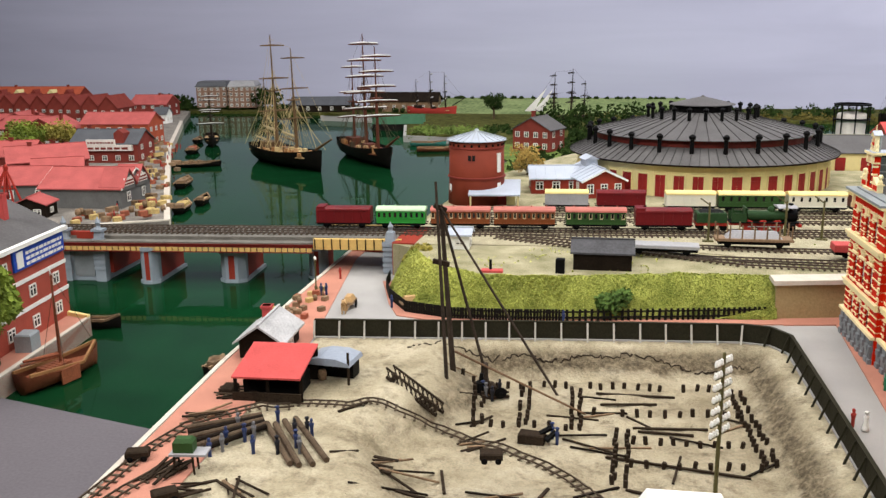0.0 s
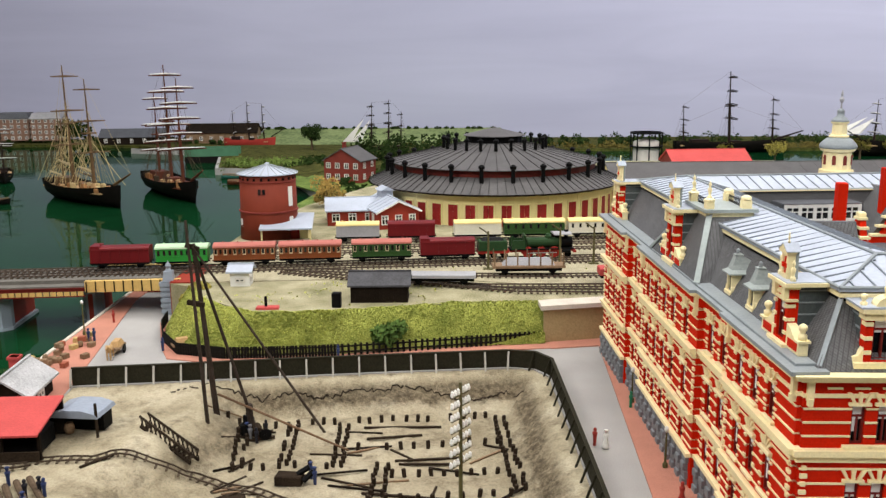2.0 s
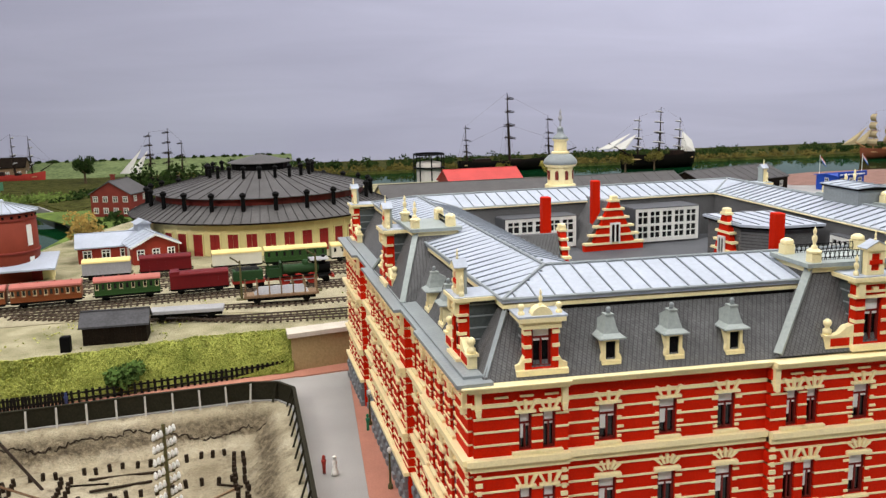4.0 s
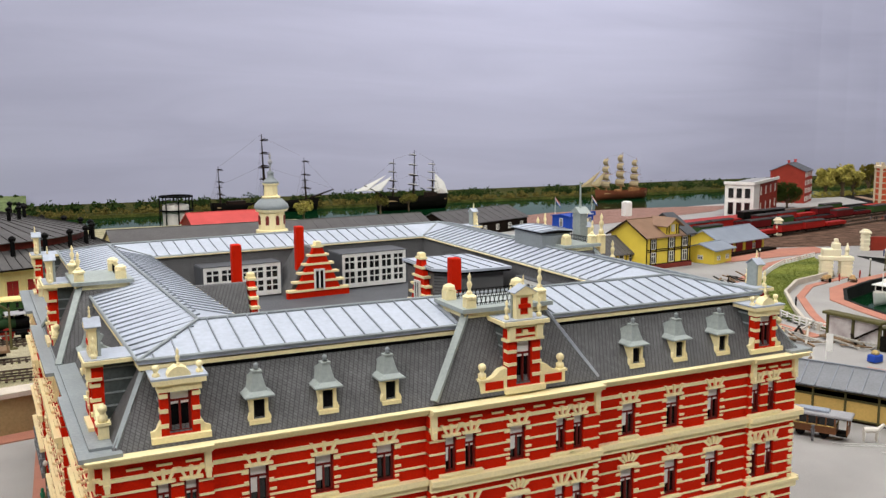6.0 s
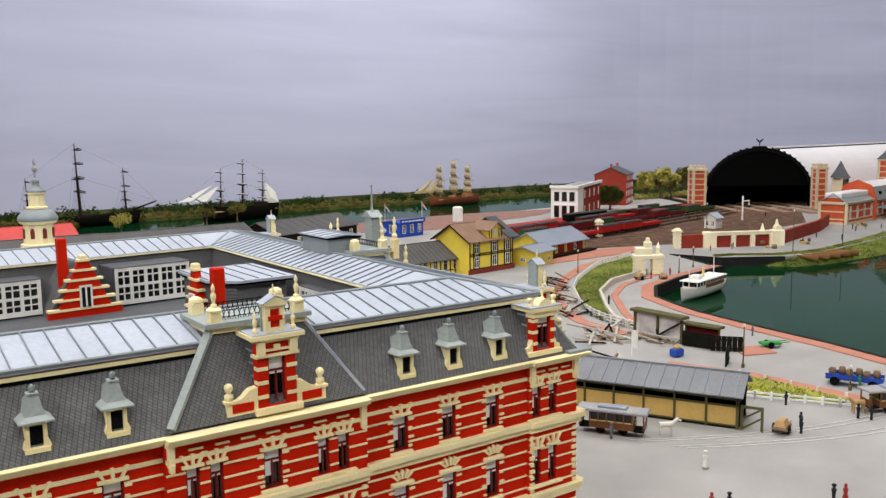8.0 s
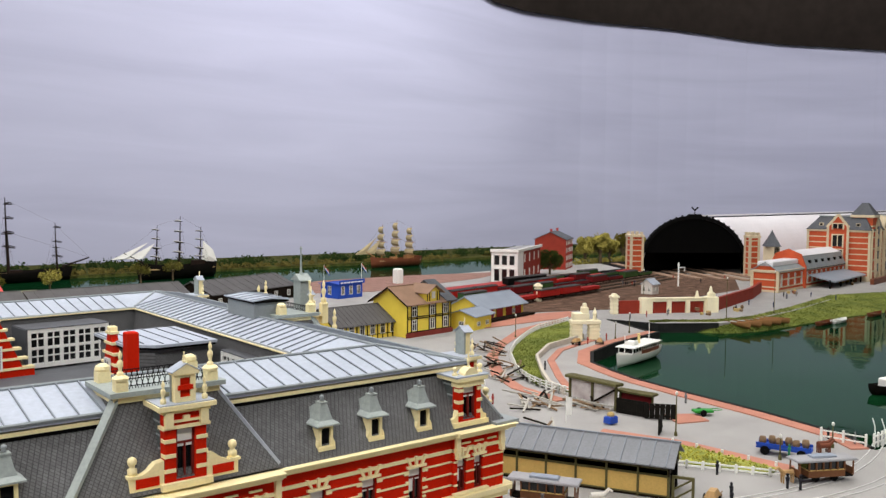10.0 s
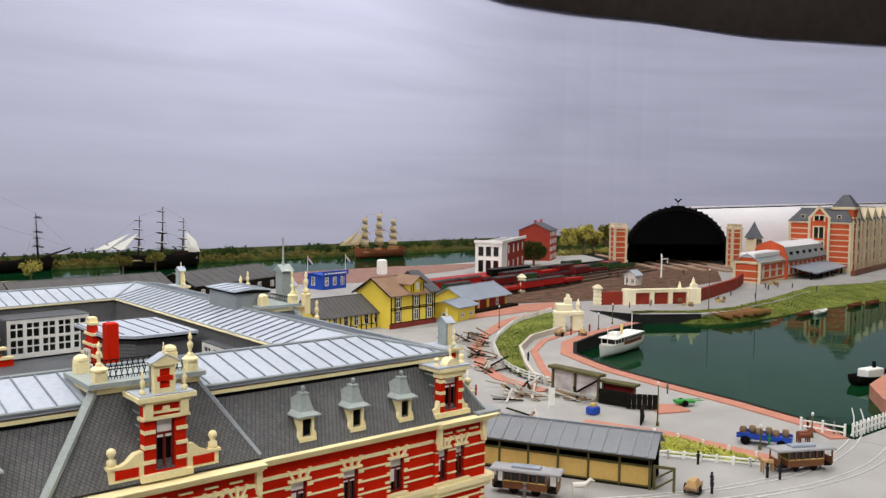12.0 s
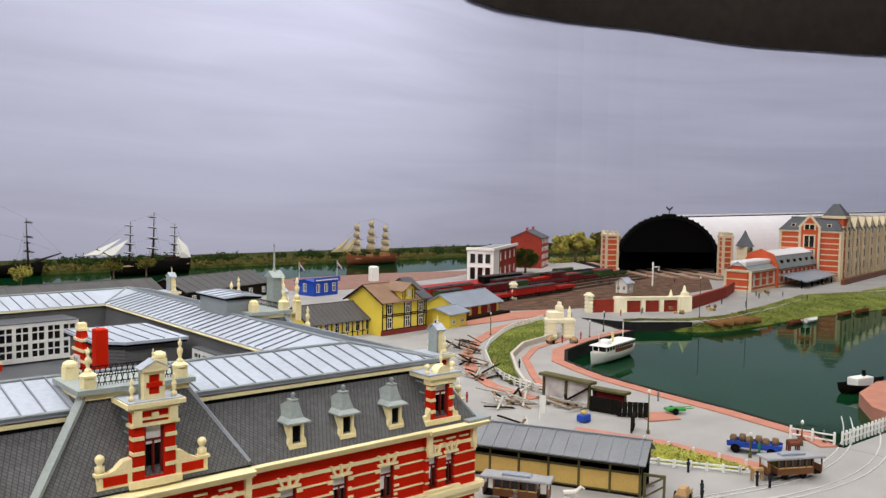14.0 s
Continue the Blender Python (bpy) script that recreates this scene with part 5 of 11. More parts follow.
for nm, x0, x1, b, r, lb, nw in (
        ("covered_wagon", -0.5, 0.26, GREYDECK, ROOFCREAM, "grey covered wagon with a cream roof", 0),
        ("goods_van", 0.42, 1.26, MAROON, MAROON, "maroon goods van in the yard", 0),
        ("refrigerator_wagon", 1.62, 2.46, WAGONWHITE, ROOFCREAM, "off-white refrigerator wagon with a cream roof", 0),
        ("passenger_coach", 2.52, 3.62, DARKGREEN, ROOFCREAM, "dark green passenger coach with a cream roof", 8),
        ("passenger_coach", 3.7, 4.66, WAGONWHITE, ROOFCREAM, "off-white passenger coach with a cream roof", 7),
        ("goods_van", 4.75, 5.6, MAROON, ROOFCREAM, "maroon goods van with a cream roof", 0)):
    xm = (x0 + x1) / 2
    coach(nm, xm, 14.8 + (xm + 2.3) * 0.0944, x1 - x0, b, r, lb, nw, None, 5.4)
# steam engine and tender
REDWHEEL = paint("red_wheel_paint", (0.35, 0.03, 0.02), 0.45, 0.2, 500, 40)
ENGINEGREEN = paint("engine_green", (0.025, 0.055, 0.022), 0.35, 0.15, 500, 40, 0.05)
xm, ym, _ = on_line(0.95, 0.95)
loco = thing("steam_locomotive", 3.05, line_y(3.05, 12.58), TZ + 0.048, 7.0, "green steam locomotive with red wheels", "locomotive", "rolling stock")
mx = Matrix.Rotation(math.pi / 2, 4, "Y")
part("boiler", Geo().rod((-0.22, 0, 0.24), (0.5, 0, 0.24), 0.085, seg=18).rod((0.5, 0, 0.24), (0.53, 0, 0.24), 0.085, 0.06, 18), ENGINEGREEN, loco)
part("smokebox", Geo().rod((0.36, 0, 0.24), (0.545, 0, 0.24), 0.09, seg=18).rod((0.545, 0, 0.24), (0.56, 0, 0.24), 0.07, 0.03, 14), DARK, loco)
part("frame", Geo().box(-0.5, -0.1, 0.1, 0.58, 0.1, 0.14).box(0.55, -0.13, 0.08, 0.6, 0.13, 0.12), REDWHEEL, loco)
part("footplate", Geo().box(-0.5, -0.14, 0.14, 0.56, 0.14, 0.155), DARK, loco)
part("cab", Geo().box(-0.48, -0.13, 0.155, -0.24, -0.115, 0.3).box(-0.48, 0.115, 0.155, -0.24, 0.13, 0.3).box(-0.26, -0.13, 0.155, -0.24, 0.13, 0.38).box(-0.48, -0.13, 0.3, -0.45, -0.115, 0.38).box(-0.28, -0.13, 0.3, -0.24, -0.115, 0.38), ENGINEGREEN, loco)
part("cab_roof", Geo(Matrix.Rotation(math.pi / 2, 4, "Z")).side_prism(roof_prof(0.3, 0.03, 0.38), -0.52, -0.22), GREYDECK, loco)
part("chimney", Geo().lathe(0.45, 0, [(0.04, 0.31), (0.032, 0.33), (0.03, 0.42), (0.04, 0.425), (0.04, 0.44)], 12), DARK, loco)
part("steam_dome", Geo().lathe(0.15, 0, [(0.06, 0.3), (0.055, 0.35), (0.035, 0.38), (0.005, 0.39)], 12), ENGINEGREEN, loco)
part("sand_dome", Geo().lathe(0.3, 0, [(0.045, 0.31), (0.04, 0.35), (0.02, 0.37), (0.005, 0.375)], 12), DARK, loco)
DRIVER = mesh_of("driving_wheel", Geo(Matrix.Rotation(math.pi / 2, 4, "X")).lathe(0, 0, [(0.085, -0.012), (0.092, -0.01), (0.092, 0.0), (0.08, 0.004), (0.02, 0.004), (0.02, 0.014)], 16), REDWHEEL)
for a in (-0.2, 0.02, 0.24):
    for y in (-0.09, 0.09):
        part("driving_wheel", DRIVER, None, loco).matrix_basis = at(a, y, 0.092)
part("coupling_rod", Geo().box(-0.22, -0.112, 0.075, 0.28, -0.104, 0.09), GREYDECK, loco)
part("cylinder", Geo().rod((0.34, -0.12, 0.11), (0.5, -0.12, 0.11), 0.035, seg=12), DARK, loco)
for y in (-0.08, 0.08):
    part("wheel", WHEEL, None, loco).matrix_basis = at(0.47, y, 0.057)
tender = thing("tender", 2.29, line_y(2.29, 12.58), TZ + 0.048, 7.0, "green coal tender with red frame", "tender", "rolling stock")
part("tank", Geo().cbox(-0.25, -0.13, 0.14, 0.22, 0.13, 0.3, 0.015), ENGINEGREEN, tender)
part("frame", Geo().box(-0.26, -0.11, 0.09, 0.25, 0.11, 0.14), REDWHEEL, tender)
COAL = paint("coal", (0.02, 0.02, 0.02), 0.6, 0.5, 900, 90, 0.9)
part("coal_load", Geo().box(-0.2, -0.1, 0.3, 0.18, 0.1, 0.34, 0.05), COAL, tender)
wheels(tender, 0.5, (-0.36, 0.0, 0.36))
# flat wagon and stake wagon in the sidings
fw = thing("flat_wagon", 1.5, 11.85, TZ + 0.048, -1.0, "grey flat wagon standing in the siding", "railway wagon", "rolling stock")
part("deck", Geo().cbox(-0.5, -0.14, 0.1, 0.5, 0.14, 0.15, 0.01), GREYDECK, fw)
part("frame", Geo().box(-0.48, -0.1, 0.05, 0.48, 0.1, 0.1), DARK, fw)
wheels(fw, 1.0)
sw = thing("stake_wagon", 2.8, 12.5, TZ + 0.048, 3.0, "brown stake wagon with upright posts", "railway wagon", "rolling stock")
part("deck", Geo().cbox(-0.55, -0.14, 0.1, 0.55, 0.14, 0.14, 0.01), WOOD, sw)
for k in range(7):
    for y in (-0.135, 0.135):
        part("stake", Geo().box(-0.52 + k * 0.173 - 0.01, y - 0.008, 0.14, -0.52 + k * 0.173 + 0.01, y + 0.008, 0.34), WOOD, sw)
part("frame", Geo().box(-0.5, -0.1, 0.05, 0.5, 0.1, 0.1), DARK, sw)
part("load", Geo().box(-0.4, -0.1, 0.14, 0.4, 0.1, 0.24, 0.08), GREYDECK, sw)
wheels(sw, 1.1)
rwg = thing("flat_wagon", 4.3, 12.05, TZ + 0.048, 1.0, "red open wagon beside the terminal", "railway wagon", "rolling stock")
part("deck", Geo().cbox(-0.5, -0.14, 0.1, 0.5, 0.14, 0.2, 0.01), ROOFRED, rwg)
part("frame", Geo().box(-0.48, -0.1, 0.05, 0.48, 0.1, 0.1), DARK, rwg)
wheels(rwg, 1.0)

# ---- bridge over the harbour ----
GIRDER = paint("buff_girder_paint", (0.62, 0.42, 0.14), 0.55, 0.15, 500, 40)
bridge = thing("railway_bridge", 0, 0, 0, 0, "railway girder bridge on granite and brick piers", "bridge")
ang = math.degrees(math.atan2(0.1226, 1))
bm_ = pose(-9.5, line_y(-9.5, 12.37), 0, 0, 0, ang)
part("deck", Geo(bm_).box(-8, -0.42, 0.44, 7.4, 0.42, TZ + 0.008), BRIDGEDECK, bridge)
part("walkway", Geo(bm_).box(-8, -0.6, 0.42, 7.0, -0.42, 0.455), BRIDGEDECK, bridge, "grey plank walkway")
part("girder", Geo(bm_).box(-8, -0.6, 0.37, 5.6, -0.57, 0.42), REDFRAME, bridge)
for k in range(44):
    part("girder_panel", Geo(bm_).box(1.2 + k * 0.1, -0.605, 0.30, 1.28 + k * 0.1, -0.58, 0.37), GIRDER, bridge)
part("girder_flange", Geo(bm_).box(1.1, -0.615, 0.29, 5.6, -0.56, 0.305).box(-8, -0.615, 0.415, 7.0, -0.6, 0.43), REDFRAME, bridge)
part("road_girder", Geo(bm_).box(5.62, -0.64, 0.36, 7.02, -0.56, 0.53), GIRDER, bridge, "buff plate girder over the road")
part("road_girder", Geo(bm_).box(5.62, 0.44, 0.36, 7.02, 0.5, 0.53), GIRDER, bridge, "buff plate girder over the road")
for k in range(11):
    part("stiffener", Geo(bm_).box(5.64 + k * 0.135, -0.652, 0.36, 5.655 + k * 0.135, -0.64, 0.53), WOODDARK, bridge)
STONE = paint("blue_grey_granite", (0.26, 0.3, 0.34), 0.55, 0.15, 700, 40)
BRICKPIER = paint("orange_red_brick", (0.26, 0.032, 0.018), 0.65, 0.16, 900, 40)


def pier(x, y, w, ln, top, rz, post=False):
    t = thing("bridge_pier", x, y, WZ, rz, "granite-faced brick bridge pier standing in the water", "pier", "bridge piers")
    h = top - WZ
    part("brick_core", Geo().box(-w / 2 + 0.03, 0.1, 0, w / 2 - 0.03, ln, h - 0.02), BRICKPIER, t)
    part("stone_nose", Geo().prism([(-w / 2, 0.12), (-w / 2, 0.02), (-w / 4, -0.08), (w / 4, -0.08), (w / 2, 0.02), (w / 2, 0.12)], 0, h), STONE, t)
    part("red_panel", Geo().box(-w * 0.12, -0.084, 0.06, w * 0.12, -0.07, h - 0.08), BRICKPIER, t)
    part("footing", Geo().prism([(-w / 2 - 0.02, ln), (-w / 2 - 0.02, 0.0), (-w / 4, -0.1), (w / 4, -0.1), (w / 2 + 0.02, 0.0), (w / 2 + 0.02, ln)], 0, 0.05), STONE, t)
    part("capstone", Geo().prism([(-w / 2 - 0.03, 0.16), (-w / 2 - 0.03, 0.0), (-w / 4, -0.11), (w / 4, -0.11), (w / 2 + 0.03, 0.0), (w / 2 + 0.03, 0.16)], h - 0.06, h), STONE, t)
    part("cap_block", Geo().cbox(-w * 0.35, -0.05, h, w * 0.35, 0.14, h + 0.05, 0.015), STONE, t)
    return t


pier(-6.6, 11.75, 0.3, 1.1, 0.36, 6)
pier(-5.27, 12.05, 0.42, 1.0, 0.28, 6)
pier(-3.98, 12.5, 0.3, 0.6, 0.3, 6)
ab = thing("bridge_abutment", -7.75, 11.7, WZ, 5, "grey stone bridge abutment with pilasters", "abutment")
part("body", Geo().box(-0.36, 0, 0, 0.36, 1.2, 0.7), STONE, ab)
part("niche", Geo().box(-0.17, -0.012, 0.08, 0.17, 0.0, 0.6), GRANITE, ab)
for s in (-0.3, 0.3):
    part("pilaster", Geo().box(s - 0.09, -0.06, 0, s + 0.09, 0.06, 0.72).box(s - 0.11, -0.08, 0.6, s + 0.11, 0.08, 0.66).box(s - 0.07, -0.05, 0.72, s + 0.07, 0.07, 0.86, 0.01).box(s - 0.1, -0.07, 0.84, s + 0.1, 0.09, 0.88), STONE, ab)
    for k in range(4):
        part("rustication", Geo().box(s - 0.1, -0.07, 0.2 + k * 0.09, s + 0.1, 0.0, 0.245 + k * 0.09), STONE, ab)
    part("ornament", Geo().lathe(s, 0.0, [(0.05, 0.88), (0.03, 0.93), (0.05, 0.98), (0.02, 1.04), (0.005, 1.08)], 8), STONE, ab)
part("parapet", Geo().box(-0.2, 0.02, 0.7, 0.2, 0.1, 0.82), BRICKPIER, ab, "red brick parapet")
part("side_wall", Geo().box(0.36, 0.15, 0.1, 0.42, 1.3, 0.6), BRICKPIER, ab)
bp_ = thing("bridge_gatepost", -2.62, 12.15, 0, 5, "grey stone post with ornament at the road bridge", "post")
part("shaft", Geo().box(-0.1, -0.1, 0, 0.1, 0.1, 0.5).box(-0.12, -0.12, 0.44, 0.12, 0.12, 0.5), STONE, bp_)
for k in range(5):
    part("rustication", Geo().box(-0.115, -0.115, 0.03 + k * 0.085, 0.115, 0.115, 0.085 + k * 0.085), STONE, bp_)
part("cap", Geo().box(-0.08, -0.08, 0.5, 0.08, 0.08, 0.66, 0.02).lathe(0, 0, [(0.05, 0.66), (0.03, 0.7), (0.045, 0.74), (0.015, 0.79), (0.003, 0.82)], 8), STONE, bp_)
setting("abutment_wall", Geo().box(-2.56, 12.0, 0, -2.2, 13.2, 0.52).box(-3.75, 13.4, 0, -2.5, 13.5, 0.2), BRICKPIER, "red brick wing wall of the road bridge", "wall")

# ---- water tower ----
TOWERBRICK = paint("water_tower_brick", (0.2, 0.036, 0.018), 0.65, 0.14, 900, 30)
wt = thing("water_tower", -1.9, 15.75, TZ, 0, "round red brick water tower with a pale conical roof", "water tower")
part("wall", Geo().lathe(0, 0, [(0.55, 0), (0.53, 0.5), (0.52, 1.2)], 40), TOWERBRICK, wt, smooth=True)
part("ring_course", Geo().lathe(0, 0, [(0.535, 0.5), (0.555, 0.505), (0.555, 0.53), (0.53, 0.535)], 40), BRICK_DULL, wt)
part("ring_course", Geo().lathe(0, 0, [(0.52, 1.06), (0.535, 1.065), (0.535, 1.085), (0.52, 1.09)], 40), BRICK_DULL, wt)
part("roof", Geo().lathe(0, 0, [(0.53, 1.2), (0.57, 1.2), (0.57, 1.215), (0.05, 1.36), (0.03, 1.4), (0.005, 1.41)], 24), ZINC, wt, "pale zinc cone roof")
for k in range(24):
    a = 2 * math.pi * k / 24
    part("roof_seam", Geo().beam((0.57 * math.cos(a), 0.57 * math.sin(a), 1.22), (0.06 * math.cos(a), 0.06 * math.sin(a), 1.364), 0.01, 0.01), GREYLEAD, wt)
    ob = part("vent_hole", Geo().box(-0.02, -0.01, -0.02, 0.02, 0.01, 0.02), DARK, wt)
    ob.matrix_basis = Matrix.Rotation(a, 4, "Z") @ at(0, -0.522, 1.13)
for a, z, w, h in ((-4.5, 0.86, 0.026, 0.1), (4, 0.86, 0.026, 0.1), (62, 0.62, 0.05, 0.36), (62, 0.12, 0.05, 0.3), (-58, 0.12, 0.05, 0.26)):
    ob = part("window", Geo().box(-w, -0.012, 0, w, 0.012, h), GLASS if h < 0.2 else WHITE, wt)
    ob.matrix_basis = Matrix.Rotation(radians(a), 4, "Z") @ at(0, -0.526, z)


# ---- locomotive roundhouse ----
RHROOF = paint("dark_zinc_roof", (0.09, 0.086, 0.085), 0.55, 0.2, 300, 25)
RHSEAM = paint("dark_zinc_seam", (0.045, 0.043, 0.042), 0.6, 0.2, 300, 25)
DOORRED = paint("engine_shed_door_red", (0.26, 0.02, 0.018), 0.5, 0.2, 600, 40)
CLERERED = paint("dark_red_clerestory", (0.13, 0.022, 0.016), 0.5, 0.25, 400, 40)
rh = thing("roundhouse", 2.45, 19.3, TZ, 0, "large round engine shed with pale walls and dark stepped roof", "roundhouse")
N = 46


part("wall", Geo().lathe(0, 0, [(2.64, 0), (2.64, 0.66)], N), PALEYELLOW, rh, "pale yellow rendered wall")
part("eave_beam", Geo().lathe(0, 0, [(2.64, 0.61), (2.82, 0.63), (2.84, 0.66), (2.78, 0.67)], N), WOODDARK, rh)
part("lower_roof", Geo().lathe(0, 0, [(2.83, 0.665), (2.24, 0.94), (2.1, 0.95)], N), RHROOF, rh, "dark seamed lower roof")
part("clerestory", Geo().lathe(0, 0, [(2.25, 0.9), (2.25, 1.08)], N), CLERERED, rh, "dark red clerestory band")
part("upper_roof", Geo().lathe(0, 0, [(2.2, 1.05), (2.35, 1.07), (2.35, 1.085), (0.65, 1.48), (0.6, 1.48)], N), RHROOF, rh, "dark seamed upper roof")
part("lantern_wall", Geo().lathe(0, 0, [(0.62, 1.44), (0.62, 1.62)], 20), DARK, rh)
part("lantern_roof", Geo().lathe(0, 0, [(0.6, 1.62), (0.7, 1.62), (0.7, 1.635), (0.04, 1.79), (0.03, 1.81), (0.003, 1.815)], 20), RHROOF, rh)
DOOR = mesh_of("shed_door", Geo().box(-0.1, -0.02, 0.0, -0.003, 0.02, 0.43).box(0.003, -0.02, 0.0, 0.1, 0.02, 0.43).box(-0.097, -0.027, 0.08, 0.097, 0.0, 0.1).box(-0.097, -0.027, 0.33, 0.097, 0.0, 0.35), DOORRED)
DOORFRAME = mesh_of("door_frame", Geo().box(-0.12, -0.03, 0.0, -0.102, 0.02, 0.455).box(0.102, -0.03, 0.0, 0.12, 0.02, 0.455).box(-0.102, -0.03, 0.433, 0.102, 0.02, 0.455), PALEYELLOW)
PILASTER = mesh_of("pilaster", Geo().box(-0.03, -0.02, 0, 0.03, 0.03, 0.6), PALEYELLOW)
SEAM = mesh_of("roof_seam", Geo().beam((0, -2.83, 0.672), (0, -2.25, 0.943), 0.011, 0.012), RHSEAM)
SEAM2 = mesh_of("roof_seam", Geo().beam((0, -2.35, 1.09), (0, -0.66, 1.484), 0.011, 0.012), RHSEAM)
VENT = mesh_of("smoke_vent", Geo().lathe(0, 0, [(0.042, 0), (0.036, 0.24), (0.055, 0.245), (0.055, 0.26), (0.065, 0.29), (0.03, 0.32), (0.005, 0.33)], 8), DARK)
apo = 2.64 * math.cos(math.pi / N)
for k in range(N):
    a = 2 * math.pi * (k + 0.5) / N
    r = Matrix.Rotation(a, 4, "Z")
    part("shed_door", DOOR, None, rh).matrix_basis = r @ at(0, -apo, 0)
    part("door_frame", DOORFRAME, None, rh).matrix_basis = r @ at(0, -apo, 0)
    r2 = Matrix.Rotation(2 * math.pi * k / N, 4, "Z")
    part("pilaster", PILASTER, None, rh).matrix_basis = r2 @ at(0, -2.62, 0)
for k in range(24):
    part("smoke_vent", VENT, None, rh).matrix_basis = Matrix.Rotation(2 * math.pi * (k + 0.5) / 24, 4, "Z") @ at(0, -2.42, 0.84) @ Matrix.Diagonal((1.1, 1.1, 1.15, 1))
for k in range(22):
    part("smoke_vent", VENT, None, rh).matrix_basis = Matrix.Rotation(2 * math.pi * k / 22, 4, "Z") @ at(0, -1.15, 1.3) @ Matrix.Diagonal((0.95, 0.95, 1.0, 1))
for k in range(96):
    r = Matrix.Rotation(2 * math.pi * k / 96, 4, "Z")
    part("roof_seam", SEAM, None, rh).matrix_basis = r
    if k % 2 == 0:
        part("roof_seam", SEAM2, None, rh).matrix_basis = r

# ---- trees and bushes ----
BARK = paint("tree_bark", (0.1, 0.07, 0.04), 0.9, 0.3, 600, 60)
LEAFYEL = paint("yellow_green_leaves", (0.2, 0.18, 0.03), 0.9, 0.35, 700, 30, 0.3, tone2=(0.42, 0.36, 0.08))
LEAFBRIGHT = paint("bright_green_leaves", (0.1, 0.16, 0.02), 0.9, 0.35, 700, 30, 0.3, tone2=(0.34, 0.44, 0.07))
LEAFDARK = paint("dark_green_leaves", (0.008, 0.02, 0.006), 0.9, 0.4, 700, 30, 0.3, tone2=(0.035, 0.06, 0.014))


def leaf_cloud(centres, size, count):
    g = Geo()
    for _ in range(count):
        c, r = random.choice(centres)
        d = Vector((random.gauss(0, 1), random.gauss(0, 1), random.gauss(0, 0.8))).normalized() * r * random.uniform(0.55, 1.05)
        p = Vector(c) + d
        u = Vector((random.gauss(0, 1), random.gauss(0, 1), random.gauss(0, 1))).normalized() * size * random.uniform(0.6, 1.3)
        w = u.orthogonal().normalized() * size * random.uniform(0.5, 1.0)
        g.add([tuple(p - u), tuple(p + w), tuple(p + u), tuple(p - w)], [(0, 1, 2, 3)])
    return g


def tree(x, y, z, h, r, leaf, label, count=700):
    t = thing("tree", x, y, z, random.uniform(0, 360), label, "tree", "model trees")
    tr = Geo().rod((0, 0, 0), (0, 0, h * 0.45), h * 0.05, h * 0.03, 7)
    cs = [((0, 0, h * 0.72), r * 0.8)]
    for k in range(7):
        a = 6.28 * k / 7 + random.uniform(-0.3, 0.3)
        e = (math.cos(a) * r * 0.6, math.sin(a) * r * 0.6, h * random.uniform(0.5, 0.85))
        tr.rod((0, 0, h * 0.38), e, h * 0.02, h * 0.008, 5)
        cs.append((e, r * random.uniform(0.38, 0.55)))
    part("trunk", tr, BARK, t)
    part("crown", leaf_cloud(cs, h * 0.034, int(count * 2.2)), leaf, t)
    return t


def bush_row(name, spots, leaf, label, size=0.1, per=26):
    cs = []
    for x, y, z, r in spots:
        cs.append(((x, y, z), r))
    return setting(name, leaf_cloud(cs, size, per * len(spots)), leaf, label, "bushes", kind="stuff")


# ---- houses ----
PANEWHITE = paint("white_window_bars", (0.7, 0.68, 0.62), 0.5, 0.08, 500, 40)


def pane_window(w, h):
    """A white-barred window for model houses: frame mesh and dark pane mesh."""
    fr = Geo().grid([-w / 2, -w / 2 + 0.018, -0.008, 0.008, w / 2 - 0.018, w / 2], [0, 0.018, h * 0.6, h * 0.6 + 0.012, h - 0.018, h], -0.015, 0.01, lambda i, j: i in (1, 3) and j in (1, 3))
    return mesh_of("window", fr, PANEWHITE), mesh_of("pane", Geo().box(-w / 2 + 0.01, -0.004, 0.01, w / 2 - 0.01, 0.006, h - 0.01), GLASS)


PANES = {}


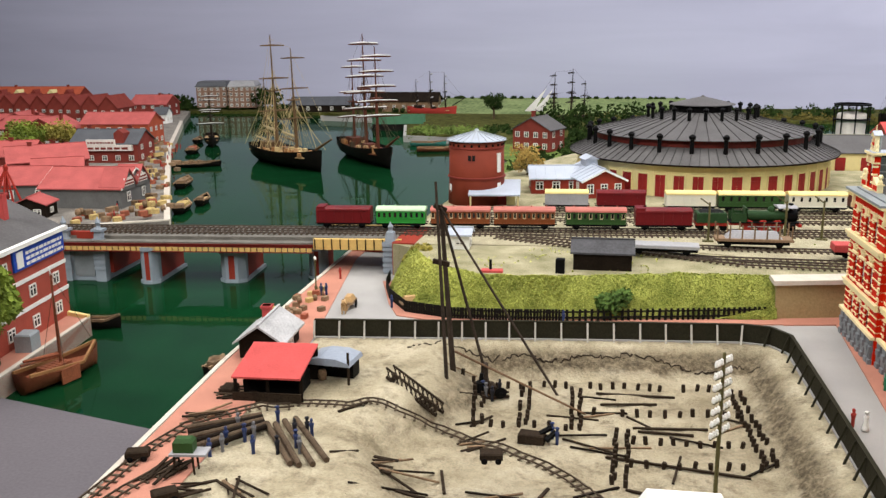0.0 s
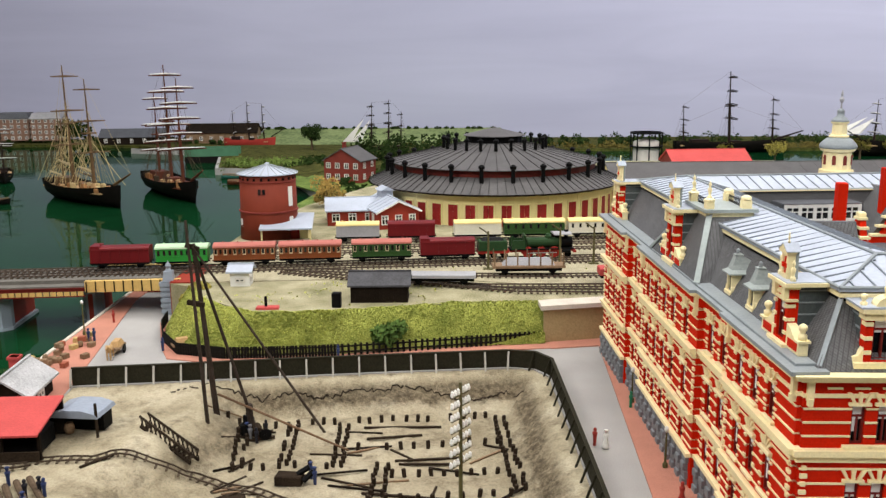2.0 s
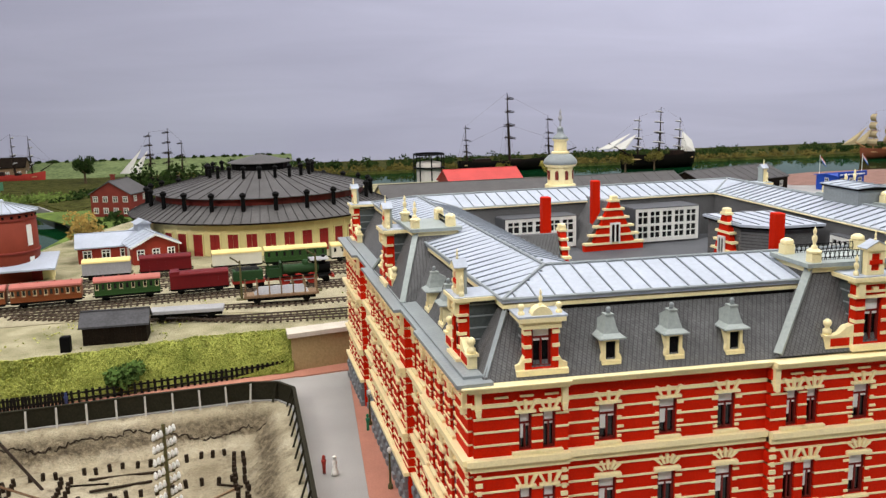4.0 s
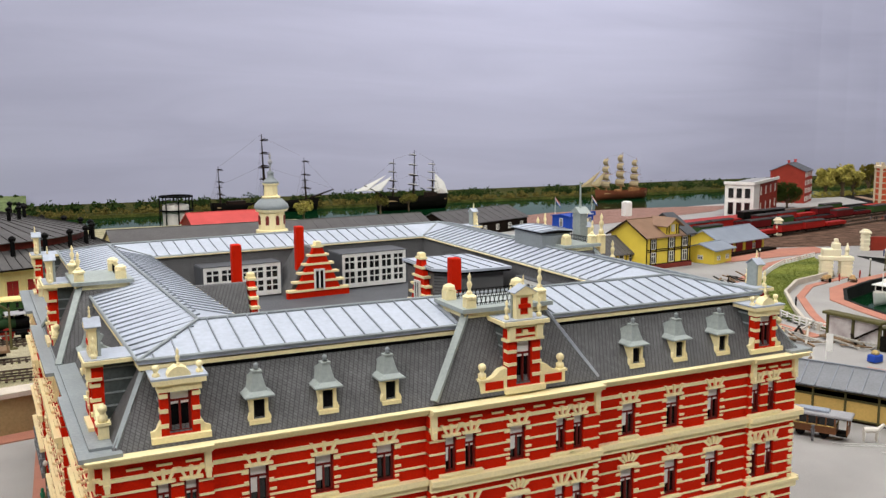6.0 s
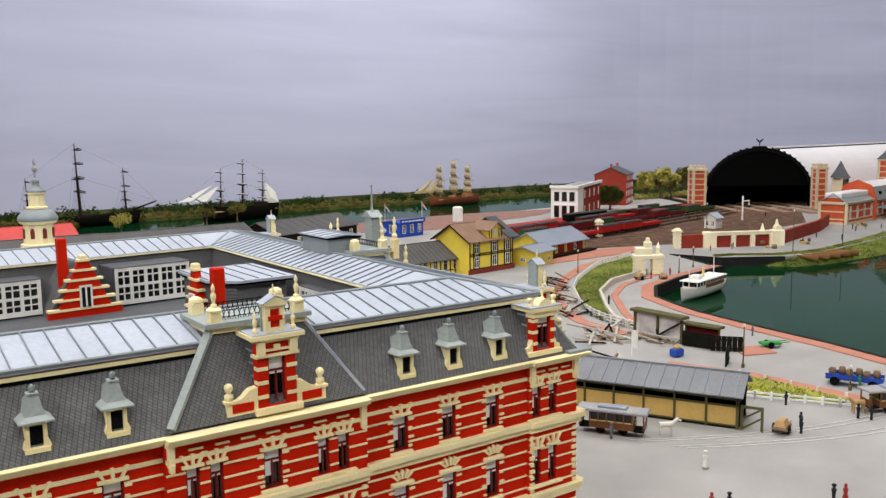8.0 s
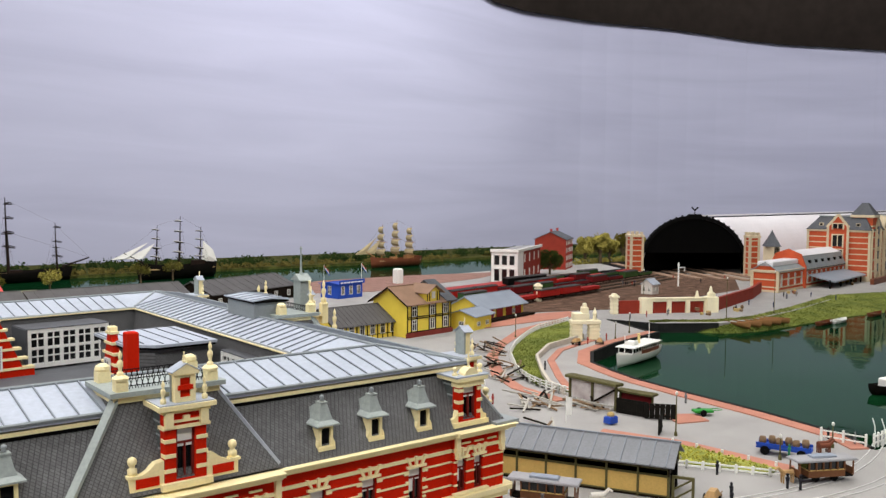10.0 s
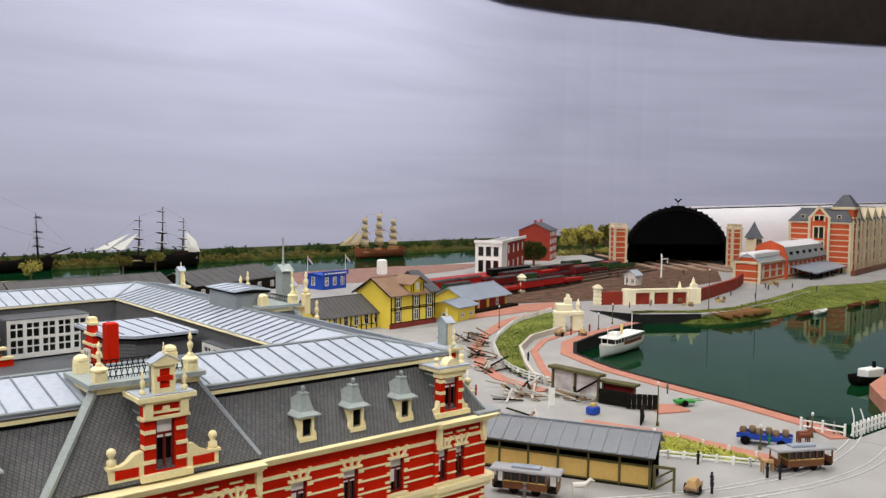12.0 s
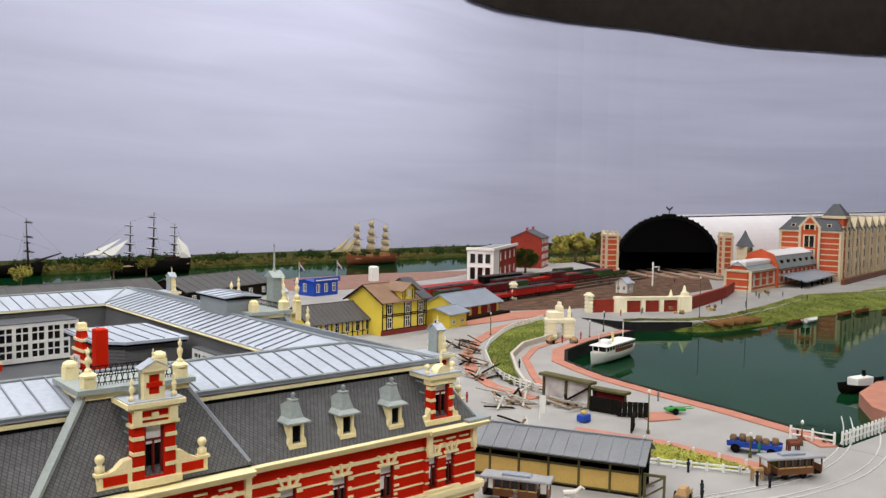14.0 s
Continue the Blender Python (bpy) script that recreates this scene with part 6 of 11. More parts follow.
def house(name, x, y, z, rz, w, d, h, rise, wall, roof, label, rows=1, cols=4, side=2, ridge="x", wh=None, chimneys=(), over=0.05, group="", seams=0, door=None, trim=None, category="house"):
    """A gabled model house. Its front runs w along its own x, its side d; ridge: along x or y."""
    t = thing(name, x, y, z, rz, label, category, group)
    if ridge == "x":
        m, a, b = Matrix.Rotation(math.pi / 2, 4, "Z"), d, w
    else:
        m, a, b = Matrix.Identity(4), w, d
    part("wall", Geo(m).side_prism([(-a / 2, 0), (a / 2, 0), (a / 2, h), (0, h + rise), (-a / 2, h)], -b / 2, b / 2), wall, t)
    k = rise / (a / 2)
    for s in (-1, 1):
        e = a / 2 + over
        pts = [(0, -b / 2 - over, h + rise + 0.012), (0, b / 2 + over, h + rise + 0.012), (s * e, b / 2 + over, h - over * k + 0.012), (s * e, -b / 2 - over, h - over * k + 0.012)]
        part("roof_slope", Geo(m).slab(pts if s < 0 else pts[::-1], 0.025), roof, t)
        for q in range(seams):
            yy = -b / 2 + b * (q + 0.5) / seams
            part("roof_seam", Geo(m).beam((0, yy, h + rise + 0.016), (s * e, yy, h - over * k + 0.016), 0.012, 0.012), roof, t)
    part("ridge", Geo(m).beam((0, -b / 2 - over, h + rise + 0.016), (0, b / 2 + over, h + rise + 0.016), 0.03, 0.02), roof, t)
    if trim:
        for yy in (-b / 2 - over, b / 2 + over):
            for s in (-1, 1):
                part("barge_board", Geo(m).beam((0, yy, h + rise - 0.01), (s * (a / 2 + over), yy, h - over * k - 0.01), 0.012, 0.035), trim, t)
    fh = h / rows
    ww = min(0.16, 0.5 * w / max(cols, 1))
    hh = wh or fh * 0.55
    key = (round(ww, 3), round(hh, 3))
    if key not in PANES:
        PANES[key] = pane_window(*key)
    fm, pm_ = PANES[key]
    spots = [((-w / 2 + w * (c + 0.5) / cols, -d / 2, 0), 0) for c in range(cols)] + [((w / 2, -d / 2 + d * (c + 0.5) / side, 0), 90) for c in range(side)] + [((-w / 2, -d / 2 + d * (c + 0.5) / side, 0), -90) for c in range(side)]
    for r in range(rows):
        for (px_, py_, _), az in spots:
            ob = part("window", fm, None, t)
            ob.matrix_basis = at(px_, py_, r * fh + fh * 0.25, az)
            part("pane", pm_, None, ob)
    for cx, cy, ch in chimneys:
        part("chimney", Geo().box(cx - 0.05, cy - 0.05, h, cx + 0.05, cy + 0.05, h + rise + ch).box(cx - 0.065, cy - 0.065, h + rise + ch - 0.03, cx + 0.065, cy + 0.065, h + rise + ch), ROOFRED if wall is not BRICK_DULL else BRICK_DULL, t)
    if door:
        part("door", Geo().box(-0.06, -d / 2 - 0.01, 0, 0.06, -d / 2 + 0.01, min(0.24, h * 0.7)), door, t)
    return t


GREYSHED = paint("grey_board_wall", (0.13, 0.13, 0.125), 0.75, 0.2, 600, 40)
ROOFSALMON = paint("salmon_tile_roof", (0.4, 0.092, 0.085), 0.7, 0.2, 500, 30)
ORANGEROOF = paint("orange_tile_roof", (0.4, 0.085, 0.04), 0.65, 0.16, 700, 40)
SIGNWHITE = paint("faded_white_sign", (0.7, 0.66, 0.6), 0.6, 0.1, 500, 60)


def sign_bars(t, x, y, z, w, h, rows, material, az=0.0, seed=1):
    """Plain bars standing in for lettering."""
    rnd = random.Random(seed)
    for r in range(rows):
        xx = -w / 2
        while xx < w / 2 - 0.02:
            ln = rnd.uniform(0.05, 0.14) * w
            ob = part("letter_bar", Geo().box(0, -0.004, 0, min(ln, w / 2 - xx), 0.002, h / rows * 0.55), material, t)
            ob.matrix_basis = at(x, y, z, az) @ at(xx, 0, h * (rows - 1 - r) / rows)
            xx += ln + 0.03 * w


# ---- the town on the far bank ----
gs = house("warehouse", -10.98, 16.98, 0, 5, 1.9, 1.45, 0.46, 0.36, GREYSHED, ROOFSALMON, "grey board warehouse with a salmon roof and two signed gables", 1, 0, 2, "x", 0.22, trim=SIGNWHITE, group="quayside warehouses")
for yy in (-0.4, 0.25):
    part("gablet", Geo(Matrix.Rotation(math.pi / 2, 4, "Z")).side_prism([(yy - 0.3, 0.4), (yy + 0.3, 0.4), (yy + 0.3, 0.5), (yy, 0.84), (yy - 0.3, 0.5)], -1.0, -0.5), GREYSHED, gs, "grey board gable end")
    for sg_ in (-1, 1):
        pts = [(0.45, yy, 0.87), (1.05, yy, 0.87), (1.05, yy + sg_ * 0.34, 0.48), (0.45, yy + sg_ * 0.34, 0.48)]
        part("gablet_roof", Geo().slab(pts if sg_ > 0 else pts[::-1], 0.025), ROOFSALMON, gs)
    part("signboard", Geo().box(1.0, yy - 0.22, 0.48, 1.015, yy + 0.22, 0.66), SIGNWHITE, gs, "white signboard with unreadable lettering")
    sign_bars(gs, 1.016, yy, 0.5, 0.4, 0.14, 2, BRICK_DULL, 90, 17)
house("warehouse", -13.4, 17.2, 0, 14, 2.6, 1.6, 0.45, 0.3, GREYSHED, ROOFSALMON, "low grey warehouse with a salmon roof", 1, 4, 2, "x", 0.2, group="quayside warehouses")
house("shed", -11.4, 15.35, 0, 14, 0.7, 0.6, 0.3, 0.14, WOODDARK, ROOFSALMON, "small dark shed with a salmon roof", 1, 2, 1, "y", 0.12, category="shed")
h_ = house("shop_house", -14.85, 23.75, 0, 8, 2.1, 1.3, 0.6, 0.36, BRICK_DULL, SLATE, "brick house with a dark roof and white signboard", 2, 5, 2, "x", 0.16, ((-0.8, 0.2, 0.12), (0.5, 0.2, 0.12)))
part("dormer", Geo().side_prism([(0.35, 0.6), (0.65, 0.6), (0.65, 0.9), (0.5, 1.02), (0.35, 0.9)], -0.67, -0.2), BRICK_DULL, h_)
part("signboard", Geo().box(-1.0, -0.76, 0.38, 0.9, -0.7, 0.56).box(-0.5, -0.76, 0.56, 0.4, -0.7, 0.72), SIGNWHITE, h_, "white signboard with unreadable lettering")
sign_bars(h_, -0.05, -0.762, 0.42, 1.7, 0.12, 1, BRICK_DULL)
sign_bars(h_, -0.05, -0.762, 0.6, 0.8, 0.09, 1, BRICK_DULL, 0, 3)
house("warehouse", -17.0, 27.75, 0, 6, 2.5, 1.25, 0.8, 0.34, ORANGEROOF, ROOFSALMON, "long orange brick warehouse with a salmon roof", 2, 6, 3, "x", 0.16, group="quayside warehouses")
house("house", -14.9, 20.6, 0, 40, 2.0, 1.4, 0.5, 0.35, BRICK_DULL, ROOFSALMON, "brick house with a salmon hipped roof", 1, 4, 2, "x", 0.16, ((-0.4, 0, 0.1),), group="far bank houses")
house("house", -16.6, 20.8, 0, 20, 2.2, 1.4, 0.55, 0.35, BRICK_DULL, ROOFSALMON, "brick house with a salmon tiled roof", 1, 4, 2, "x", 0.16, ((0.4, 0, 0.1),), group="far bank houses")
house("house", -13.6, 19.3, 0, 30, 1.2, 1.0, 0.4, 0.28, BRICK_DULL, ROOFSALMON, "small brick house with a salmon roof", 1, 3, 2, "x", 0.14, group="far bank houses")
rnd = random.Random(4)
for k in range(9):
    house("house", -19.5 - 1.15 * k, 27.6 + 0.35 * k + rnd.uniform(-0.6, 0.6), 0, 6 + rnd.uniform(-8, 8), 1.7, 1.4, 0.55 + rnd.uniform(0, 0.15), 0.4, BRICK_DULL, ROOFSALMON, "terraced brick house with a salmon roof", 2, 4, 2, "x" if k % 2 else "y", 0.14, ((0.3, 0.1, 0.12),), group="far bank houses")
for k in range(8):
    house("gabled_house", -22.2 - 0.95 * k, 35.6 + 0.1 * k, 0, 4, 0.9, 1.6, 0.75, 0.5, BRICK_DULL, BRICK_DULL, "narrow brick house with a pointed gable", 2, 2, 2, "y", 0.14, group="far bank houses")
lg = house("tenement", -29.6, 40.5, 0, 3, 4.8, 1.5, 0.85, 0.5, BRICK_DULL, ORANGEROOF, "long brick tenement with orange roof and dormers", 2, 10, 2, "x", 0.18, ((-1.5, 0, 0.1), (1.5, 0, 0.1)))
for k in range(5):
    part("dormer", Geo().side_prism([(-1.9 + k * 0.95 - 0.15, 0.85), (-1.9 + k * 0.95 + 0.15, 0.85), (-1.9 + k * 0.95 + 0.15, 1.1), (-1.9 + k * 0.95, 1.25), (-1.9 + k * 0.95 - 0.15, 1.1)], -0.8, 0), PALEYELLOW if k % 2 else BRICK_DULL, lg)
house("house", -22.6, 39.6, 0, 4, 1.9, 1.5, 0.6, 0.4, BRICK_DULL, ROOFSALMON, "brick house with a salmon roof by the harbour", 2, 4, 2, "x", 0.15, ((0.3, 0, 0.1),), group="far bank houses")
house("house", -19.9, 35.6, 0, 4, 0.6, 0.6, 0.45, 0.25, WHITE, SLATE, "small white house by the harbour", 1, 3, 2, "x", 0.15, group="far bank houses")
BANDBRICK = paint("brown_brick_bands", (0.22, 0.13, 0.09), 0.6, 0.15, 600, 40)
for x_, w_, roof_, lb_ in ((-22.1, 1.7, SLATE, "tall brown apartment block with a slate mansard across the harbour"), (-20.3, 1.5, GREYDECK, "tall brick apartment block with white bands across the harbour")):
    bb = house("apartment_block", x_, 45.2, 0, 12, w_, 1.5, 1.15, 0.12, BANDBRICK, roof_, lb_, 4, 5, 4, "x", 0.17, ((-0.4, 0, 0.12), (0.5, 0, 0.12)), category="apartment block", group="harbour blocks")
    for z_ in (1.1,):
        part("white_band", Geo().box(-w_ / 2 - 0.02, -0.77, z_, w_ / 2 + 0.02, 0.77, z_ + 0.045), SIGNWHITE, bb)
    part("mansard", Geo().box(-w_ / 2 - 0.04, -0.79, 1.15, w_ / 2 + 0.04, 0.79, 1.42, 0.14), roof_, bb)
for (x, y, h) in ((-17.6, 23.0, 0.9), (-18.4, 22.6, 0.8)):
    tree(x, y, 0, h, 0.55, LEAFBRIGHT, "leafy green tree among the far bank houses", 600)
bush_row("harbour_trees", [(-23.9 + 0.35 * k + rnd.uniform(-0.2, 0.2), 42.5 + rnd.uniform(-0.3, 0.3), 0.4, 0.45) for k in range(5)] + [(-19.2 + 0.3 * k, 44.6, 0.6, 0.5) for k in range(4)], LEAFDARK, "dark green trees along the harbour", 0.09, 120)
bush_row("town_bushes", [(-22.5 - k * 0.8, 39.2, 0.3, 0.35) for k in range(8)], LEAFDARK, "dark bushes behind the houses", 0.09, 60)

# red sheerlegs on the quay
sl_ = thing("sheerlegs", -11.95, 15.3, 0, 0, "red-painted timber sheerlegs standing on the quay", "sheerlegs")
SHEERRED = paint("red_lead_paint", (0.3, 0.025, 0.015), 0.6, 0.2, 400, 40)
for dx, dy in ((-0.5, -0.3), (-0.25, -0.35), (0.02, -0.3), (0.28, -0.2), (0.5, -0.1), (-0.3, 0.3)):
    part("leg", Geo().rod((dx, dy, 0), (0, 0, 1.02), 0.028, 0.018, 6), SHEERRED, sl_)
part("head", Geo().lathe(0, 0, [(0.05, 0.98), (0.05, 1.06), (0.02, 1.1)], 8), SHEERRED, sl_)
part("spreader", Geo().beam((-0.22, -0.16, 0.6), (0.24, -0.07, 0.6), 0.03, 0.03), SHEERRED, sl_)

# cargo on the quays
CRATEYEL = paint("yellow_straw_bales", (0.5, 0.37, 0.15), 0.9, 0.25, 700, 60, 0.5)
CRATERED = paint("red_brown_crates", (0.3, 0.09, 0.05), 0.8, 0.3, 700, 60, 0.3)
CRATE = [mesh_of("crate", Geo().cbox(-0.07, -0.05, 0, 0.07, 0.05, 0.09, 0.008), m) for m in (CRATEYEL, CRATERED, WOOD)]
SACK = [mesh_of("sack", Geo().lathe(0, 0, [(0.05, 0), (0.06, 0.03), (0.05, 0.06), (0.02, 0.075), (0.003, 0.078)], 8), m, True) for m in (CRATEYEL, WOOD)]
BARREL = mesh_of("barrel", Geo().lathe(0, 0, [(0.04, 0), (0.052, 0.05), (0.052, 0.06), (0.04, 0.11), (0.02, 0.112)], 10), WOOD, True)


def cargo(name, x, y, z, k, label, spread=0.3, seed=1, kinds=(0, 1, 2), size=1.0, soft=True):
    t = thing(name, x, y, z, 0, label, "cargo", "cargo on the quays")
    r = random.Random(seed)
    for i in range(k):
        me = r.choice([*[CRATE[j] for j in kinds], *(SACK if soft else ()), BARREL])
        ob = part(me.name.split(".")[0], me, None, t)
        lift = 0.085 * size if i > k * 0.65 else 0.0
        ob.matrix_basis = at(r.gauss(0, spread * (0.5 if lift else 1)), r.gauss(0, spread * (0.5 if lift else 1)), lift, r.uniform(0, 90)) @ Matrix.Scale(size, 4)
    return t


for i, (x, y) in enumerate(((-9.5, 15.5), (-10.2, 15.1), (-9.25, 16.2), (-9.75, 17.2), (-10.8, 19.0), (-11.4, 20.2), (-12.0, 21.2), (-12.9, 22.6), (-13.6, 24.2), (-14.5, 25.7), (-15.6, 27.5), (-8.9, 15.4))):
    cargo("cargo_pile", x, y, 0.0, 9, "pile of crates, bales and barrels on the quay", 0.3, i + 3, (0, 1, 2, 2), 1.15, False)
cargo("bales", -9.45, 16.7, 0.0, 8, "pale straw bales stacked on the quay", 0.2, 40, (0, 0), 1.2)
setting("quay_edge", Geo().sweep([(-9.9, 14.45, -0.25), (-8.3, 15.32, -0.25), (-10.1, 18.5, -0.25), (-12.1, 22.1, -0.25), (-14.75, 26.9, -0.25), (-19.45, 36.4, -0.25)], 0.14, 0.28), KERBSTONE, "pale stone quay edge of the far bank", "kerb")


# ---- boats and ships ----
HULLBLACK = paint("black_tarred_hull", (0.008, 0.007, 0.006), 0.5, 0.3, 500, 30)
HULLBROWN = paint("varnished_brown_hull", (0.16, 0.05, 0.025), 0.4, 0.25, 500, 30)
DECK = paint("scrubbed_deck", (0.42, 0.28, 0.14), 0.7, 0.2, 700, 40)
SPAR = paint("tan_spar_varnish", (0.3, 0.15, 0.06), 0.5, 0.2, 500, 40)
SPARDARK = paint("dark_spar", (0.018, 0.012, 0.01), 0.6, 0.2, 500, 40)
SAILWHITE = paint("white_furled_canvas", (0.75, 0.74, 0.7), 0.8, 0.08, 400, 40, 0.2)
SAILTAN = paint("tan_canvas", (0.42, 0.34, 0.2), 0.85, 0.12, 400, 30, 0.2)
ROPE = paint("tarred_rope", (0.06, 0.045, 0.03), 0.9, 0.2, 400, 40, 0)
ROPETAN = paint("hemp_rope", (0.46, 0.36, 0.18), 0.9, 0.2, 400, 40, 0)


def hull_geo(ln, beam, depth, sheer=0.25, inset=1.0):
    """A boat-shaped shell: stations from stern to bow, ribs from keel to rail."""
    g = Geo()
    ns, nr = 14, 6
    for i in range(ns + 1):
        t = i / ns
        w = beam / 2 * (1 - (max(0, (t - 0.45) / 0.55)) ** 2.4) * (1 - 0.35 * max(0, (0.25 - t) / 0.25) ** 2) * inset
        rail = depth * (1 + sheer * (2 * t - 0.9) ** 2)
        for j in range(nr + 1):
            a = -math.pi / 2 + math.pi * j / nr
            s = math.sin(a)
            f = 1 - (1 - abs(s)) ** 2.2
            g.v.append((-ln / 2 + ln * t * (1 + 0.03 * (abs(s))), w * math.copysign(f, s) if j not in (nr / 2,) else 0.0, rail * (abs(s) ** 1.3) - 0.04))
    for i in range(ns):
        for j in range(nr):
            a = i * (nr + 1) + j
            g.f.append((a, a + 1, a + nr + 2, a + nr + 1))
    g.f.append(tuple(range(nr, -1, -1)))
    return g


def ship(name, x, y, rz, ln, beam, depth, hull, masts, label, spar=SPAR, rope=ROPE, yard_sails=None, ropes=True, deckmat=DECK, jib=None, category="sailing ship", gaff=None, dense=0):
    """masts: (place along, height, number of yards, yard length)."""
    t = thing(name, x, y, WZ, rz, label, category, "ships")
    part("hull", hull_geo(ln, beam, depth), hull, t, smooth=True)
    part("deck", Geo().prism([(-ln * 0.47, -beam * 0.36), (ln * 0.1, -beam * 0.46), (ln * 0.35, -beam * 0.3), (ln * 0.48, 0), (ln * 0.35, beam * 0.3), (ln * 0.1, beam * 0.46), (-ln * 0.47, beam * 0.36)], depth * 0.7, depth * 0.78), deckmat, t)
    part("deck_house", Geo().cbox(-ln * 0.36, -beam * 0.2, depth * 0.78, -ln * 0.2, beam * 0.2, depth * 1.25, 0.01), spar, t)
    part("hatch", Geo().cbox(ln * 0.0, -beam * 0.16, depth * 0.78, ln * 0.1, beam * 0.16, depth * 1.1, 0.01), spar, t)
    rs_ = random.Random(int(x * 10 + 500))
    for k in range(dense):
        f, h, ny, yl = masts[k % len(masts)]
        z_ = h * rs_.uniform(0.35, 0.8)
        part("rope", Geo().rod((f * ln - h * 0.02, 0, z_), (f * ln + rs_.uniform(-0.3, 0.3) * ln, rs_.choice((-1, 1)) * beam * 0.42, depth * 1.05), rs_.uniform(0.004, 0.009), seg=4), rope, t)
        part("deck_gear", Geo().cbox(-0.07, -0.05, 0, 0.07, 0.05, rs_.uniform(0.06, 0.2), 0.02), rs_.choice((SPAR, DECK, rope)), t).matrix_basis = at(rs_.uniform(-0.4, 0.36) * ln, rs_.uniform(-0.3, 0.3) * beam, depth * 0.78, rs_.uniform(0, 90))
    top = depth * 1.1
    part("bowsprit", Geo().rod((ln * 0.44, 0, depth * 1.2), (ln * 0.68, 0, depth * 1.9), ln * 0.012, ln * 0.006), spar, t)
    tops = []
    for k, (f, h, ny, yl) in enumerate(masts):
        xm = f * ln
        r = h * (0.016 if spar is not SPARDARK else 0.02)
        part("mast", Geo().rod((xm, 0, depth * 0.6), (xm - h * 0.02, 0, h * 0.6), r, r * 0.75, 7).rod((xm - h * 0.02, 0, h * 0.56), (xm - h * 0.03, 0, h), r * 0.55, r * 0.25, 6).box(xm - h * 0.02 - r * 2.2, -r * 3, h * 0.57, xm - h * 0.02 + r * 2.2, r * 3, h * 0.58), spar, t)
        tops.append((xm - h * 0.03, h))
        for q in range(ny):
            z = h * (0.42 + 0.5 * q / max(1, ny - 1)) if ny > 1 else h * 0.6
            L2 = yl * (1 - 0.45 * q / max(1, ny)) / 2
            part("yard", Geo().rod((xm, -L2, z), (xm, 0, z + 0.01), r * 0.28, r * 0.5, 5).rod((xm, 0, z + 0.01), (xm, L2, z), r * 0.5, r * 0.28, 5), spar, t)
            if yard_sails is not None:
                part("furled_sail", Geo().rod((xm + r * 0.6, -L2 * 0.92, z + r * 0.6), (xm + r * 0.6, 0, z + r), r * 0.2, r * 0.36, 6).rod((xm + r * 0.6, 0, z + r), (xm + r * 0.6, L2 * 0.92, z + r * 0.6), r * 0.36, r * 0.2, 6), yard_sails, t)
        if ropes:
            for s in (-1, 1):
                g = Geo()
                for d_ in (-0.06, -0.02, 0.03):
                    g.rod((xm + d_ * ln, s * beam * 0.44, depth), (xm - h * 0.02, s * 0.01, h * 0.58), 0.004, seg=3)
                g.rod((xm - 0.08 * ln, s * beam * 0.4, depth), (xm - h * 0.03, 0, h * 0.92), 0.0035, seg=3)
                for q in range(5):
                    z = depth + (h * 0.55 - depth) * (q + 1) / 7
                    f_ = 1 - (q + 1) / 7
                    g.rod((xm - 0.06 * ln * f_, s * beam * 0.44 * f_, z), (xm + 0.03 * ln * f_, s * beam * 0.44 * f_, z), 0.003, seg=3)
                tagged(part("shroud_net", g, rope, t), kind="stuff")
        if gaff:
            part("boom", Geo().rod((xm, 0, h * 0.22), (xm - ln * 0.25, 0, h * 0.25), r * 0.4), spar, t)
            part("gaff_sail", Geo().rod((xm - 0.02, 0, h * 0.26), (xm - ln * 0.22, 0, h * 0.29), r * 0.9, r * 0.6), gaff, t)
    if ropes:
        pts = [(ln * 0.68, depth * 1.9)] + [(a, b) for a, b in sorted(tops, reverse=True)]
        g = Geo()
        for (a, b), (c_, d_) in zip(pts, pts[1:]):
            g.rod((a, 0, b), (c_, 0, d_ * 0.97), 0.0035, seg=3)
            g.rod((a - (0.0 if b < depth * 2.5 else 0.02), 0, b * (1 if b < depth * 2.5 else 0.6)), (c_, 0, d_ * 0.6), 0.0035, seg=3)
        a, b = sorted(tops)[0]
        g.rod((a, 0, b), (-ln * 0.5, 0, depth * 1.2), 0.0035, seg=3)
        tagged(part("stays", g, rope, t), kind="stuff")
    if jib:
        a, b = max(tops)
        part("jib", Geo().add([(ln * 0.66, 0, depth * 1.5), (ln * 0.44, 0.02, depth * 1.5), (a + 0.1, 0.0, b * 0.68), (ln * 0.47, 0.05, b * 0.4)], [(0, 1, 3), (1, 2, 3), (2, 0, 3)]), jib, t)
        part("jib", Geo().add([(ln * 0.84, 0, depth * 1.5), (ln * 0.64, 0.02, depth * 1.5), (a + 0.4, 0.0, b * 0.7), (ln * 0.66, 0.05, b * 0.42)], [(0, 1, 3), (1, 2, 3), (2, 0, 3)]), jib, t)
    return t


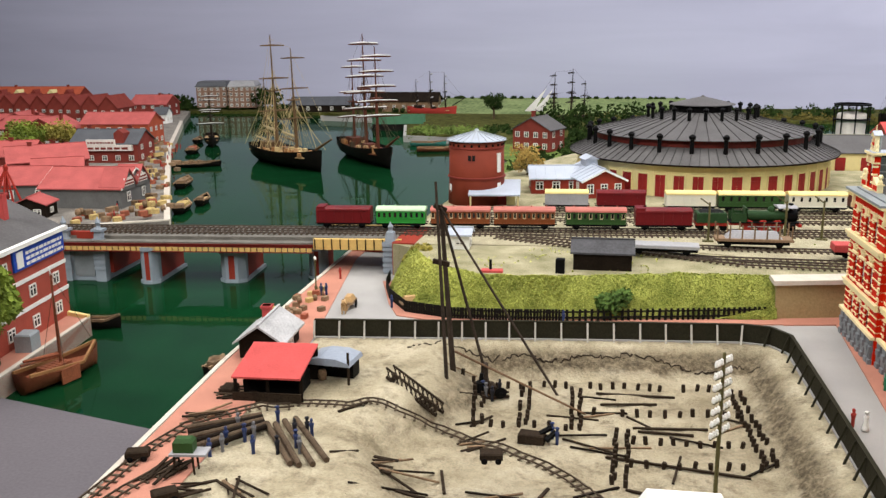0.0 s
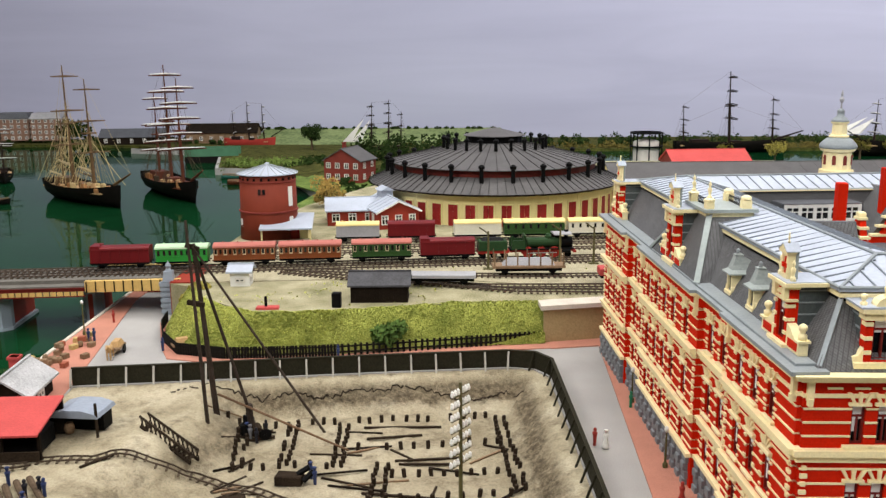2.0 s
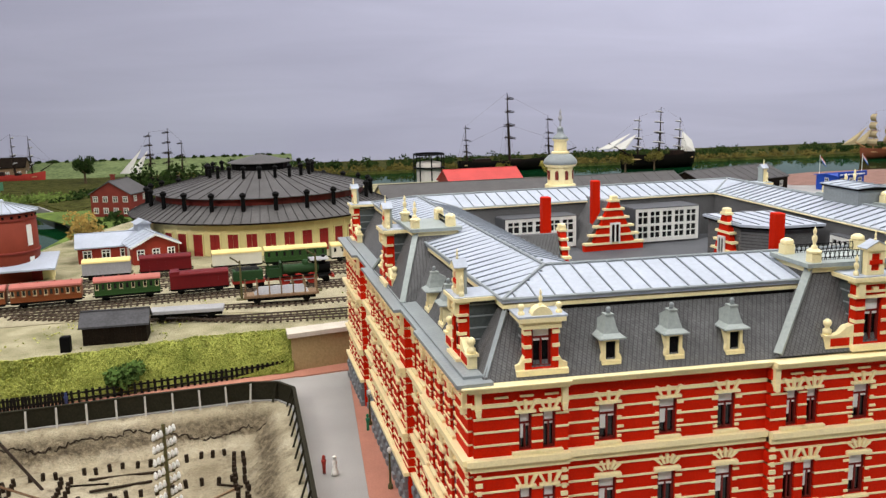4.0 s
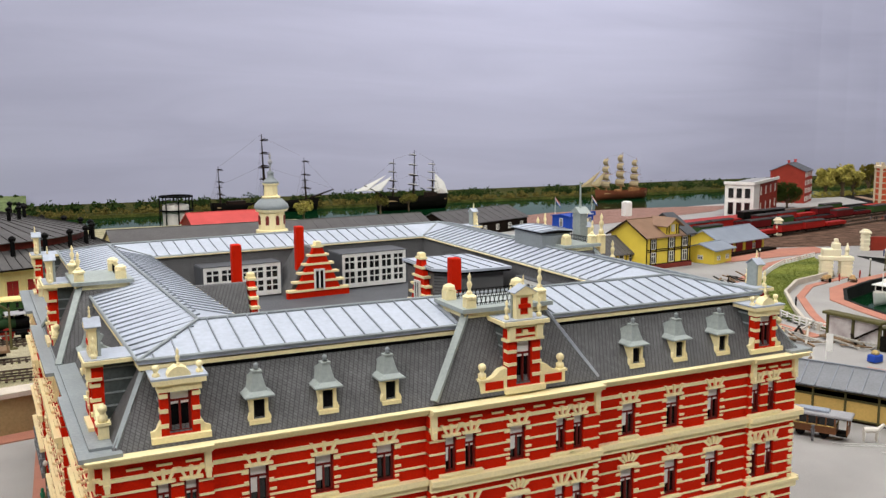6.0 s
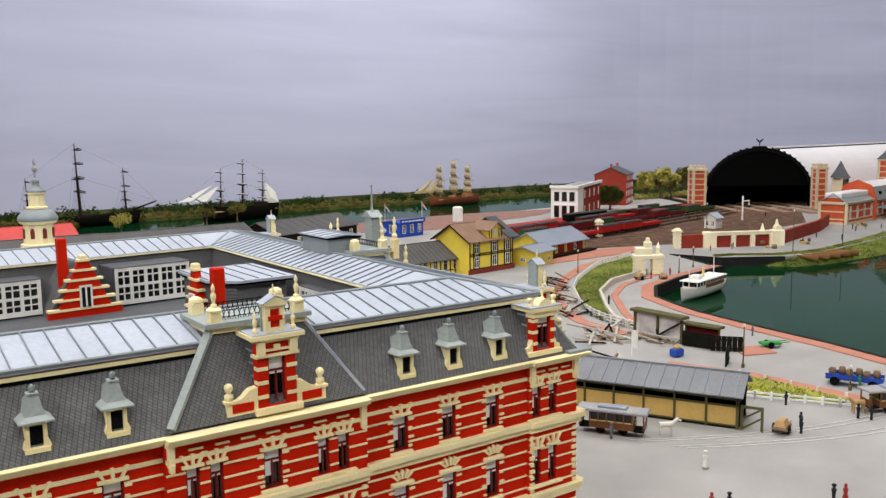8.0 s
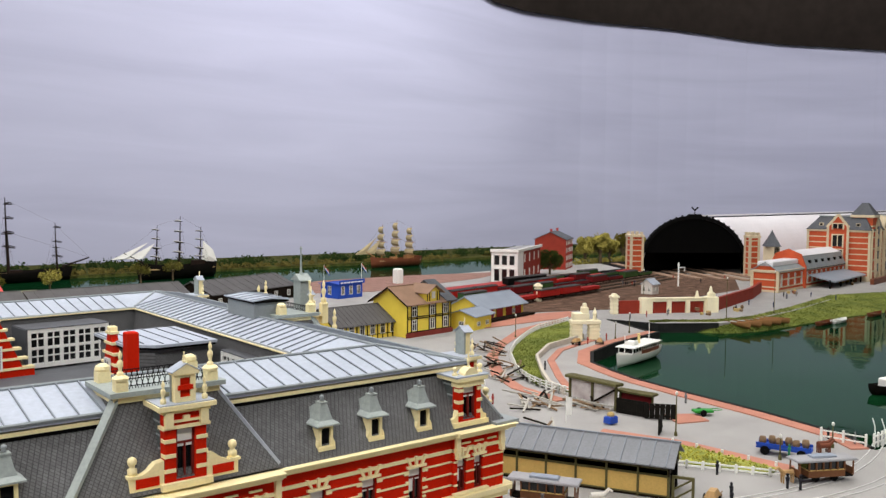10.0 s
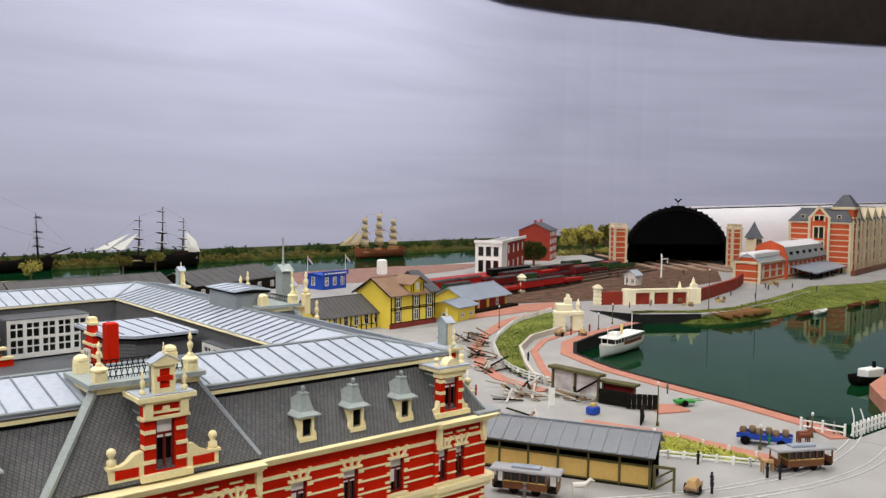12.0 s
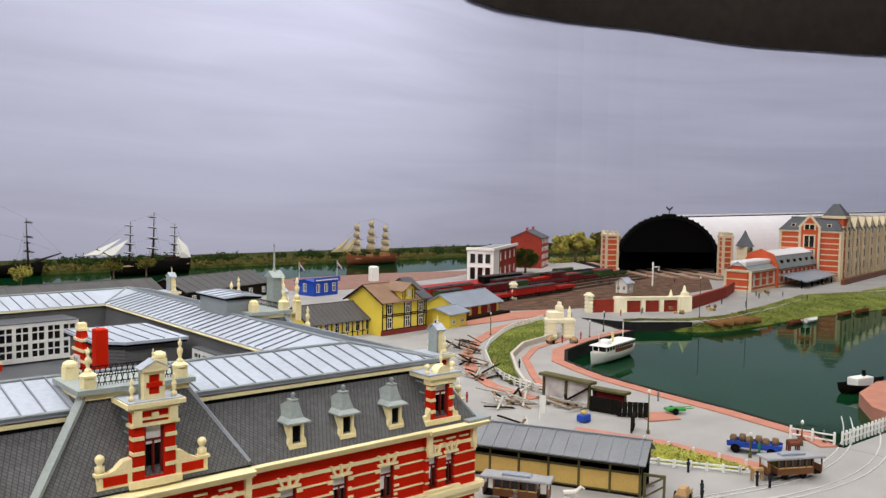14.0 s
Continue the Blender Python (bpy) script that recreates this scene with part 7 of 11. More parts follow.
SPARRED = paint("red_brown_spar", (0.1, 0.03, 0.016), 0.6, 0.3, 300, 12)
SPARBROWN = paint("weathered_brown_spar", (0.12, 0.07, 0.032), 0.6, 0.3, 300, 12)
ship("brig", -9.55, 24.95, -39, 3.9, 1.15, 0.55, HULLBLACK, [(0.15, 3.6, 3, 1.15), (-0.17, 4.0, 3, 1.2), (-0.33, 2.7, 0, 0.9)], "two-masted brig with tan spars and black hull at anchor", SPARBROWN, ROPETAN, None, True, DECK, gaff=SAILTAN, dense=40)
ship("barque", -7.38, 26.25, -53, 4.1, 1.1, 0.55, HULLBLACK, [(0.26, 3.6, 5, 1.55), (0.0, 4.0, 5, 1.55), (-0.28, 3.2, 3, 1.15)], "three-masted barque with furled white sails and red-brown rigging", SPARRED, ROPE, SAILWHITE, True, SPARRED, dense=26)
ship("small_brig", -14.6, 29.8, -62, 2.0, 0.6, 0.35, HULLBLACK, [(0.2, 2.0, 3, 1.0), (-0.2, 1.8, 3, 0.9)], "small dark brig lying in the channel", SPARDARK, ROPE, SAILWHITE)
ship("steam_barque", -8.9, 42.0, 3, 2.4, 0.6, 0.5, paint("red_ship_hull", (0.35, 0.04, 0.03), 0.5, 0.15, 500, 30), [(0.3, 2.2, 4, 0.9), (0.0, 2.3, 4, 0.9), (-0.3, 1.9, 3, 0.8)], "red-hulled three-masted ship at a far berth", SPARDARK, ROPE, SAILWHITE, True)
ship("moored_ship", -2.0, 38.3, 160, 2.4, 0.6, 0.4, HULLBLACK, [(0.25, 2.35, 4, 1.0), (-0.1, 2.5, 4, 1.0), (-0.35, 2.0, 3, 0.8)], "dark three-masted ship behind the trees with white sail", SPARDARK, ROPE, SPARDARK, True, DECK, SAILWHITE)
ship("moored_ship", 13.5, 39.4, 6, 5.0, 0.9, 0.5, HULLBLACK, [(-0.42, 2.2, 3, 1.3), (0.0, 3.6, 4, 1.5), (0.4, 2.5, 3, 1.2)], "dark bare-masted ship moored across the water", SPARDARK, ROPE, SPARDARK)
trs = ship("training_ship", 20.05, 37.6, 184, 3.6, 0.8, 0.65, HULLBLACK, [(0.28, 2.4, 4, 1.1), (-0.02, 2.8, 4, 1.1), (-0.3, 2.3, 4, 1.0)], "black-hulled ship with white jibs set", SPARDARK, ROPE, SAILWHITE, True, DECK, SAILWHITE)
part("spanker", Geo().add([(-1.2, 0.0, 0.75), (-1.95, 0.03, 0.7), (-1.75, 0.03, 1.25), (-1.25, 0.0, 1.7), (-1.5, 0.08, 1.0)], [(0, 1, 4), (1, 2, 4), (2, 3, 4), (3, 0, 4)]), SAILWHITE, trs, "white spanker sail")
tr_ = ship("brown_ship", 32.2, 37.7, 182, 3.2, 0.8, 0.5, HULLBROWN, [(0.3, 2.3, 1, 1.0), (0.0, 2.5, 1, 1.0), (-0.3, 2.2, 1, 0.9)], "brown three-masted ship under full tan sail", SPAR, ROPE, None, True, DECK, SAILTAN)
for f, h in ((0.28, 2.3), (-0.02, 2.5), (-0.32, 2.2)):
    for q in range(4):
        z0, z1 = h * (0.28 + 0.17 * q), h * (0.28 + 0.17 * (q + 1)) - 0.03
        w0 = 0.62 - 0.1 * q
        g = Geo()
        for i in range(5):
            for j in range(4):
                u, v = i / 4, j / 3
                g.v.append((f * 3.2 + 0.12 * math.sin(math.pi * v) + 0.05, (u - 0.5) * w0 * 1.2, z0 + (z1 - z0) * v))
        for i in range(4):
            for j in range(3):
                g.f.append((i * 4 + j, i * 4 + j + 1, i * 4 + j + 5, i * 4 + j + 4))
        ob = part("square_sail", g, SAILTAN, tr_)
        ob.matrix_basis = Matrix.Rotation(0.0, 4, "Z")


def barge(name, x, y, rz, ln, hull, label, load=None, cabin=True):
    t = thing(name, x, y, WZ, rz, label, "boat", "small boats")
    b = ln * 0.34
    part("hull", hull_geo(ln, b, 0.16, 0.3), hull, t, smooth=True)
    part("deck", Geo().prism([(-ln * 0.46, -b * 0.34), (ln * 0.2, -b * 0.42), (ln * 0.46, 0), (ln * 0.2, b * 0.42), (-ln * 0.46, b * 0.34)], 0.09, 0.11), DECK, t)
    part("gunwale", Geo().beam((-ln * 0.48, -b * 0.36, 0.15), (ln * 0.15, -b * 0.46, 0.13), 0.03, 0.03).beam((-ln * 0.48, b * 0.36, 0.15), (ln * 0.15, b * 0.46, 0.13), 0.03, 0.03).beam((ln * 0.15, -b * 0.46, 0.13), (ln * 0.5, 0, 0.19), 0.03, 0.03).beam((ln * 0.15, b * 0.46, 0.13), (ln * 0.5, 0, 0.19), 0.03, 0.03), WOOD, t)
    if cabin:
        part("cabin", Geo().cbox(-ln * 0.4, -b * 0.22, 0.11, -ln * 0.2, b * 0.22, 0.22, 0.015), WOOD, t)
    if load:
        for k in range(5):
            part("load", load, None, t).matrix_basis = at(-ln * 0.1 + ln * 0.07 * k, (k % 2 - 0.5) * b * 0.3, 0.11, k * 25)
    return t


barge("barge", -9.2, 17.6, 108, 1.15, HULLBLACK, "dark barge loaded with yellow bales", CRATE[0])
barge("barge", -9.15, 18.5, 104, 0.9, HULLBLACK, "small dark barge beside the quay")
barge("barge", -10.95, 20.9, 108, 1.3, HULLBLACK, "dark barge moored at the quay", CRATE[2])
barge("barge", -14.3, 27.7, 112, 1.4, HULLBLACK, "dark barge moored at the quay", CRATE[1])
barge("barge", -12.5, 24.3, 20, 1.7, HULLBLACK, "long dark barge lying off the quay", CRATE[2])
barge("barge", -15.6, 30.6, 110, 1.1, HULLBLACK, "dark barge moored at the quay")
barge("rowing_boat", -6.4, 30.6, 10, 1.3, paint("teal_boat_paint", (0.05, 0.2, 0.17), 0.5, 0.15, 500, 40), "teal rowing boat on the harbour shore", None, False)
barge("rowing_boat", -5.7, 29.0, 14, 1.4, HULLBROWN, "brown rowing boat on the harbour shore", None, False)
barge("rowing_boat", -6.05, 9.5, 15, 0.55, HULLBLACK, "small dark punt off the brick warehouse", None, False)
barge("rowing_boat", -3.68, 8.2, 80, 0.36, HULLBLACK, "small dark boat tied to the quay", CRATE[2], False)

# ---- dock and buildings behind the harbour ----
setting("dock_land", Geo().prism([(-13, 40), (-9.2, 38.8), (-7.4, 31.8), (-5.3, 31.4), (-3.6, 28.5), (-2, 41), (-14, 41)], -0.6, 0.04), FARGRASS, "grassy dock land behind the moored ships", "ground")
GREENMOUND = paint("soft_green_flock", (0.06, 0.1, 0.02), 0.95, 0.3, 600, 20, 0.4, tone2=(0.17, 0.24, 0.05))
bush_row("dock_grass", [(random.uniform(-7.3, -4.6), random.uniform(31.6, 33.4), 0.02, 0.26) for _ in range(60)], GREENMOUND, "soft green hummock by the dock", 0.05, 46)
house("dock_shed", -10.9, 44.6, -0.12, 4, 3.6, 1.2, 0.55, 0.4, WOOD, WOODDARK, "long brown dock shed with a dark roof", 1, 7, 2, "x", 0.2, category="shed")
house("dock_shed", -15.3, 43.9, -0.12, 6, 3.2, 1.2, 0.4, 0.35, WOODDARK, SLATE, "dark timber dock shed by the harbour", 1, 5, 2, "x", 0.2, category="shed")
PALEFIELD = paint("pale_green_field", (0.1, 0.15, 0.05), 0.95, 0.25, 60, 6, 0.2, tone2=(0.25, 0.31, 0.13))
setting("far_field", Geo().slab([(-9.2, 43.0, -0.1), (3.5, 42.3, -0.1), (3.5, 46.8, 0.42), (-9.2, 46.8, 0.42)], 0.1), PALEFIELD, "pale green field rising behind the harbour", "field")
fd = thing("floating_dock", -9.0, 36.2, WZ, 8, "green-sided floating dock behind the barque", "dock")
DOCKGREEN = paint("faded_green_dock", (0.06, 0.16, 0.09), 0.6, 0.15, 400, 30)
part("hull", Geo().box(-1.1, -0.5, 0, 1.1, 0.5, 0.28), HULLBLACK, fd)
part("side_wall", Geo().box(-1.1, -0.5, 0.28, 1.1, -0.42, 0.62), DOCKGREEN, fd)
part("side_wall", Geo().box(-1.1, 0.42, 0.28, 1.1, 0.5, 0.62), DOCKGREEN, fd)
house("signal_house", -2.0, 27.6, 0.05, -20, 1.3, 1.1, 0.7, 0.36, BRICK_DULL, RHROOF, "red brick station house with a dark roof", 2, 4, 2, "y", 0.18, ((-0.3, 0.2, 0.15),))
tree(-5.2, 38.4, 0, 1.2, 0.45, LEAFDARK, "tall dark green tree behind the dock", 900)
bush_row("belt_of_trees", [(-2.4 + 0.3 * k + random.uniform(-0.2, 0.2), 34.5 + random.uniform(-0.8, 0.8), 0.4 + 0.25 * math.sin(k * 1.7), 0.5) for k in range(20)] + [(random.uniform(-2.3, 1.2), random.uniform(28.5, 31.5), 0.2, 0.3) for _ in range(14)], LEAFDARK, "belt of dark green trees behind the yard", 0.08, 110)
tree(-1.35, 19.3, TZ - 0.3, 1.0, 0.4, paint("autumn_leaves", (0.3, 0.16, 0.03), 0.9, 0.4, 700, 30, 0.3, tone2=(0.42, 0.3, 0.08)), "autumn-leaved tree behind the water tower", 500)
setting("meadow", Geo().prism([(-3.2, 19.4), (-1.5, 19.4), (-0.6, 21.5), (-0.5, 29.2), (-5.2, 29), (-4.9, 28.6), (-2.6, 25), (-3.0, 20)], 0.0, 0.03), GREENMOUND, "green meadow behind the water tower", "grass")

# sheds beside the water tower
ls = thing("loading_shed", -1.5, 15.45, TZ, 7, "open loading shed with a pale zinc roof", "shed")
part("wall", Geo().box(-0.38, 0.0, 0, 0.38, 0.4, 0.28), PALEYELLOW, ls)
part("door", Geo().box(-0.02, -0.012, 0, 0.22, 0.0, 0.22), DOORRED, ls)
part("roof", Geo().slab([(-0.48, -0.42, 0.27), (0.48, -0.42, 0.27), (0.48, 0.45, 0.42), (-0.48, 0.45, 0.42)], 0.03), ZINC, ls)
for x in (-0.44, 0.44):
    part("post", Geo().box(x - 0.015, -0.38, 0, x + 0.015, -0.35, 0.26), PALEYELLOW, ls)
house("workshop", -0.55, 17.3, TZ, 10, 1.0, 0.9, 0.32, 0.18, BRICKPIER, ZINC, "low brick workshop with a pale zinc roof", 1, 3, 1, "x", 0.17, seams=5, category="workshop")
wk = house("workshop", 0.25, 17.1, TZ, 22, 0.85, 1.3, 0.36, 0.2, BRICKPIER, ZINC, "brick workshop with zinc roof and rooflight", 1, 3, 2, "y", 0.19, seams=6, category="workshop", trim=WHITE)
part("rooflight", Geo().box(-0.12, 0.1, 0.5, 0.12, 0.45, 0.66).side_prism([(-0.16, 0.66), (0.16, 0.66), (0, 0.74)], 0.06, 0.49), ZINC, wk)
yb = house("store_building", 7.6, 21.8, TZ, 3, 4.5, 1.6, 0.42, 0.3, PALEYELLOW, RHROOF, "long pale yellow store with red doors and a dark roof", 1, 0, 0, "x", 0.22, category="store")
for k in range(8):
    part("door", Geo().box(-2.06 + k * 0.56, -0.82, 0.0, -1.84 + k * 0.56, -0.79, 0.3), DOORRED, yb)
house("red_roofed_shed", 9.2, 27.0, 0, 5, 2.4, 1.5, 0.7, 0.36, BRICK_DULL, ROOFRED, "red-roofed brick shed by the water", 1, 4, 2, "x", 0.2, category="shed")
gm = thing("gasometer", 8.66, 33.6, 0, 0, "iron gasometer with lattice frame and white bell", "gasometer")
part("bell", Geo().lathe(0, 0, [(0.5, -0.2), (0.5, 0.72), (0.46, 0.78), (0.1, 0.86)], 24), SIGNWHITE, gm)
for k in range(8):
    a = 6.283 * k / 8
    part("column", Geo().rod((0.6 * math.cos(a), 0.6 * math.sin(a), -0.2), (0.6 * math.cos(a), 0.6 * math.sin(a), 1.12), 0.025), DARK, gm)
for z in (0.55, 1.07):
    part("hoop", Geo().lathe(0, 0, [(0.62, z), (0.63, z + 0.01), (0.63, z + 0.05), (0.58, z + 0.06), (0.58, z)], 24), DARK, gm)

bush_row("harbour_bushes", [(random.uniform(-2.2, 0.6), random.uniform(22.5, 29), 0.1, random.uniform(0.12, 0.28)) for _ in range(40)] + [(random.uniform(-5.0, -2.6), random.uniform(31.6, 35), 0.05, random.uniform(0.1, 0.2)) for _ in range(40)], LEAFDARK, "dark green bushes on the harbour meadow", 0.07, 30)
for x, y, h_, m_ in ((-17.75, 23.6, 1.2, LEAFBRIGHT), (-17.0, 24.2, 1.15, LEAFYEL)):
    tree(x, y, 0, h_, 0.55, m_, "bright green tree between the harbour houses", 900)
# ---- far shore growth ----
sp = []
for k in range(620):
    x = -58 + 128 * random.random()
    f = edge_of([(-60, 42.6), (-20, 44.0), (0, 41.5), (40, 40.5), (55, 39.5), (72, 36)], x)
    if -9.5 < x < 3.5:
        sp.append((x, 46.6, 0.4, random.uniform(0.06, 0.13)))
        continue
    sp.append((x, f + random.uniform(0.2, 2.2), -0.05 + random.uniform(0, 0.14) * (1 if x > 2 else 0.35), random.uniform(0.2, 0.38) * (1 if x > 2 else 0.5)))
bush_row("far_bushes", sp, LEAFDARK, "dark bushes along the far shore", 0.07, 70)
REED = paint("olive_reeds", (0.06, 0.055, 0.014), 0.9, 0.35, 700, 30, 0.3, tone2=(0.16, 0.13, 0.035))
sp = []
for k in range(260):
    x = -2 + 66 * random.random()
    f = edge_of([(-20, 43.6), (0, 40.6), (40, 39.6), (55, 38.6), (72, 35)], x)
    sp.append((x, f + random.uniform(0.0, 0.7), -0.1, random.uniform(0.15, 0.32)))
bush_row("far_reeds", sp, REED, "olive reeds along the far shore", 0.06, 70)
for x, y in ((17.6, 35.4), (11.6, 33.2), (13.6, 33.6), (19.2, 36.0)):
    tree(x, y, -0.15, 0.9, 0.4, LEAFYEL, "small yellow-green tree on the near shore", 320)

# ---- the square, the platform shed and the lake ----
PINK = PINKPAVE
BLACKWALL = paint("black_quay_wall", (0.02, 0.021, 0.02), 0.6, 0.3, 300, 20)
LAKE_EDGE = [(17.3, 5.35), (17.68, 5.96), (17.98, 7.48), (18.18, 9.17), (18.41, 10.55), (18.65, 11.26), (19.0, 12.14), (19.95, 12.98), (21.39, 13.49), (23.7, 13.96)]


def band_along(pts, a, b, z, h):
    """A slab between two offsets to the left of a line."""
    g = Geo()
    off = []
    for i, (x, y) in enumerate(pts):
        p, q = pts[max(0, i - 1)], pts[min(len(pts) - 1, i + 1)]
        d = Vector((q[0] - p[0], q[1] - p[1], 0)).normalized()
        off.append((-d.y, d.x))
    for i in range(len(pts) - 1):
        c = [(pts[i][0] + off[i][0] * a, pts[i][1] + off[i][1] * a, z + h), (pts[i + 1][0] + off[i + 1][0] * a, pts[i + 1][1] + off[i + 1][1] * a, z + h),
             (pts[i + 1][0] + off[i + 1][0] * b, pts[i + 1][1] + off[i + 1][1] * b, z + h), (pts[i][0] + off[i][0] * b, pts[i][1] + off[i][1] * b, z + h)]
        g.slab(c, h)
    return g


setting("pavement_lake", band_along(LAKE_EDGE, 0.05, 0.34, 0.0, 0.02), PINK, "pink promenade along the lake", "pavement")
setting("kerb_lake", band_along(LAKE_EDGE, -0.02, 0.06, -0.3, 0.33), BLACKWALL, "dark stone edge of the lake", "kerb")
setting("kerb_station_quay", Geo().sweep([(23.55, 14.08, -0.3), (24.48, 16.4, -0.3), (24.98, 14.98, -0.3), (26.5, 14.02, -0.3)], 0.06, 0.32), BLACKWALL, "black quay wall below the station road", "kerb")
setting("pavement_square", Geo().prism([(15.3, 5.5), (15.6, 5.6), (15.45, 7.2), (15.0, 8.4), (14.8, 8.3), (15.2, 7.1)], 0.0, 0.016), PINK, "pink path beside the flower strip", "pavement")
setting("pavement_island", Geo().prism([(16.2, 7.9), (16.75, 7.7), (16.95, 8.1), (16.5, 8.4)], 0.0, 0.02), PINK, "small pink traffic island", "pavement")
setting("pavement_curve", band_along([(23.3, 17.1), (21.0, 16.35), (18.9, 14.95), (17.7, 13.9), (16.5, 12.4), (16.0, 11.3), (15.9, 10.1)], -0.16, 0.1, 0.0, 0.018), PINK, "pink pavement following the white fence", "pavement")
setting("pavement_inner", band_along([(21.4, 14.3), (19.55, 13.75), (18.4, 12.95), (17.25, 11.6), (16.5, 10.6)], 0.02, 0.18, 0.0, 0.018), PINK, "pink pavement inside the lawn wall", "pavement")
setting("path_station", Geo().prism([(20.4, 17.2), (24.6, 17.4), (24.9, 18.3), (21, 18.9)], 0.0, 0.018), PINK, "pink paved forecourt beside the goods shed", "pavement")

LAWN_TUFT = paint("mown_green_flock", (0.09, 0.13, 0.02), 0.95, 0.35, 300, 12, 0.3, tone2=(0.27, 0.3, 0.065))
setting("quay_ground", Geo().prism([(20.5, 27.3), (23, 26.4), (30, 28.3), (33, 30), (28, 31), (23.5, 31), (20.5, 30)], 0.0, 0.012), paint("worn_brick_quay", (0.26, 0.15, 0.12), 0.9, 0.3, 600, 30, 0.4), "worn brownish brick quay by the river", "ground")
setting("yard_ground", Geo().prism([(22.6, 19.2), (27, 17.7), (35.4, 19.0), (40.6, 22.6), (38.6, 25.6), (36, 28.0), (23, 25.4)], 0.0, 0.008), paint("cinder_yard", (0.045, 0.028, 0.02), 0.95, 0.4, 700, 30, 0.6, tone2=(0.22, 0.135, 0.095)), "brown cinder ground of the station yard", "ground")
# lawn between white fence and wall
OUT = [(23.12, 16.72), (21.03, 15.99), (19.11, 14.66), (17.99, 13.66), (16.83, 12.22), (16.36, 11.26), (16.25, 10.08)]
INN = [(21.3, 14.5), (20.4, 14.2), (19.48, 13.94), (18.24, 13.08), (17.05, 11.72), (16.5, 11.0), (16.28, 10.4)]
g = Geo()
for i in range(61):
    for j in range(7):
        (x0, y0), (x1, y1) = along(OUT, i / 60), along(INN, i / 60)
        f = j / 6
        g.v.append((x0 + (x1 - x0) * f, y0 + (y1 - y0) * f, 0.02 + 0.05 * math.sin(math.pi * (0.15 + 0.7 * f)) + 0.02 * noise.noise(Vector((i, j, 3)))))
for i in range(60):
    for j in range(6):
        a_ = i * 7 + j
        g.f.append((a_, a_ + 7, a_ + 8, a_ + 1))
setting("lawn", g, LAWN_TUFT, "sloping lawn inside the curved white fence", "grass", True)
sp = []
for _ in range(11000):
    t_, f = random.random(), random.random()
    (x0, y0), (x1, y1) = along(OUT, t_), along(INN, t_)
    sp.append((x0 + (x1 - x0) * f, y0 + (y1 - y0) * f, 0.02 + 0.05 * math.sin(math.pi * (0.15 + 0.7 * f))))
tufts("lawn_grass", sp, 0.015, LAWN_TUFT, "green grass flock on the lawn", "grass")
tagged(part("lawn_wall", band_along(INN, -0.03, 0.03, 0.0, 0.13), KERBSTONE), "pale curved garden wall below the lawn", "wall", kind="structure")

FENCEPOST = mesh_of("post", Geo().cbox(-0.014, -0.014, 0, 0.014, 0.014, 0.17, 0.005), WHITE)


def white_fence(pts, label, step=0.24, h=1.0, rails=(0.06, 0.13)):
    t = thing("white_fence", 0, 0, 0, 0, label, "fence", "white fences")
    for (x0, y0), (x1, y1) in zip(pts, pts[1:]):
        ln = math.hypot(x1 - x0, y1 - y0)
        k = max(1, round(ln / step))
        for i in range(k + 1):
            part("post", FENCEPOST, None, t).matrix_basis = at(x0 + (x1 - x0) * i / k, y0 + (y1 - y0) * i / k, 0) @ Matrix.Diagonal((1, 1, h, 1))
        for z in rails:
            part("rail", Geo().beam((x0, y0, z * h), (x1, y1, z * h), 0.014, 0.02), WHITE, t)
    return t


OUTF = [along(OUT, k / 14) for k in range(15)]
white_fence(OUTF, "curved white rail fence above the lawn", 0.2, 1.0, (0.05, 0.1, 0.15))
white_fence([(13.75, 7.3), (14.4, 6.45), (14.96, 5.58), (15.15, 5.35)], "low white fence along the flower strip", 0.22, 0.7)
white_fence([(15.25, 7.3), (15.4, 5.75)], "row of low white posts by the path", 0.35, 0.45, ())
white_fence([(17.15, 6.05), (17.28, 5.45)], "white gate rail at the lake corner", 0.3, 1.2)
white_fence([(17.36, 5.37), (18.8, 5.36), (21, 5.3)], "white railing of the lake bridge", 0.12, 1.3)
setting("flower_strip", Geo().prism([(15.2, 7.2), (14.5, 6.55), (15.02, 5.62), (15.3, 5.66)], 0.0, 0.03), GRASS, "yellow-green flower strip behind the fence", "grass")
FLOWER = paint("yellow_flower_flock", (0.4, 0.38, 0.06), 0.9, 0.35, 900, 40, 0.3)
sp = []
while len(sp) < 500:
    x, y = random.uniform(14.5, 15.3), random.uniform(5.62, 7.2)
    if 0 < (x - 14.55) + 0.55 * (y - 6.5) + 0.0 and x < 15.28:
        sp.append((x, y, 0.03))
tufts("flower_flock", sp, 0.026, FLOWER, "yellow flowers in the strip", "flowers")
setting("bridge_deck_right", Geo().prism([(17.3, 5.3), (17.36, 1.0), (23, 1.0), (23, 5.25)], -0.3, 0.004), STREET, "grey road of the lake bridge", "road")
# tram rails set in the square
RAILPALE = paint("worn_tram_rail", (0.62, 0.62, 0.6), 0.4, 0.1, 600, 40, 0.05, 0.3)
for off in (0.0, 0.13, 0.5, 0.63):
    pts = []
    for k in range(15):
        u = k / 14
        pts.append((11.9 + off * 0.5 + 7.2 * u, 6.35 - off * 0.9 - 2.0 * math.sin(u * 2.2) * (1 - 0.35 * u) + 0.9 * u * u))
    g = Geo()
    for (x0, y0), (x1, y1) in zip(pts, pts[1:]):
        g.beam((x0, y0, 0.004), (x1, y1, 0.004), 0.018, 0.01)
    tagged(part("tram_rail", g, RAILPALE), "worn pale tram rail set in the grey square", "tram rail", "tram rails", "structure")

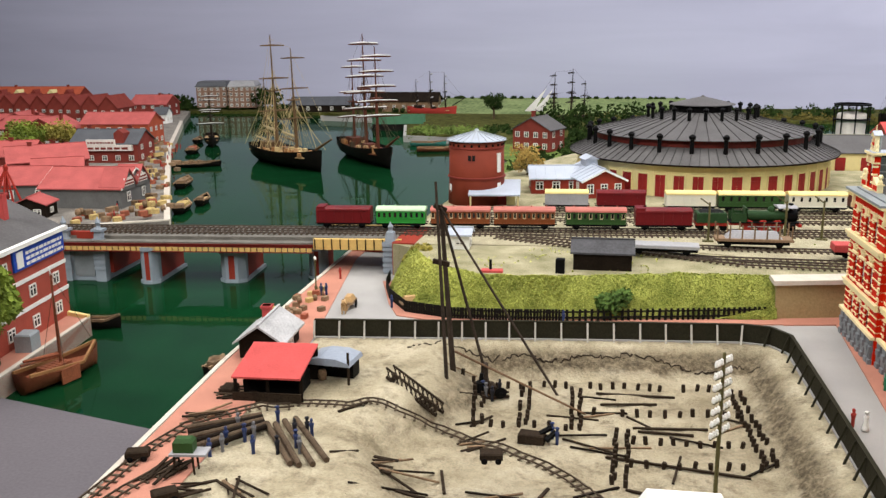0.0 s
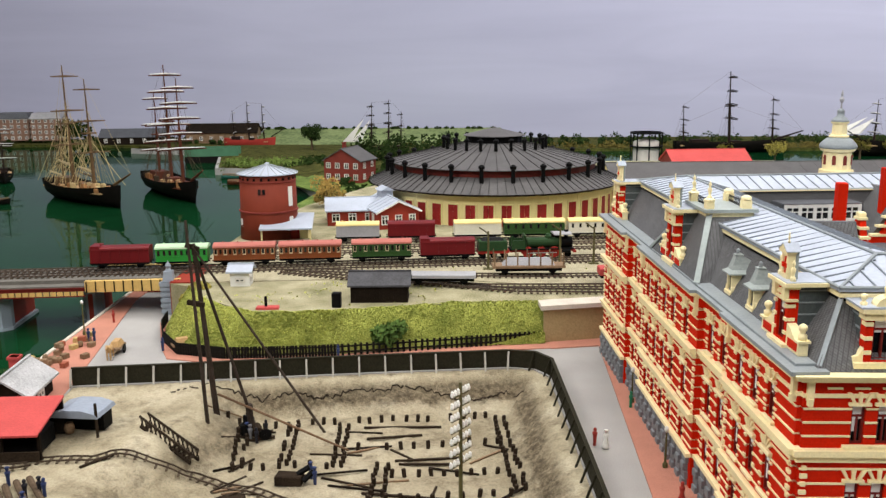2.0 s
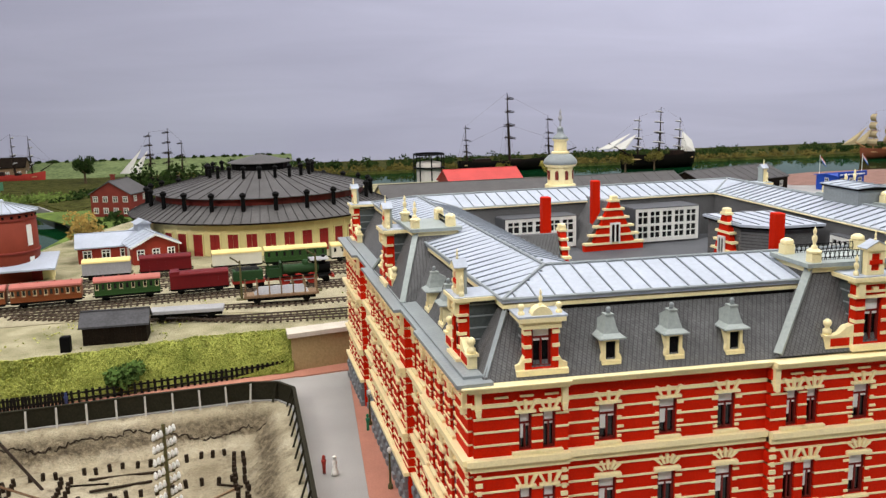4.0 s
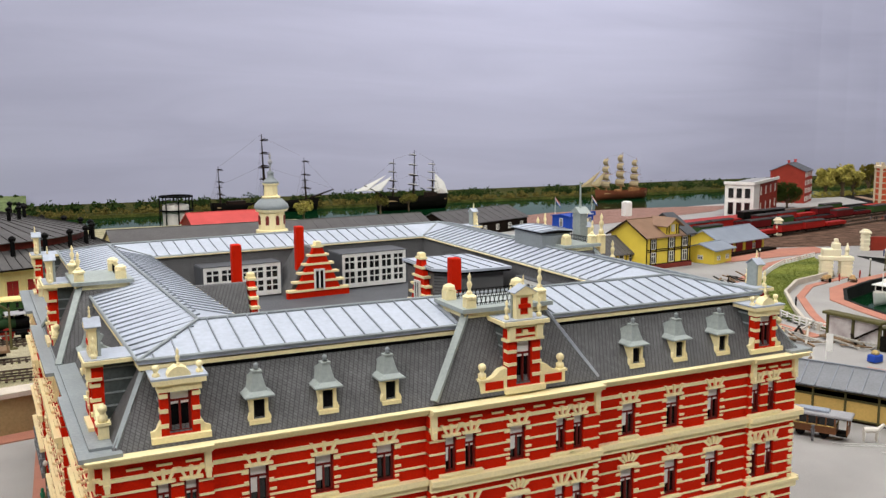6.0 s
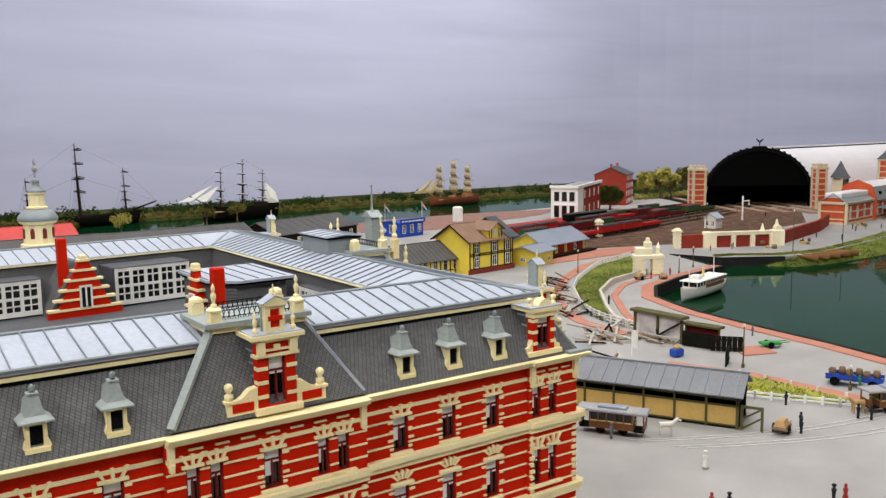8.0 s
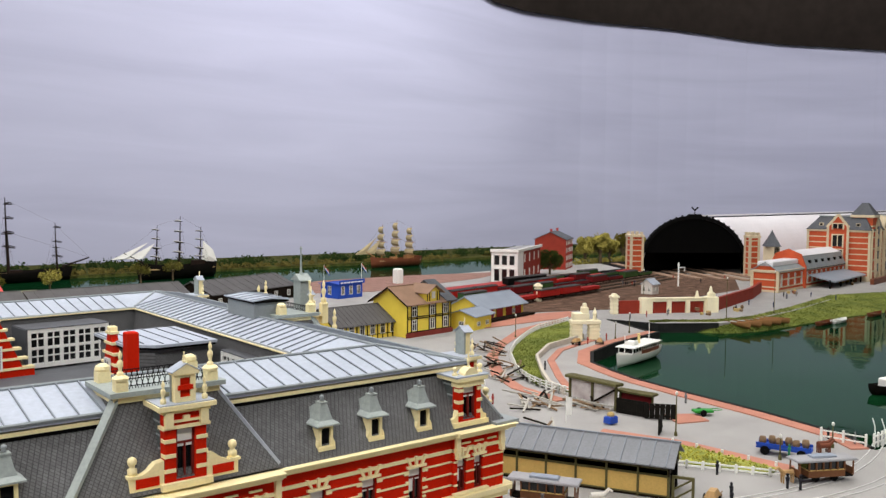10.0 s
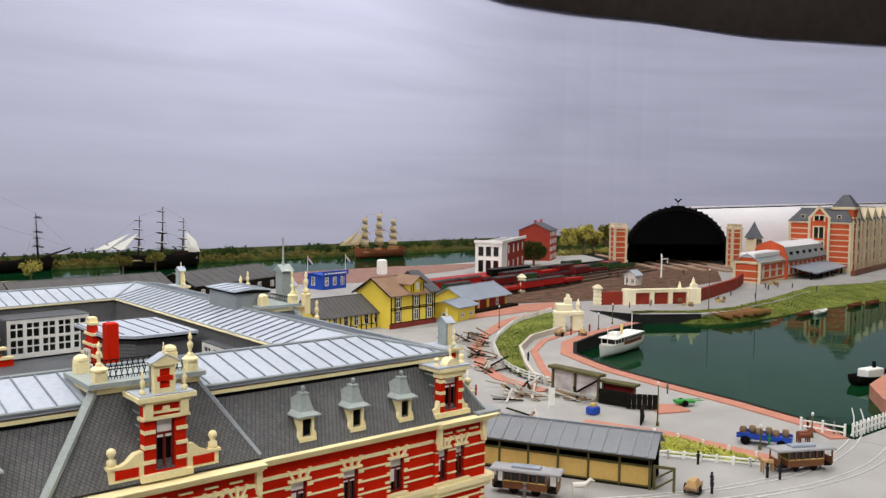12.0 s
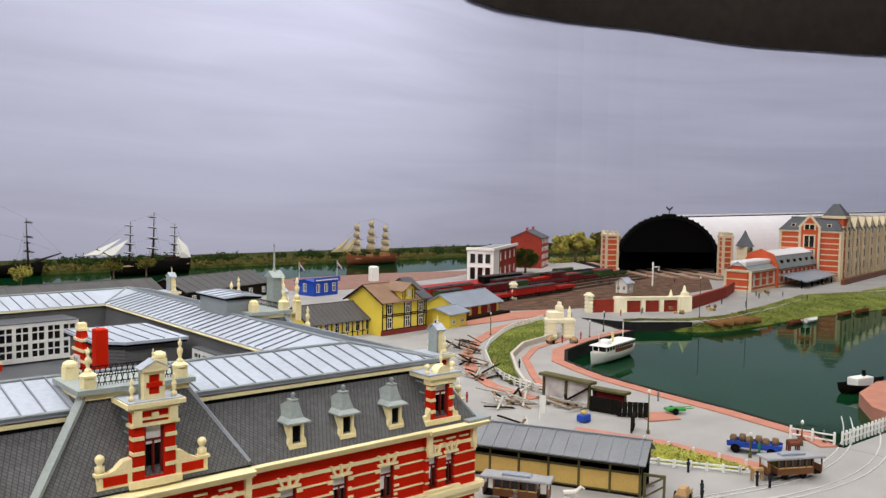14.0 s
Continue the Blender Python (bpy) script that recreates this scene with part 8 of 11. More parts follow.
# platform shed
BUFF = paint("buff_panel_paint", (0.62, 0.42, 0.13), 0.55, 0.1, 500, 40)
OLIVE = paint("olive_iron_paint", (0.1, 0.09, 0.035), 0.55, 0.2, 500, 40)
SHEETGREY = paint("blue_grey_sheet_roof", (0.3, 0.34, 0.4), 0.45, 0.1, 300, 20, 0.05, 0.2)
shed = thing("platform_shed", 13.2, 5.83, 0, -62.6, "long open shed with grey sheet roof and buff panels", "shed")
SLN = 4.2
part("plinth", Geo().box(-SLN, 0, 0, 0, 0.62, 0.03), WOODDARK, shed)
for k in range(11):
    x0 = -SLN + k * 0.382
    part("panel", Geo().box(x0 + 0.015, 0.01, 0.04, x0 + 0.367, 0.025, 0.27), BUFF, shed)
    part("post", Geo().box(x0 - 0.01, -0.01, 0, x0 + 0.012, 0.03, 0.42), OLIVE, shed)
part("post", Geo().box(-0.03, -0.02, 0, 0.0, 0.03, 0.42), OLIVE, shed)
part("rail", Geo().box(-SLN, -0.005, 0.265, 0, 0.03, 0.285).box(-SLN, -0.005, 0.03, 0, 0.03, 0.045).box(-SLN, -0.005, 0.35, 0, 0.02, 0.365).box(-SLN, -0.005, 0.4, 0, 0.02, 0.42), OLIVE, shed)
part("back_wall", Geo().box(-SLN, 0.55, 0, 0, 0.6, 0.42), DARK, shed)
for k in range(22):
    x0 = -SLN + k * 0.191
    part("lattice", Geo().beam((x0, 0.005, 0.36), (x0 + 0.191, 0.005, 0.41), 0.012, 0.012).beam((x0 + 0.191, 0.006, 0.36), (x0, 0.006, 0.41), 0.012, 0.012), OLIVE, shed)
SHEDROOF = paint("grey_shed_roof", (0.19, 0.2, 0.215), 0.55, 0.15, 400, 25)
part("roof_slope", Geo().slab([(-SLN - 0.05, -0.1, 0.42), (0.06, -0.1, 0.42), (0.06, 0.3, 0.62), (-SLN - 0.05, 0.3, 0.62)], 0.015), SHEDROOF, shed)
part("roof_slope", Geo().slab([(-SLN - 0.05, 0.3, 0.62), (0.06, 0.3, 0.62), (0.06, 0.7, 0.42), (-SLN - 0.05, 0.7, 0.42)], 0.015), SHEDROOF, shed)
for k in range(24):
    x0 = -SLN + k * 0.181
    part("roof_seam", Geo().beam((x0, -0.1, 0.426), (x0, 0.3, 0.626), 0.012, 0.014), SEAMZINC, shed)
part("ridge", Geo().beam((-SLN, 0.3, 0.628), (0.08, 0.3, 0.628), 0.03, 0.02), SEAMZINC, shed)
part("end_gable", Geo(Matrix.Rotation(math.pi / 2, 4, "Z")).side_prism([(-0.08, 0.3), (0.66, 0.3), (0.66, 0.42), (0.3, 0.6), (-0.08, 0.42)], -0.0, 0.01), WOODDARK, shed)
part("end_gate", Geo().box(0.02, 0.0, 0, 0.05, 0.03, 0.3).box(0.25, 0.0, 0, 0.28, 0.03, 0.3).box(0.05, 0.0, 0.27, 0.25, 0.03, 0.3).beam((0.05, 0.015, 0.02), (0.25, 0.015, 0.16), 0.02, 0.02).beam((0.05, 0.015, 0.14), (0.25, 0.015, 0.27), 0.02, 0.02), OLIVE, shed)

# lamp posts and flag
LAMPGLASS = paint("milky_lamp_glass", (0.75, 0.75, 0.7), 0.3, 0.05, 300, 40, 0)


def lamp_post(x, y, h, label="slender dark street lamp with a milky globe"):
    t = thing("street_lamp", x, y, 0, 0, label, "street lamp", "street lamps")
    part("post", Geo().lathe(0, 0, [(0.025, 0), (0.025, 0.05), (0.012, 0.07), (0.008, h)], 7), OLIVE, t)
    part("globe", Geo().lathe(0, 0, [(0.008, h), (0.02, h + 0.015), (0.022, h + 0.035), (0.012, h + 0.055), (0.003, h + 0.06)], 8), LAMPGLASS, t, smooth=True)
    return t


for x, y, h in ((15.61, 7.51, 0.62), (29.9, 14.3, 1.3), (27.46, 14.4, 1.2), (20.0, 15.6, 0.55), (21.9, 13.95, 0.4), (30.7, 20.0, 0.9), (15.75, 5.9, 0.3), (3.72, 7.0, 0.36), (3.72, 5.6, 0.36), (3.7, 8.6, 0.36), (-3.45, 11.0, 0.45), (16.9, 5.75, 0.32), (23.0, 14.4, 0.5)):
    lamp_post(x, y, h)

# brush, kiosk, gates and loose timber north of the shed
kiosk = thing("bill_shelter", 16.05, 9.55, 0, -88, "weathered open shelter with pasted white bills", "shelter")
for x in (-0.5, 0.0, 0.5):
    part("post", Geo().box(x - 0.02, -0.02, 0, x + 0.02, 0.02, 0.42), OLIVE, kiosk)
part("roof_beam", Geo().cbox(-0.56, -0.08, 0.42, 0.56, 0.12, 0.47, 0.01), OLIVE, kiosk)
BILL = paint("pasted_paper_bills", (0.6, 0.5, 0.5), 0.8, 0.3, 60, 40, 0.1, tone2=(0.75, 0.73, 0.7))
for x in (-0.25, 0.25):
    part("bill_board", Geo().box(x - 0.22, 0.0, 0.08, x + 0.22, 0.015, 0.41), BILL, kiosk)
part("brace", Geo().beam((0.05, -0.05, 0.08), (0.5, -0.05, 0.36), 0.03, 0.03), WOODDARK, kiosk)
part("bench", Geo().box(-0.5, -0.2, 0.04, 0.3, -0.08, 0.07), WOOD, kiosk)
k2 = thing("bill_shelter", 16.35, 8.85, 0, -80, "small shelter with an olive roof and red posters", "shelter")
for x in (-0.3, 0.3):
    part("post", Geo().box(x - 0.015, -0.015, 0, x + 0.015, 0.015, 0.3), OLIVE, k2)
part("roof_beam", Geo().cbox(-0.35, -0.1, 0.3, 0.35, 0.1, 0.34, 0.01), OLIVE, k2)
part("bill_board", Geo().box(-0.28, 0.0, 0.05, 0.28, 0.012, 0.29), MAROON, k2)
for x, y, rz, w in ((16.05, 8.7, -75, 0.55), (16.2, 8.25, -50, 0.5), (15.55, 7.75, 30, 0.36)):
    t = thing("board_gate", x, y, 0, rz, "black tarred board gate on the square", "gate", "board gates")
    for k in range(6):
        part("board", Geo().box(-w / 2 + w * k / 6 + 0.003, -0.01, 0.01, -w / 2 + w * (k + 1) / 6 - 0.003, 0.01, 0.26), BLACKFENCE, t)
    part("rail", Geo().box(-w / 2, -0.018, 0.05, w / 2, -0.01, 0.08).box(-w / 2, -0.018, 0.19, w / 2, -0.01, 0.22), BLACKFENCE, t)
fl_ = thing("white_banner", 14.84, 9.03, 0, -60, "white banner on a short staff behind the shed", "banner")
part("staff", Geo().rod((0, 0, 0), (0, 0, 0.42), 0.008), WHITE, fl_)
part("cloth", Geo().add([(0.0, 0, 0.12), (0.09, 0.02, 0.13), (0.1, -0.01, 0.42), (0.0, 0, 0.42)], [(0, 1, 2, 3)]), WHITE, fl_)
rnd = random.Random(9)
for i, (x, y, k, sp_) in enumerate(((17.0, 13.2, 16, 0.4), (18.6, 14.9, 14, 0.4), (16.3, 12.0, 14, 0.3), (15.7, 10.5, 9, 0.3), (15.2, 9.9, 8, 0.25), (15.0, 10.1, 6, 0.3), (15.9, 9.3, 9, 0.25), (14.2, 9.0, 7, 0.35), (17.9, 14.2, 10, 0.3))):
    t = thing("timber_heap", x, y, 0, 0, "untidy heap of old grey timber and brushwood", "timber heap", "timber heaps")
    for q in range(k):
        a, ln = rnd.uniform(0, 3.1), rnd.uniform(0.25, 0.65)
        cx, cy, cz = rnd.gauss(0, sp_ * 0.6), rnd.gauss(0, sp_ * 0.6), 0.02 + 0.01 * q * rnd.random()
        part("plank", Geo().beam((cx - math.cos(a) * ln / 2, cy - math.sin(a) * ln / 2, cz), (cx + math.cos(a) * ln / 2, cy + math.sin(a) * ln / 2, cz + rnd.uniform(0, 0.12)), 0.035, 0.02), rnd.choice((WOOD, WOODDARK, POSTPALE)), t)
barrow = thing("hand_barrow", 17.0, 8.0, 0, -30, "green two-wheeled hand barrow on the promenade", "barrow")
part("tray", Geo().cbox(-0.16, -0.08, 0.06, 0.16, 0.08, 0.1, 0.01), COACHGREEN, barrow)
part("handle", Geo().beam((0.16, 0.06, 0.09), (0.32, 0.05, 0.1), 0.012, 0.012).beam((0.16, -0.06, 0.09), (0.32, -0.05, 0.1), 0.012, 0.012), COACHGREEN, barrow)
for y in (-0.09, 0.09):
    part("wheel", WHEEL, None, barrow).matrix_basis = at(-0.02, y, 0.056)
bt = thing("water_butt", 15.35, 8.55, 0, 0, "blue handcart with a pale sack", "handcart")
BLUE = paint("bright_blue_paint", (0.02, 0.07, 0.4), 0.45, 0.12, 500, 40)
part("tub", Geo().cbox(-0.09, -0.07, 0.02, 0.09, 0.07, 0.13, 0.015), BLUE, bt)
part("sack", SACK[0], None, bt).matrix_basis = at(0, 0, 0.12)

# steam launch on the lake
la = thing("steam_launch", 20.98, 12.53, WZ, 194, "white steam launch with a glazed saloon at the quay", "boat")
la.matrix_basis = la.matrix_basis @ Matrix.Diagonal((0.88, 0.88, 0.88, 1))
part("hull", hull_geo(2.3, 0.62, 0.32, 0.22), WHITE, la, smooth=True)
part("deck", Geo().prism([(-1.08, -0.2), (0.2, -0.28), (1.05, 0), (0.2, 0.28), (-1.08, 0.2)], 0.22, 0.25), DECK, la)
part("saloon", Geo().box(-0.95, -0.21, 0.25, 0.15, 0.21, 0.46), HULLBROWN, la, "brown panelled saloon")
part("front_cabin", Geo().box(0.15, -0.2, 0.25, 0.7, 0.2, 0.33), WHITE, la)
part("cabin_glass", Geo().box(0.16, -0.19, 0.33, 0.68, 0.19, 0.46), GLASS, la)
for x in (0.16, 0.33, 0.5, 0.68):
    for y in (-0.195, 0.195):
        part("cabin_post", Geo().box(x - 0.012, y - 0.01, 0.33, x + 0.012, y + 0.01, 0.46), WHITE, la)
for k in range(7):
    for y in (-0.205, 0.205):
        part("saloon_window", Geo().box(-0.9 + k * 0.148, y - 0.018, 0.35, -0.8 + k * 0.148, y + 0.018, 0.44), WHITE, la)
        part("window_glass", Geo().box(-0.885 + k * 0.148, y - 0.021, 0.365, -0.815 + k * 0.148, y + 0.021, 0.425), GLASS, la)
part("awning", Geo().cbox(-1.02, -0.26, 0.46, 0.76, 0.26, 0.49, 0.015), WHITE, la)
part("funnel", Geo().lathe(-0.1, 0, [(0.035, 0.48), (0.035, 0.72), (0.042, 0.72), (0.042, 0.74)], 10), ROOFCREAM, la)
part("mast", Geo().rod((-0.75, 0, 0.48), (-0.75, 0, 0.95), 0.012).rod((0.75, 0, 0.25), (0.75, 0, 0.8), 0.01), WHITE, la)
part("wheel_house", Geo().cbox(0.2, -0.12, 0.49, 0.46, 0.12, 0.6, 0.01), WHITE, la)
for k in range(8):
    part("rail_post", Geo().rod((-1.0 + k * 0.06, -0.22, 0.25), (-1.0 + k * 0.06, -0.22, 0.45), 0.005, seg=4), WHITE, la)
# island quay and tug at the right
setting("island_quay", Geo().prism([(19.9, 5.6), (20.25, 6.2), (21.2, 6.85), (22.5, 7.1), (24, 6.8), (24, 5.4), (20.2, 5.3)], -0.6, 0.0), PINK, "rounded pink quay on the lake", "quay")
tg = thing("small_tug", 22.62, 7.4, WZ, -10, "small black and white tug by the quay", "boat")
part("hull", hull_geo(1.3, 0.4, 0.2, 0.3), HULLBLACK, tg, smooth=True)
part("cabin", Geo().cbox(-0.35, -0.12, 0.12, 0.15, 0.12, 0.3, 0.02), WHITE, tg)
part("funnel", Geo().lathe(0.0, 0, [(0.04, 0.28), (0.035, 0.42)], 8), DARK, tg)

# far bank of the lake
FARL = [(25.0, 14.98), (25.6, 14.7), (26.5, 13.65), (27.7, 13.35), (30.1, 13.35), (32.6, 13.35), (36.4, 13.0), (42, 11.4)]
FART = [(25.1, 15.4), (25.7, 15.2), (26.7, 14.5), (28.4, 14.2), (31.4, 14.7), (36.4, 15.8), (39.5, 15.0), (45, 13)]
g = Geo()
for i in range(41):
    for j in range(5):
        (x0, y0), (x1, y1) = along(FARL, i / 40), along(FART, i / 40)
        f = j / 4
        g.v.append((x0 + (x1 - x0) * f, y0 + (y1 - y0) * f, -0.28 + 0.32 * f ** 0.6 + 0.015 * noise.noise(Vector((i, j, 9)))))
for i in range(40):
    for j in range(4):
        a_ = i * 5 + j
        g.f.append((a_, a_ + 5, a_ + 6, a_ + 1))
setting("lake_bank", g, LAWN_TUFT, "grassy far bank of the lake", "grass", True)
sp = []
for _ in range(9000):
    t_, f = random.random(), random.random()
    (x0, y0), (x1, y1) = along(FARL, t_), along(FART, t_)
    sp.append((x0 + (x1 - x0) * f, y0 + (y1 - y0) * f, -0.28 + 0.32 * f ** 0.6))
tufts("bank_flock", sp, 0.026, LAWN_TUFT, "green flock on the lake bank", "grass")
for k in range(5):
    t = thing("upturned_boat", 27.2 + 0.42 * k, 13.85 - 0.02 * k, -0.09, -105 + 9 * k, "brown boat drawn up on the bank", "boat", "beached boats")
    part("hull", hull_geo(1.0, 0.3, 0.14, 0.2), SPAR, t, smooth=True)
for x, y, c_ in ((30.6, 13.0, HULLBROWN), (31.4, 12.95, WHITE), (34.0, 13.05, HULLBROWN), (35.2, 13.0, HULLBROWN), (36.4, 12.6, HULLBROWN)):
    t = thing("rowing_boat", x, y, WZ, 5, "rowing boat moored at the lake bank", "boat", "beached boats")
    part("hull", hull_geo(1.0, 0.3, 0.14, 0.2), c_, t, smooth=True)
    part("thwart", Geo().box(-0.15, -0.1, 0.07, -0.1, 0.1, 0.085), WOOD, t)

# cream gate and red arcade wall
CREAMWHITE = paint("cream_white_stone", (0.86, 0.79, 0.56), 0.55, 0.1, 600, 30)
gt = thing("monument_gate", 21.2, 14.35, 0, -34, "ornate cream stone gate at the lawn's end", "gate")
gt.matrix_basis = gt.matrix_basis @ Matrix.Diagonal((0.82, 0.82, 0.98, 1))
part("pier", Geo().cbox(-0.42, -0.14, 0, -0.12, 0.14, 0.42, 0.02), CREAMWHITE, gt)
part("pier", Geo().cbox(0.12, -0.14, 0, 0.42, 0.14, 0.42, 0.02), CREAMWHITE, gt)
part("lintel", Geo().cbox(-0.46, -0.17, 0.42, 0.46, 0.17, 0.52, 0.02), CREAMWHITE, gt)
part("attic", Geo().cbox(-0.4, -0.14, 0.52, 0.1, 0.14, 0.7, 0.02), CREAMWHITE, gt)
part("top_block", Geo().cbox(-0.12, -0.12, 0.7, 0.08, 0.12, 0.85, 0.02).cbox(-0.07, -0.07, 0.85, 0.03, 0.07, 0.95, 0.02), CREAMWHITE, gt)
for k in range(4):
    part("rustication", Geo().box(-0.44, -0.16, 0.04 + k * 0.1, -0.1, 0.16, 0.09 + k * 0.1).box(0.1, -0.16, 0.04 + k * 0.1, 0.44, 0.16, 0.09 + k * 0.1), CREAMWHITE, gt)
part("finial", Geo().lathe(0.3, 0, [(0.07, 0.52), (0.05, 0.62), (0.07, 0.68), (0.03, 0.78), (0.005, 0.84)], 8), CREAMWHITE, gt)
for (x0, y0), (x1, y1) in (((25.8, 17.1), (26.7, 16.7)), ((29.0, 15.8), (33.0, 17.0)), ((33.0, 17.0), (35.2, 18.0))):
    setting("red_wall", Geo().beam((x0, y0, 0.2), (x1, y1, 0.2), 0.12, 0.4), BRICKPIER, "red brick retaining wall by the lake road", "wall")
ar = thing("arcade_wall", 26.6, 16.6, 0, -27, "cream arcade wall with red panels by the lake road", "wall")
ar.matrix_basis = ar.matrix_basis @ Matrix.Diagonal((0.85, 0.85, 0.8, 1))
part("panel", Geo().box(0, 0.03, 0, 2.35, 0.1, 0.45), BRICKPIER, ar)
for k in range(4):
    part("pier", Geo().cbox(k * 0.74 + 0.0, -0.06, 0, k * 0.74 + 0.16, 0.14, 0.5, 0.02), CREAMWHITE, ar)
part("parapet", Geo().box(-0.05, -0.05, 0.46, 2.45, 0.13, 0.56).box(-0.08, -0.08, 0.56, 2.48, 0.16, 0.6), CREAMWHITE, ar)
part("end_pier", Geo().cbox(-0.3, -0.1, 0, 0.02, 0.18, 0.62, 0.03), CREAMWHITE, ar)
part("end_pier", Geo().cbox(2.3, -0.12, 0, 2.75, 0.2, 0.62, 0.03).cbox(2.4, -0.05, 0.62, 2.65, 0.12, 0.78, 0.03), CREAMWHITE, ar)
part("finial", Geo().lathe(2.5, 0.03, [(0.1, 0.78), (0.06, 0.86), (0.05, 0.95), (0.005, 1.05)], 8), CREAMWHITE, ar)
part("finial", Geo().lathe(1.95, 0.03, [(0.09, 0.6), (0.06, 0.7), (0.04, 0.8), (0.005, 0.88)], 8), CREAMWHITE, ar)
for x, y in ((25.65, 17.15), (25.99, 20.78)):
    t = thing("gate_pillar", x, y, 0, -20, "cream stone pillar of the railway bridge", "pillar", "cream pillars")
    part("shaft", Geo().cbox(-0.085, -0.085, 0, 0.085, 0.085, 0.5, 0.02), CREAMWHITE, t)
    for k in range(4):
        part("rustication", Geo().cbox(-0.1, -0.1, 0.04 + k * 0.12, 0.1, 0.1, 0.1 + k * 0.12, 0.015), CREAMWHITE, t)
    part("cap", Geo().cbox(-0.12, -0.12, 0.5, 0.12, 0.12, 0.58, 0.03).cbox(-0.07, -0.07, 0.58, 0.07, 0.07, 0.63, 0.02), CREAMWHITE, t)

# yellow station house
BROWNROOF = paint("brown_slate_roof", (0.24, 0.15, 0.1), 0.6, 0.15, 500, 40)
yh = house("yellow_station_house", 18.42, 17.86, 0, 8, 1.62, 1.25, 0.88, 0.36, YELLOW, BROWNROOF, "yellow timbered station house with a brown roof", 2, 0, 0, "x", 0.34, over=0.1, trim=WOODDARK, seams=0)
part("plinth", Geo().box(-0.85, -0.665, 0, 0.85, -0.625, 0.12), BRICK_DULL, yh, "brown brick plinth")
for x in (-0.56, 0.1, 0.6):
    for z0, hh in ((0.16, 0.28), (0.52, 0.26)):
        win = part("window", Geo().box(x - 0.085, -0.645, z0, x - 0.07, -0.62, z0 + hh).box(x + 0.07, -0.645, z0, x + 0.085, -0.62, z0 + hh).box(x - 0.07, -0.645, z0 + hh - 0.015, x + 0.07, -0.62, z0 + hh).box(x - 0.07, -0.645, z0, x + 0.07, -0.62, z0 + 0.015).box(x - 0.008, -0.643, z0, x + 0.008, -0.62, z0 + hh).box(x - 0.07, -0.643, z0 + hh * 0.62, x + 0.07, -0.62, z0 + hh * 0.62 + 0.014), PANEWHITE, yh)
        part("pane", Geo().box(x - 0.075, -0.636, z0 + 0.01, x + 0.075, -0.627, z0 + hh - 0.01), GLASS, win)
for x in (-0.8, -0.66, -0.46, -0.02, 0.22, 0.48, 0.72, 0.8):
    part("timber", Geo().box(x - 0.012, -0.645, 0.12, x + 0.012, -0.625, 0.88), WOODDARK, yh)
for z0 in (0.12, 0.455, 0.5, 0.8, 0.86):
    part("timber", Geo().box(-0.81, -0.642, z0, 0.81, -0.625, z0 + 0.02), WOODDARK, yh)
part("dormer_gable", Geo().side_prism([(-0.14, 0.85), (0.34, 0.85), (0.34, 1.12), (0.1, 1.27), (-0.14, 1.12)], -0.66, 0.0), YELLOW, yh)
part("dormer_roof", Geo().slab([(-0.22, -0.78, 1.09), (0.1, -0.78, 1.3), (0.1, 0.05, 1.3), (-0.22, 0.05, 1.09)], 0.02).slab([(0.1, -0.78, 1.3), (0.42, -0.78, 1.09), (0.42, 0.05, 1.09), (0.1, 0.05, 1.3)], 0.02), BROWNROOF, yh)
part("dormer_window", Geo().box(0.04, -0.675, 0.94, 0.16, -0.66, 1.12), PANEWHITE, yh)
for x in (-0.12, -0.04, 0.24, 0.32):
    part("timber", Geo().box(x - 0.01, -0.675, 0.88, x + 0.01, -0.66, 1.12), WOODDARK, yh)
part("slate_gable", Geo().slab([(0.52, -0.76, 0.86), (0.94, -0.76, 0.86), (0.94, 0.1, 1.34), (0.52, 0.1, 1.34)], 0.03).slab([(0.52, 0.1, 1.34), (0.94, 0.1, 1.34), (0.94, 0.75, 0.9), (0.52, 0.75, 0.9)], 0.03), SLATE, yh, "dark slate cross roof")
yw = house("yellow_station_wing", 16.72, 18.1, 0, 6, 2.0, 1.15, 0.44, 0.34, YELLOW, RHROOF, "low yellow timbered wing with a dark seamed roof", 1, 6, 2, "x", 0.28, over=0.1, seams=14, trim=WOODDARK)
for k in range(13):
    part("timber", Geo().box(-1.0 + k * 0.1667 - 0.012, -0.59, 0, -1.0 + k * 0.1667 + 0.012, -0.57, 0.4), WOODDARK, yw)
part("timber", Geo().box(-1.0, -0.588, 0.1, 1.0, -0.57, 0.12).box(-1.0, -0.588, 0.39, 1.0, -0.57, 0.41), WOODDARK, yw)
house("yellow_hut", 20.2, 17.6, 0, 18, 0.9, 0.8, 0.4, 0.12, YELLOW, SHEETGREY, "small yellow hut with a grey roof", 1, 2, 1, "x", 0.12, over=0.1, category="hut")
gsd = house("goods_shed", 22.0, 18.9, 0, 14, 2.2, 1.1, 0.42, 0.28, YELLOW, SHEETGREY, "yellow goods shed with grey roof and red doors", 1, 2, 1, "x", 0.15, over=0.12, category="shed")
for x in (-0.7, -0.2, 0.3, 0.8):
    part("door", Geo().box(x - 0.16, -0.57, 0.06, x + 0.16, -0.55, 0.36), DOORRED, gsd)
part("platform", Geo().box(-1.2, -0.85, 0, 1.3, -0.55, 0.08), WOODDARK, gsd)
bl = house("blue_office", 21.2, 25.7, 0, 12, 1.15, 0.9, 0.5, 0.05, BLUE, BLUE, "bright blue timber office with a white lettered band", 1, 3, 1, "x", 0.3, over=0.06, category="office")
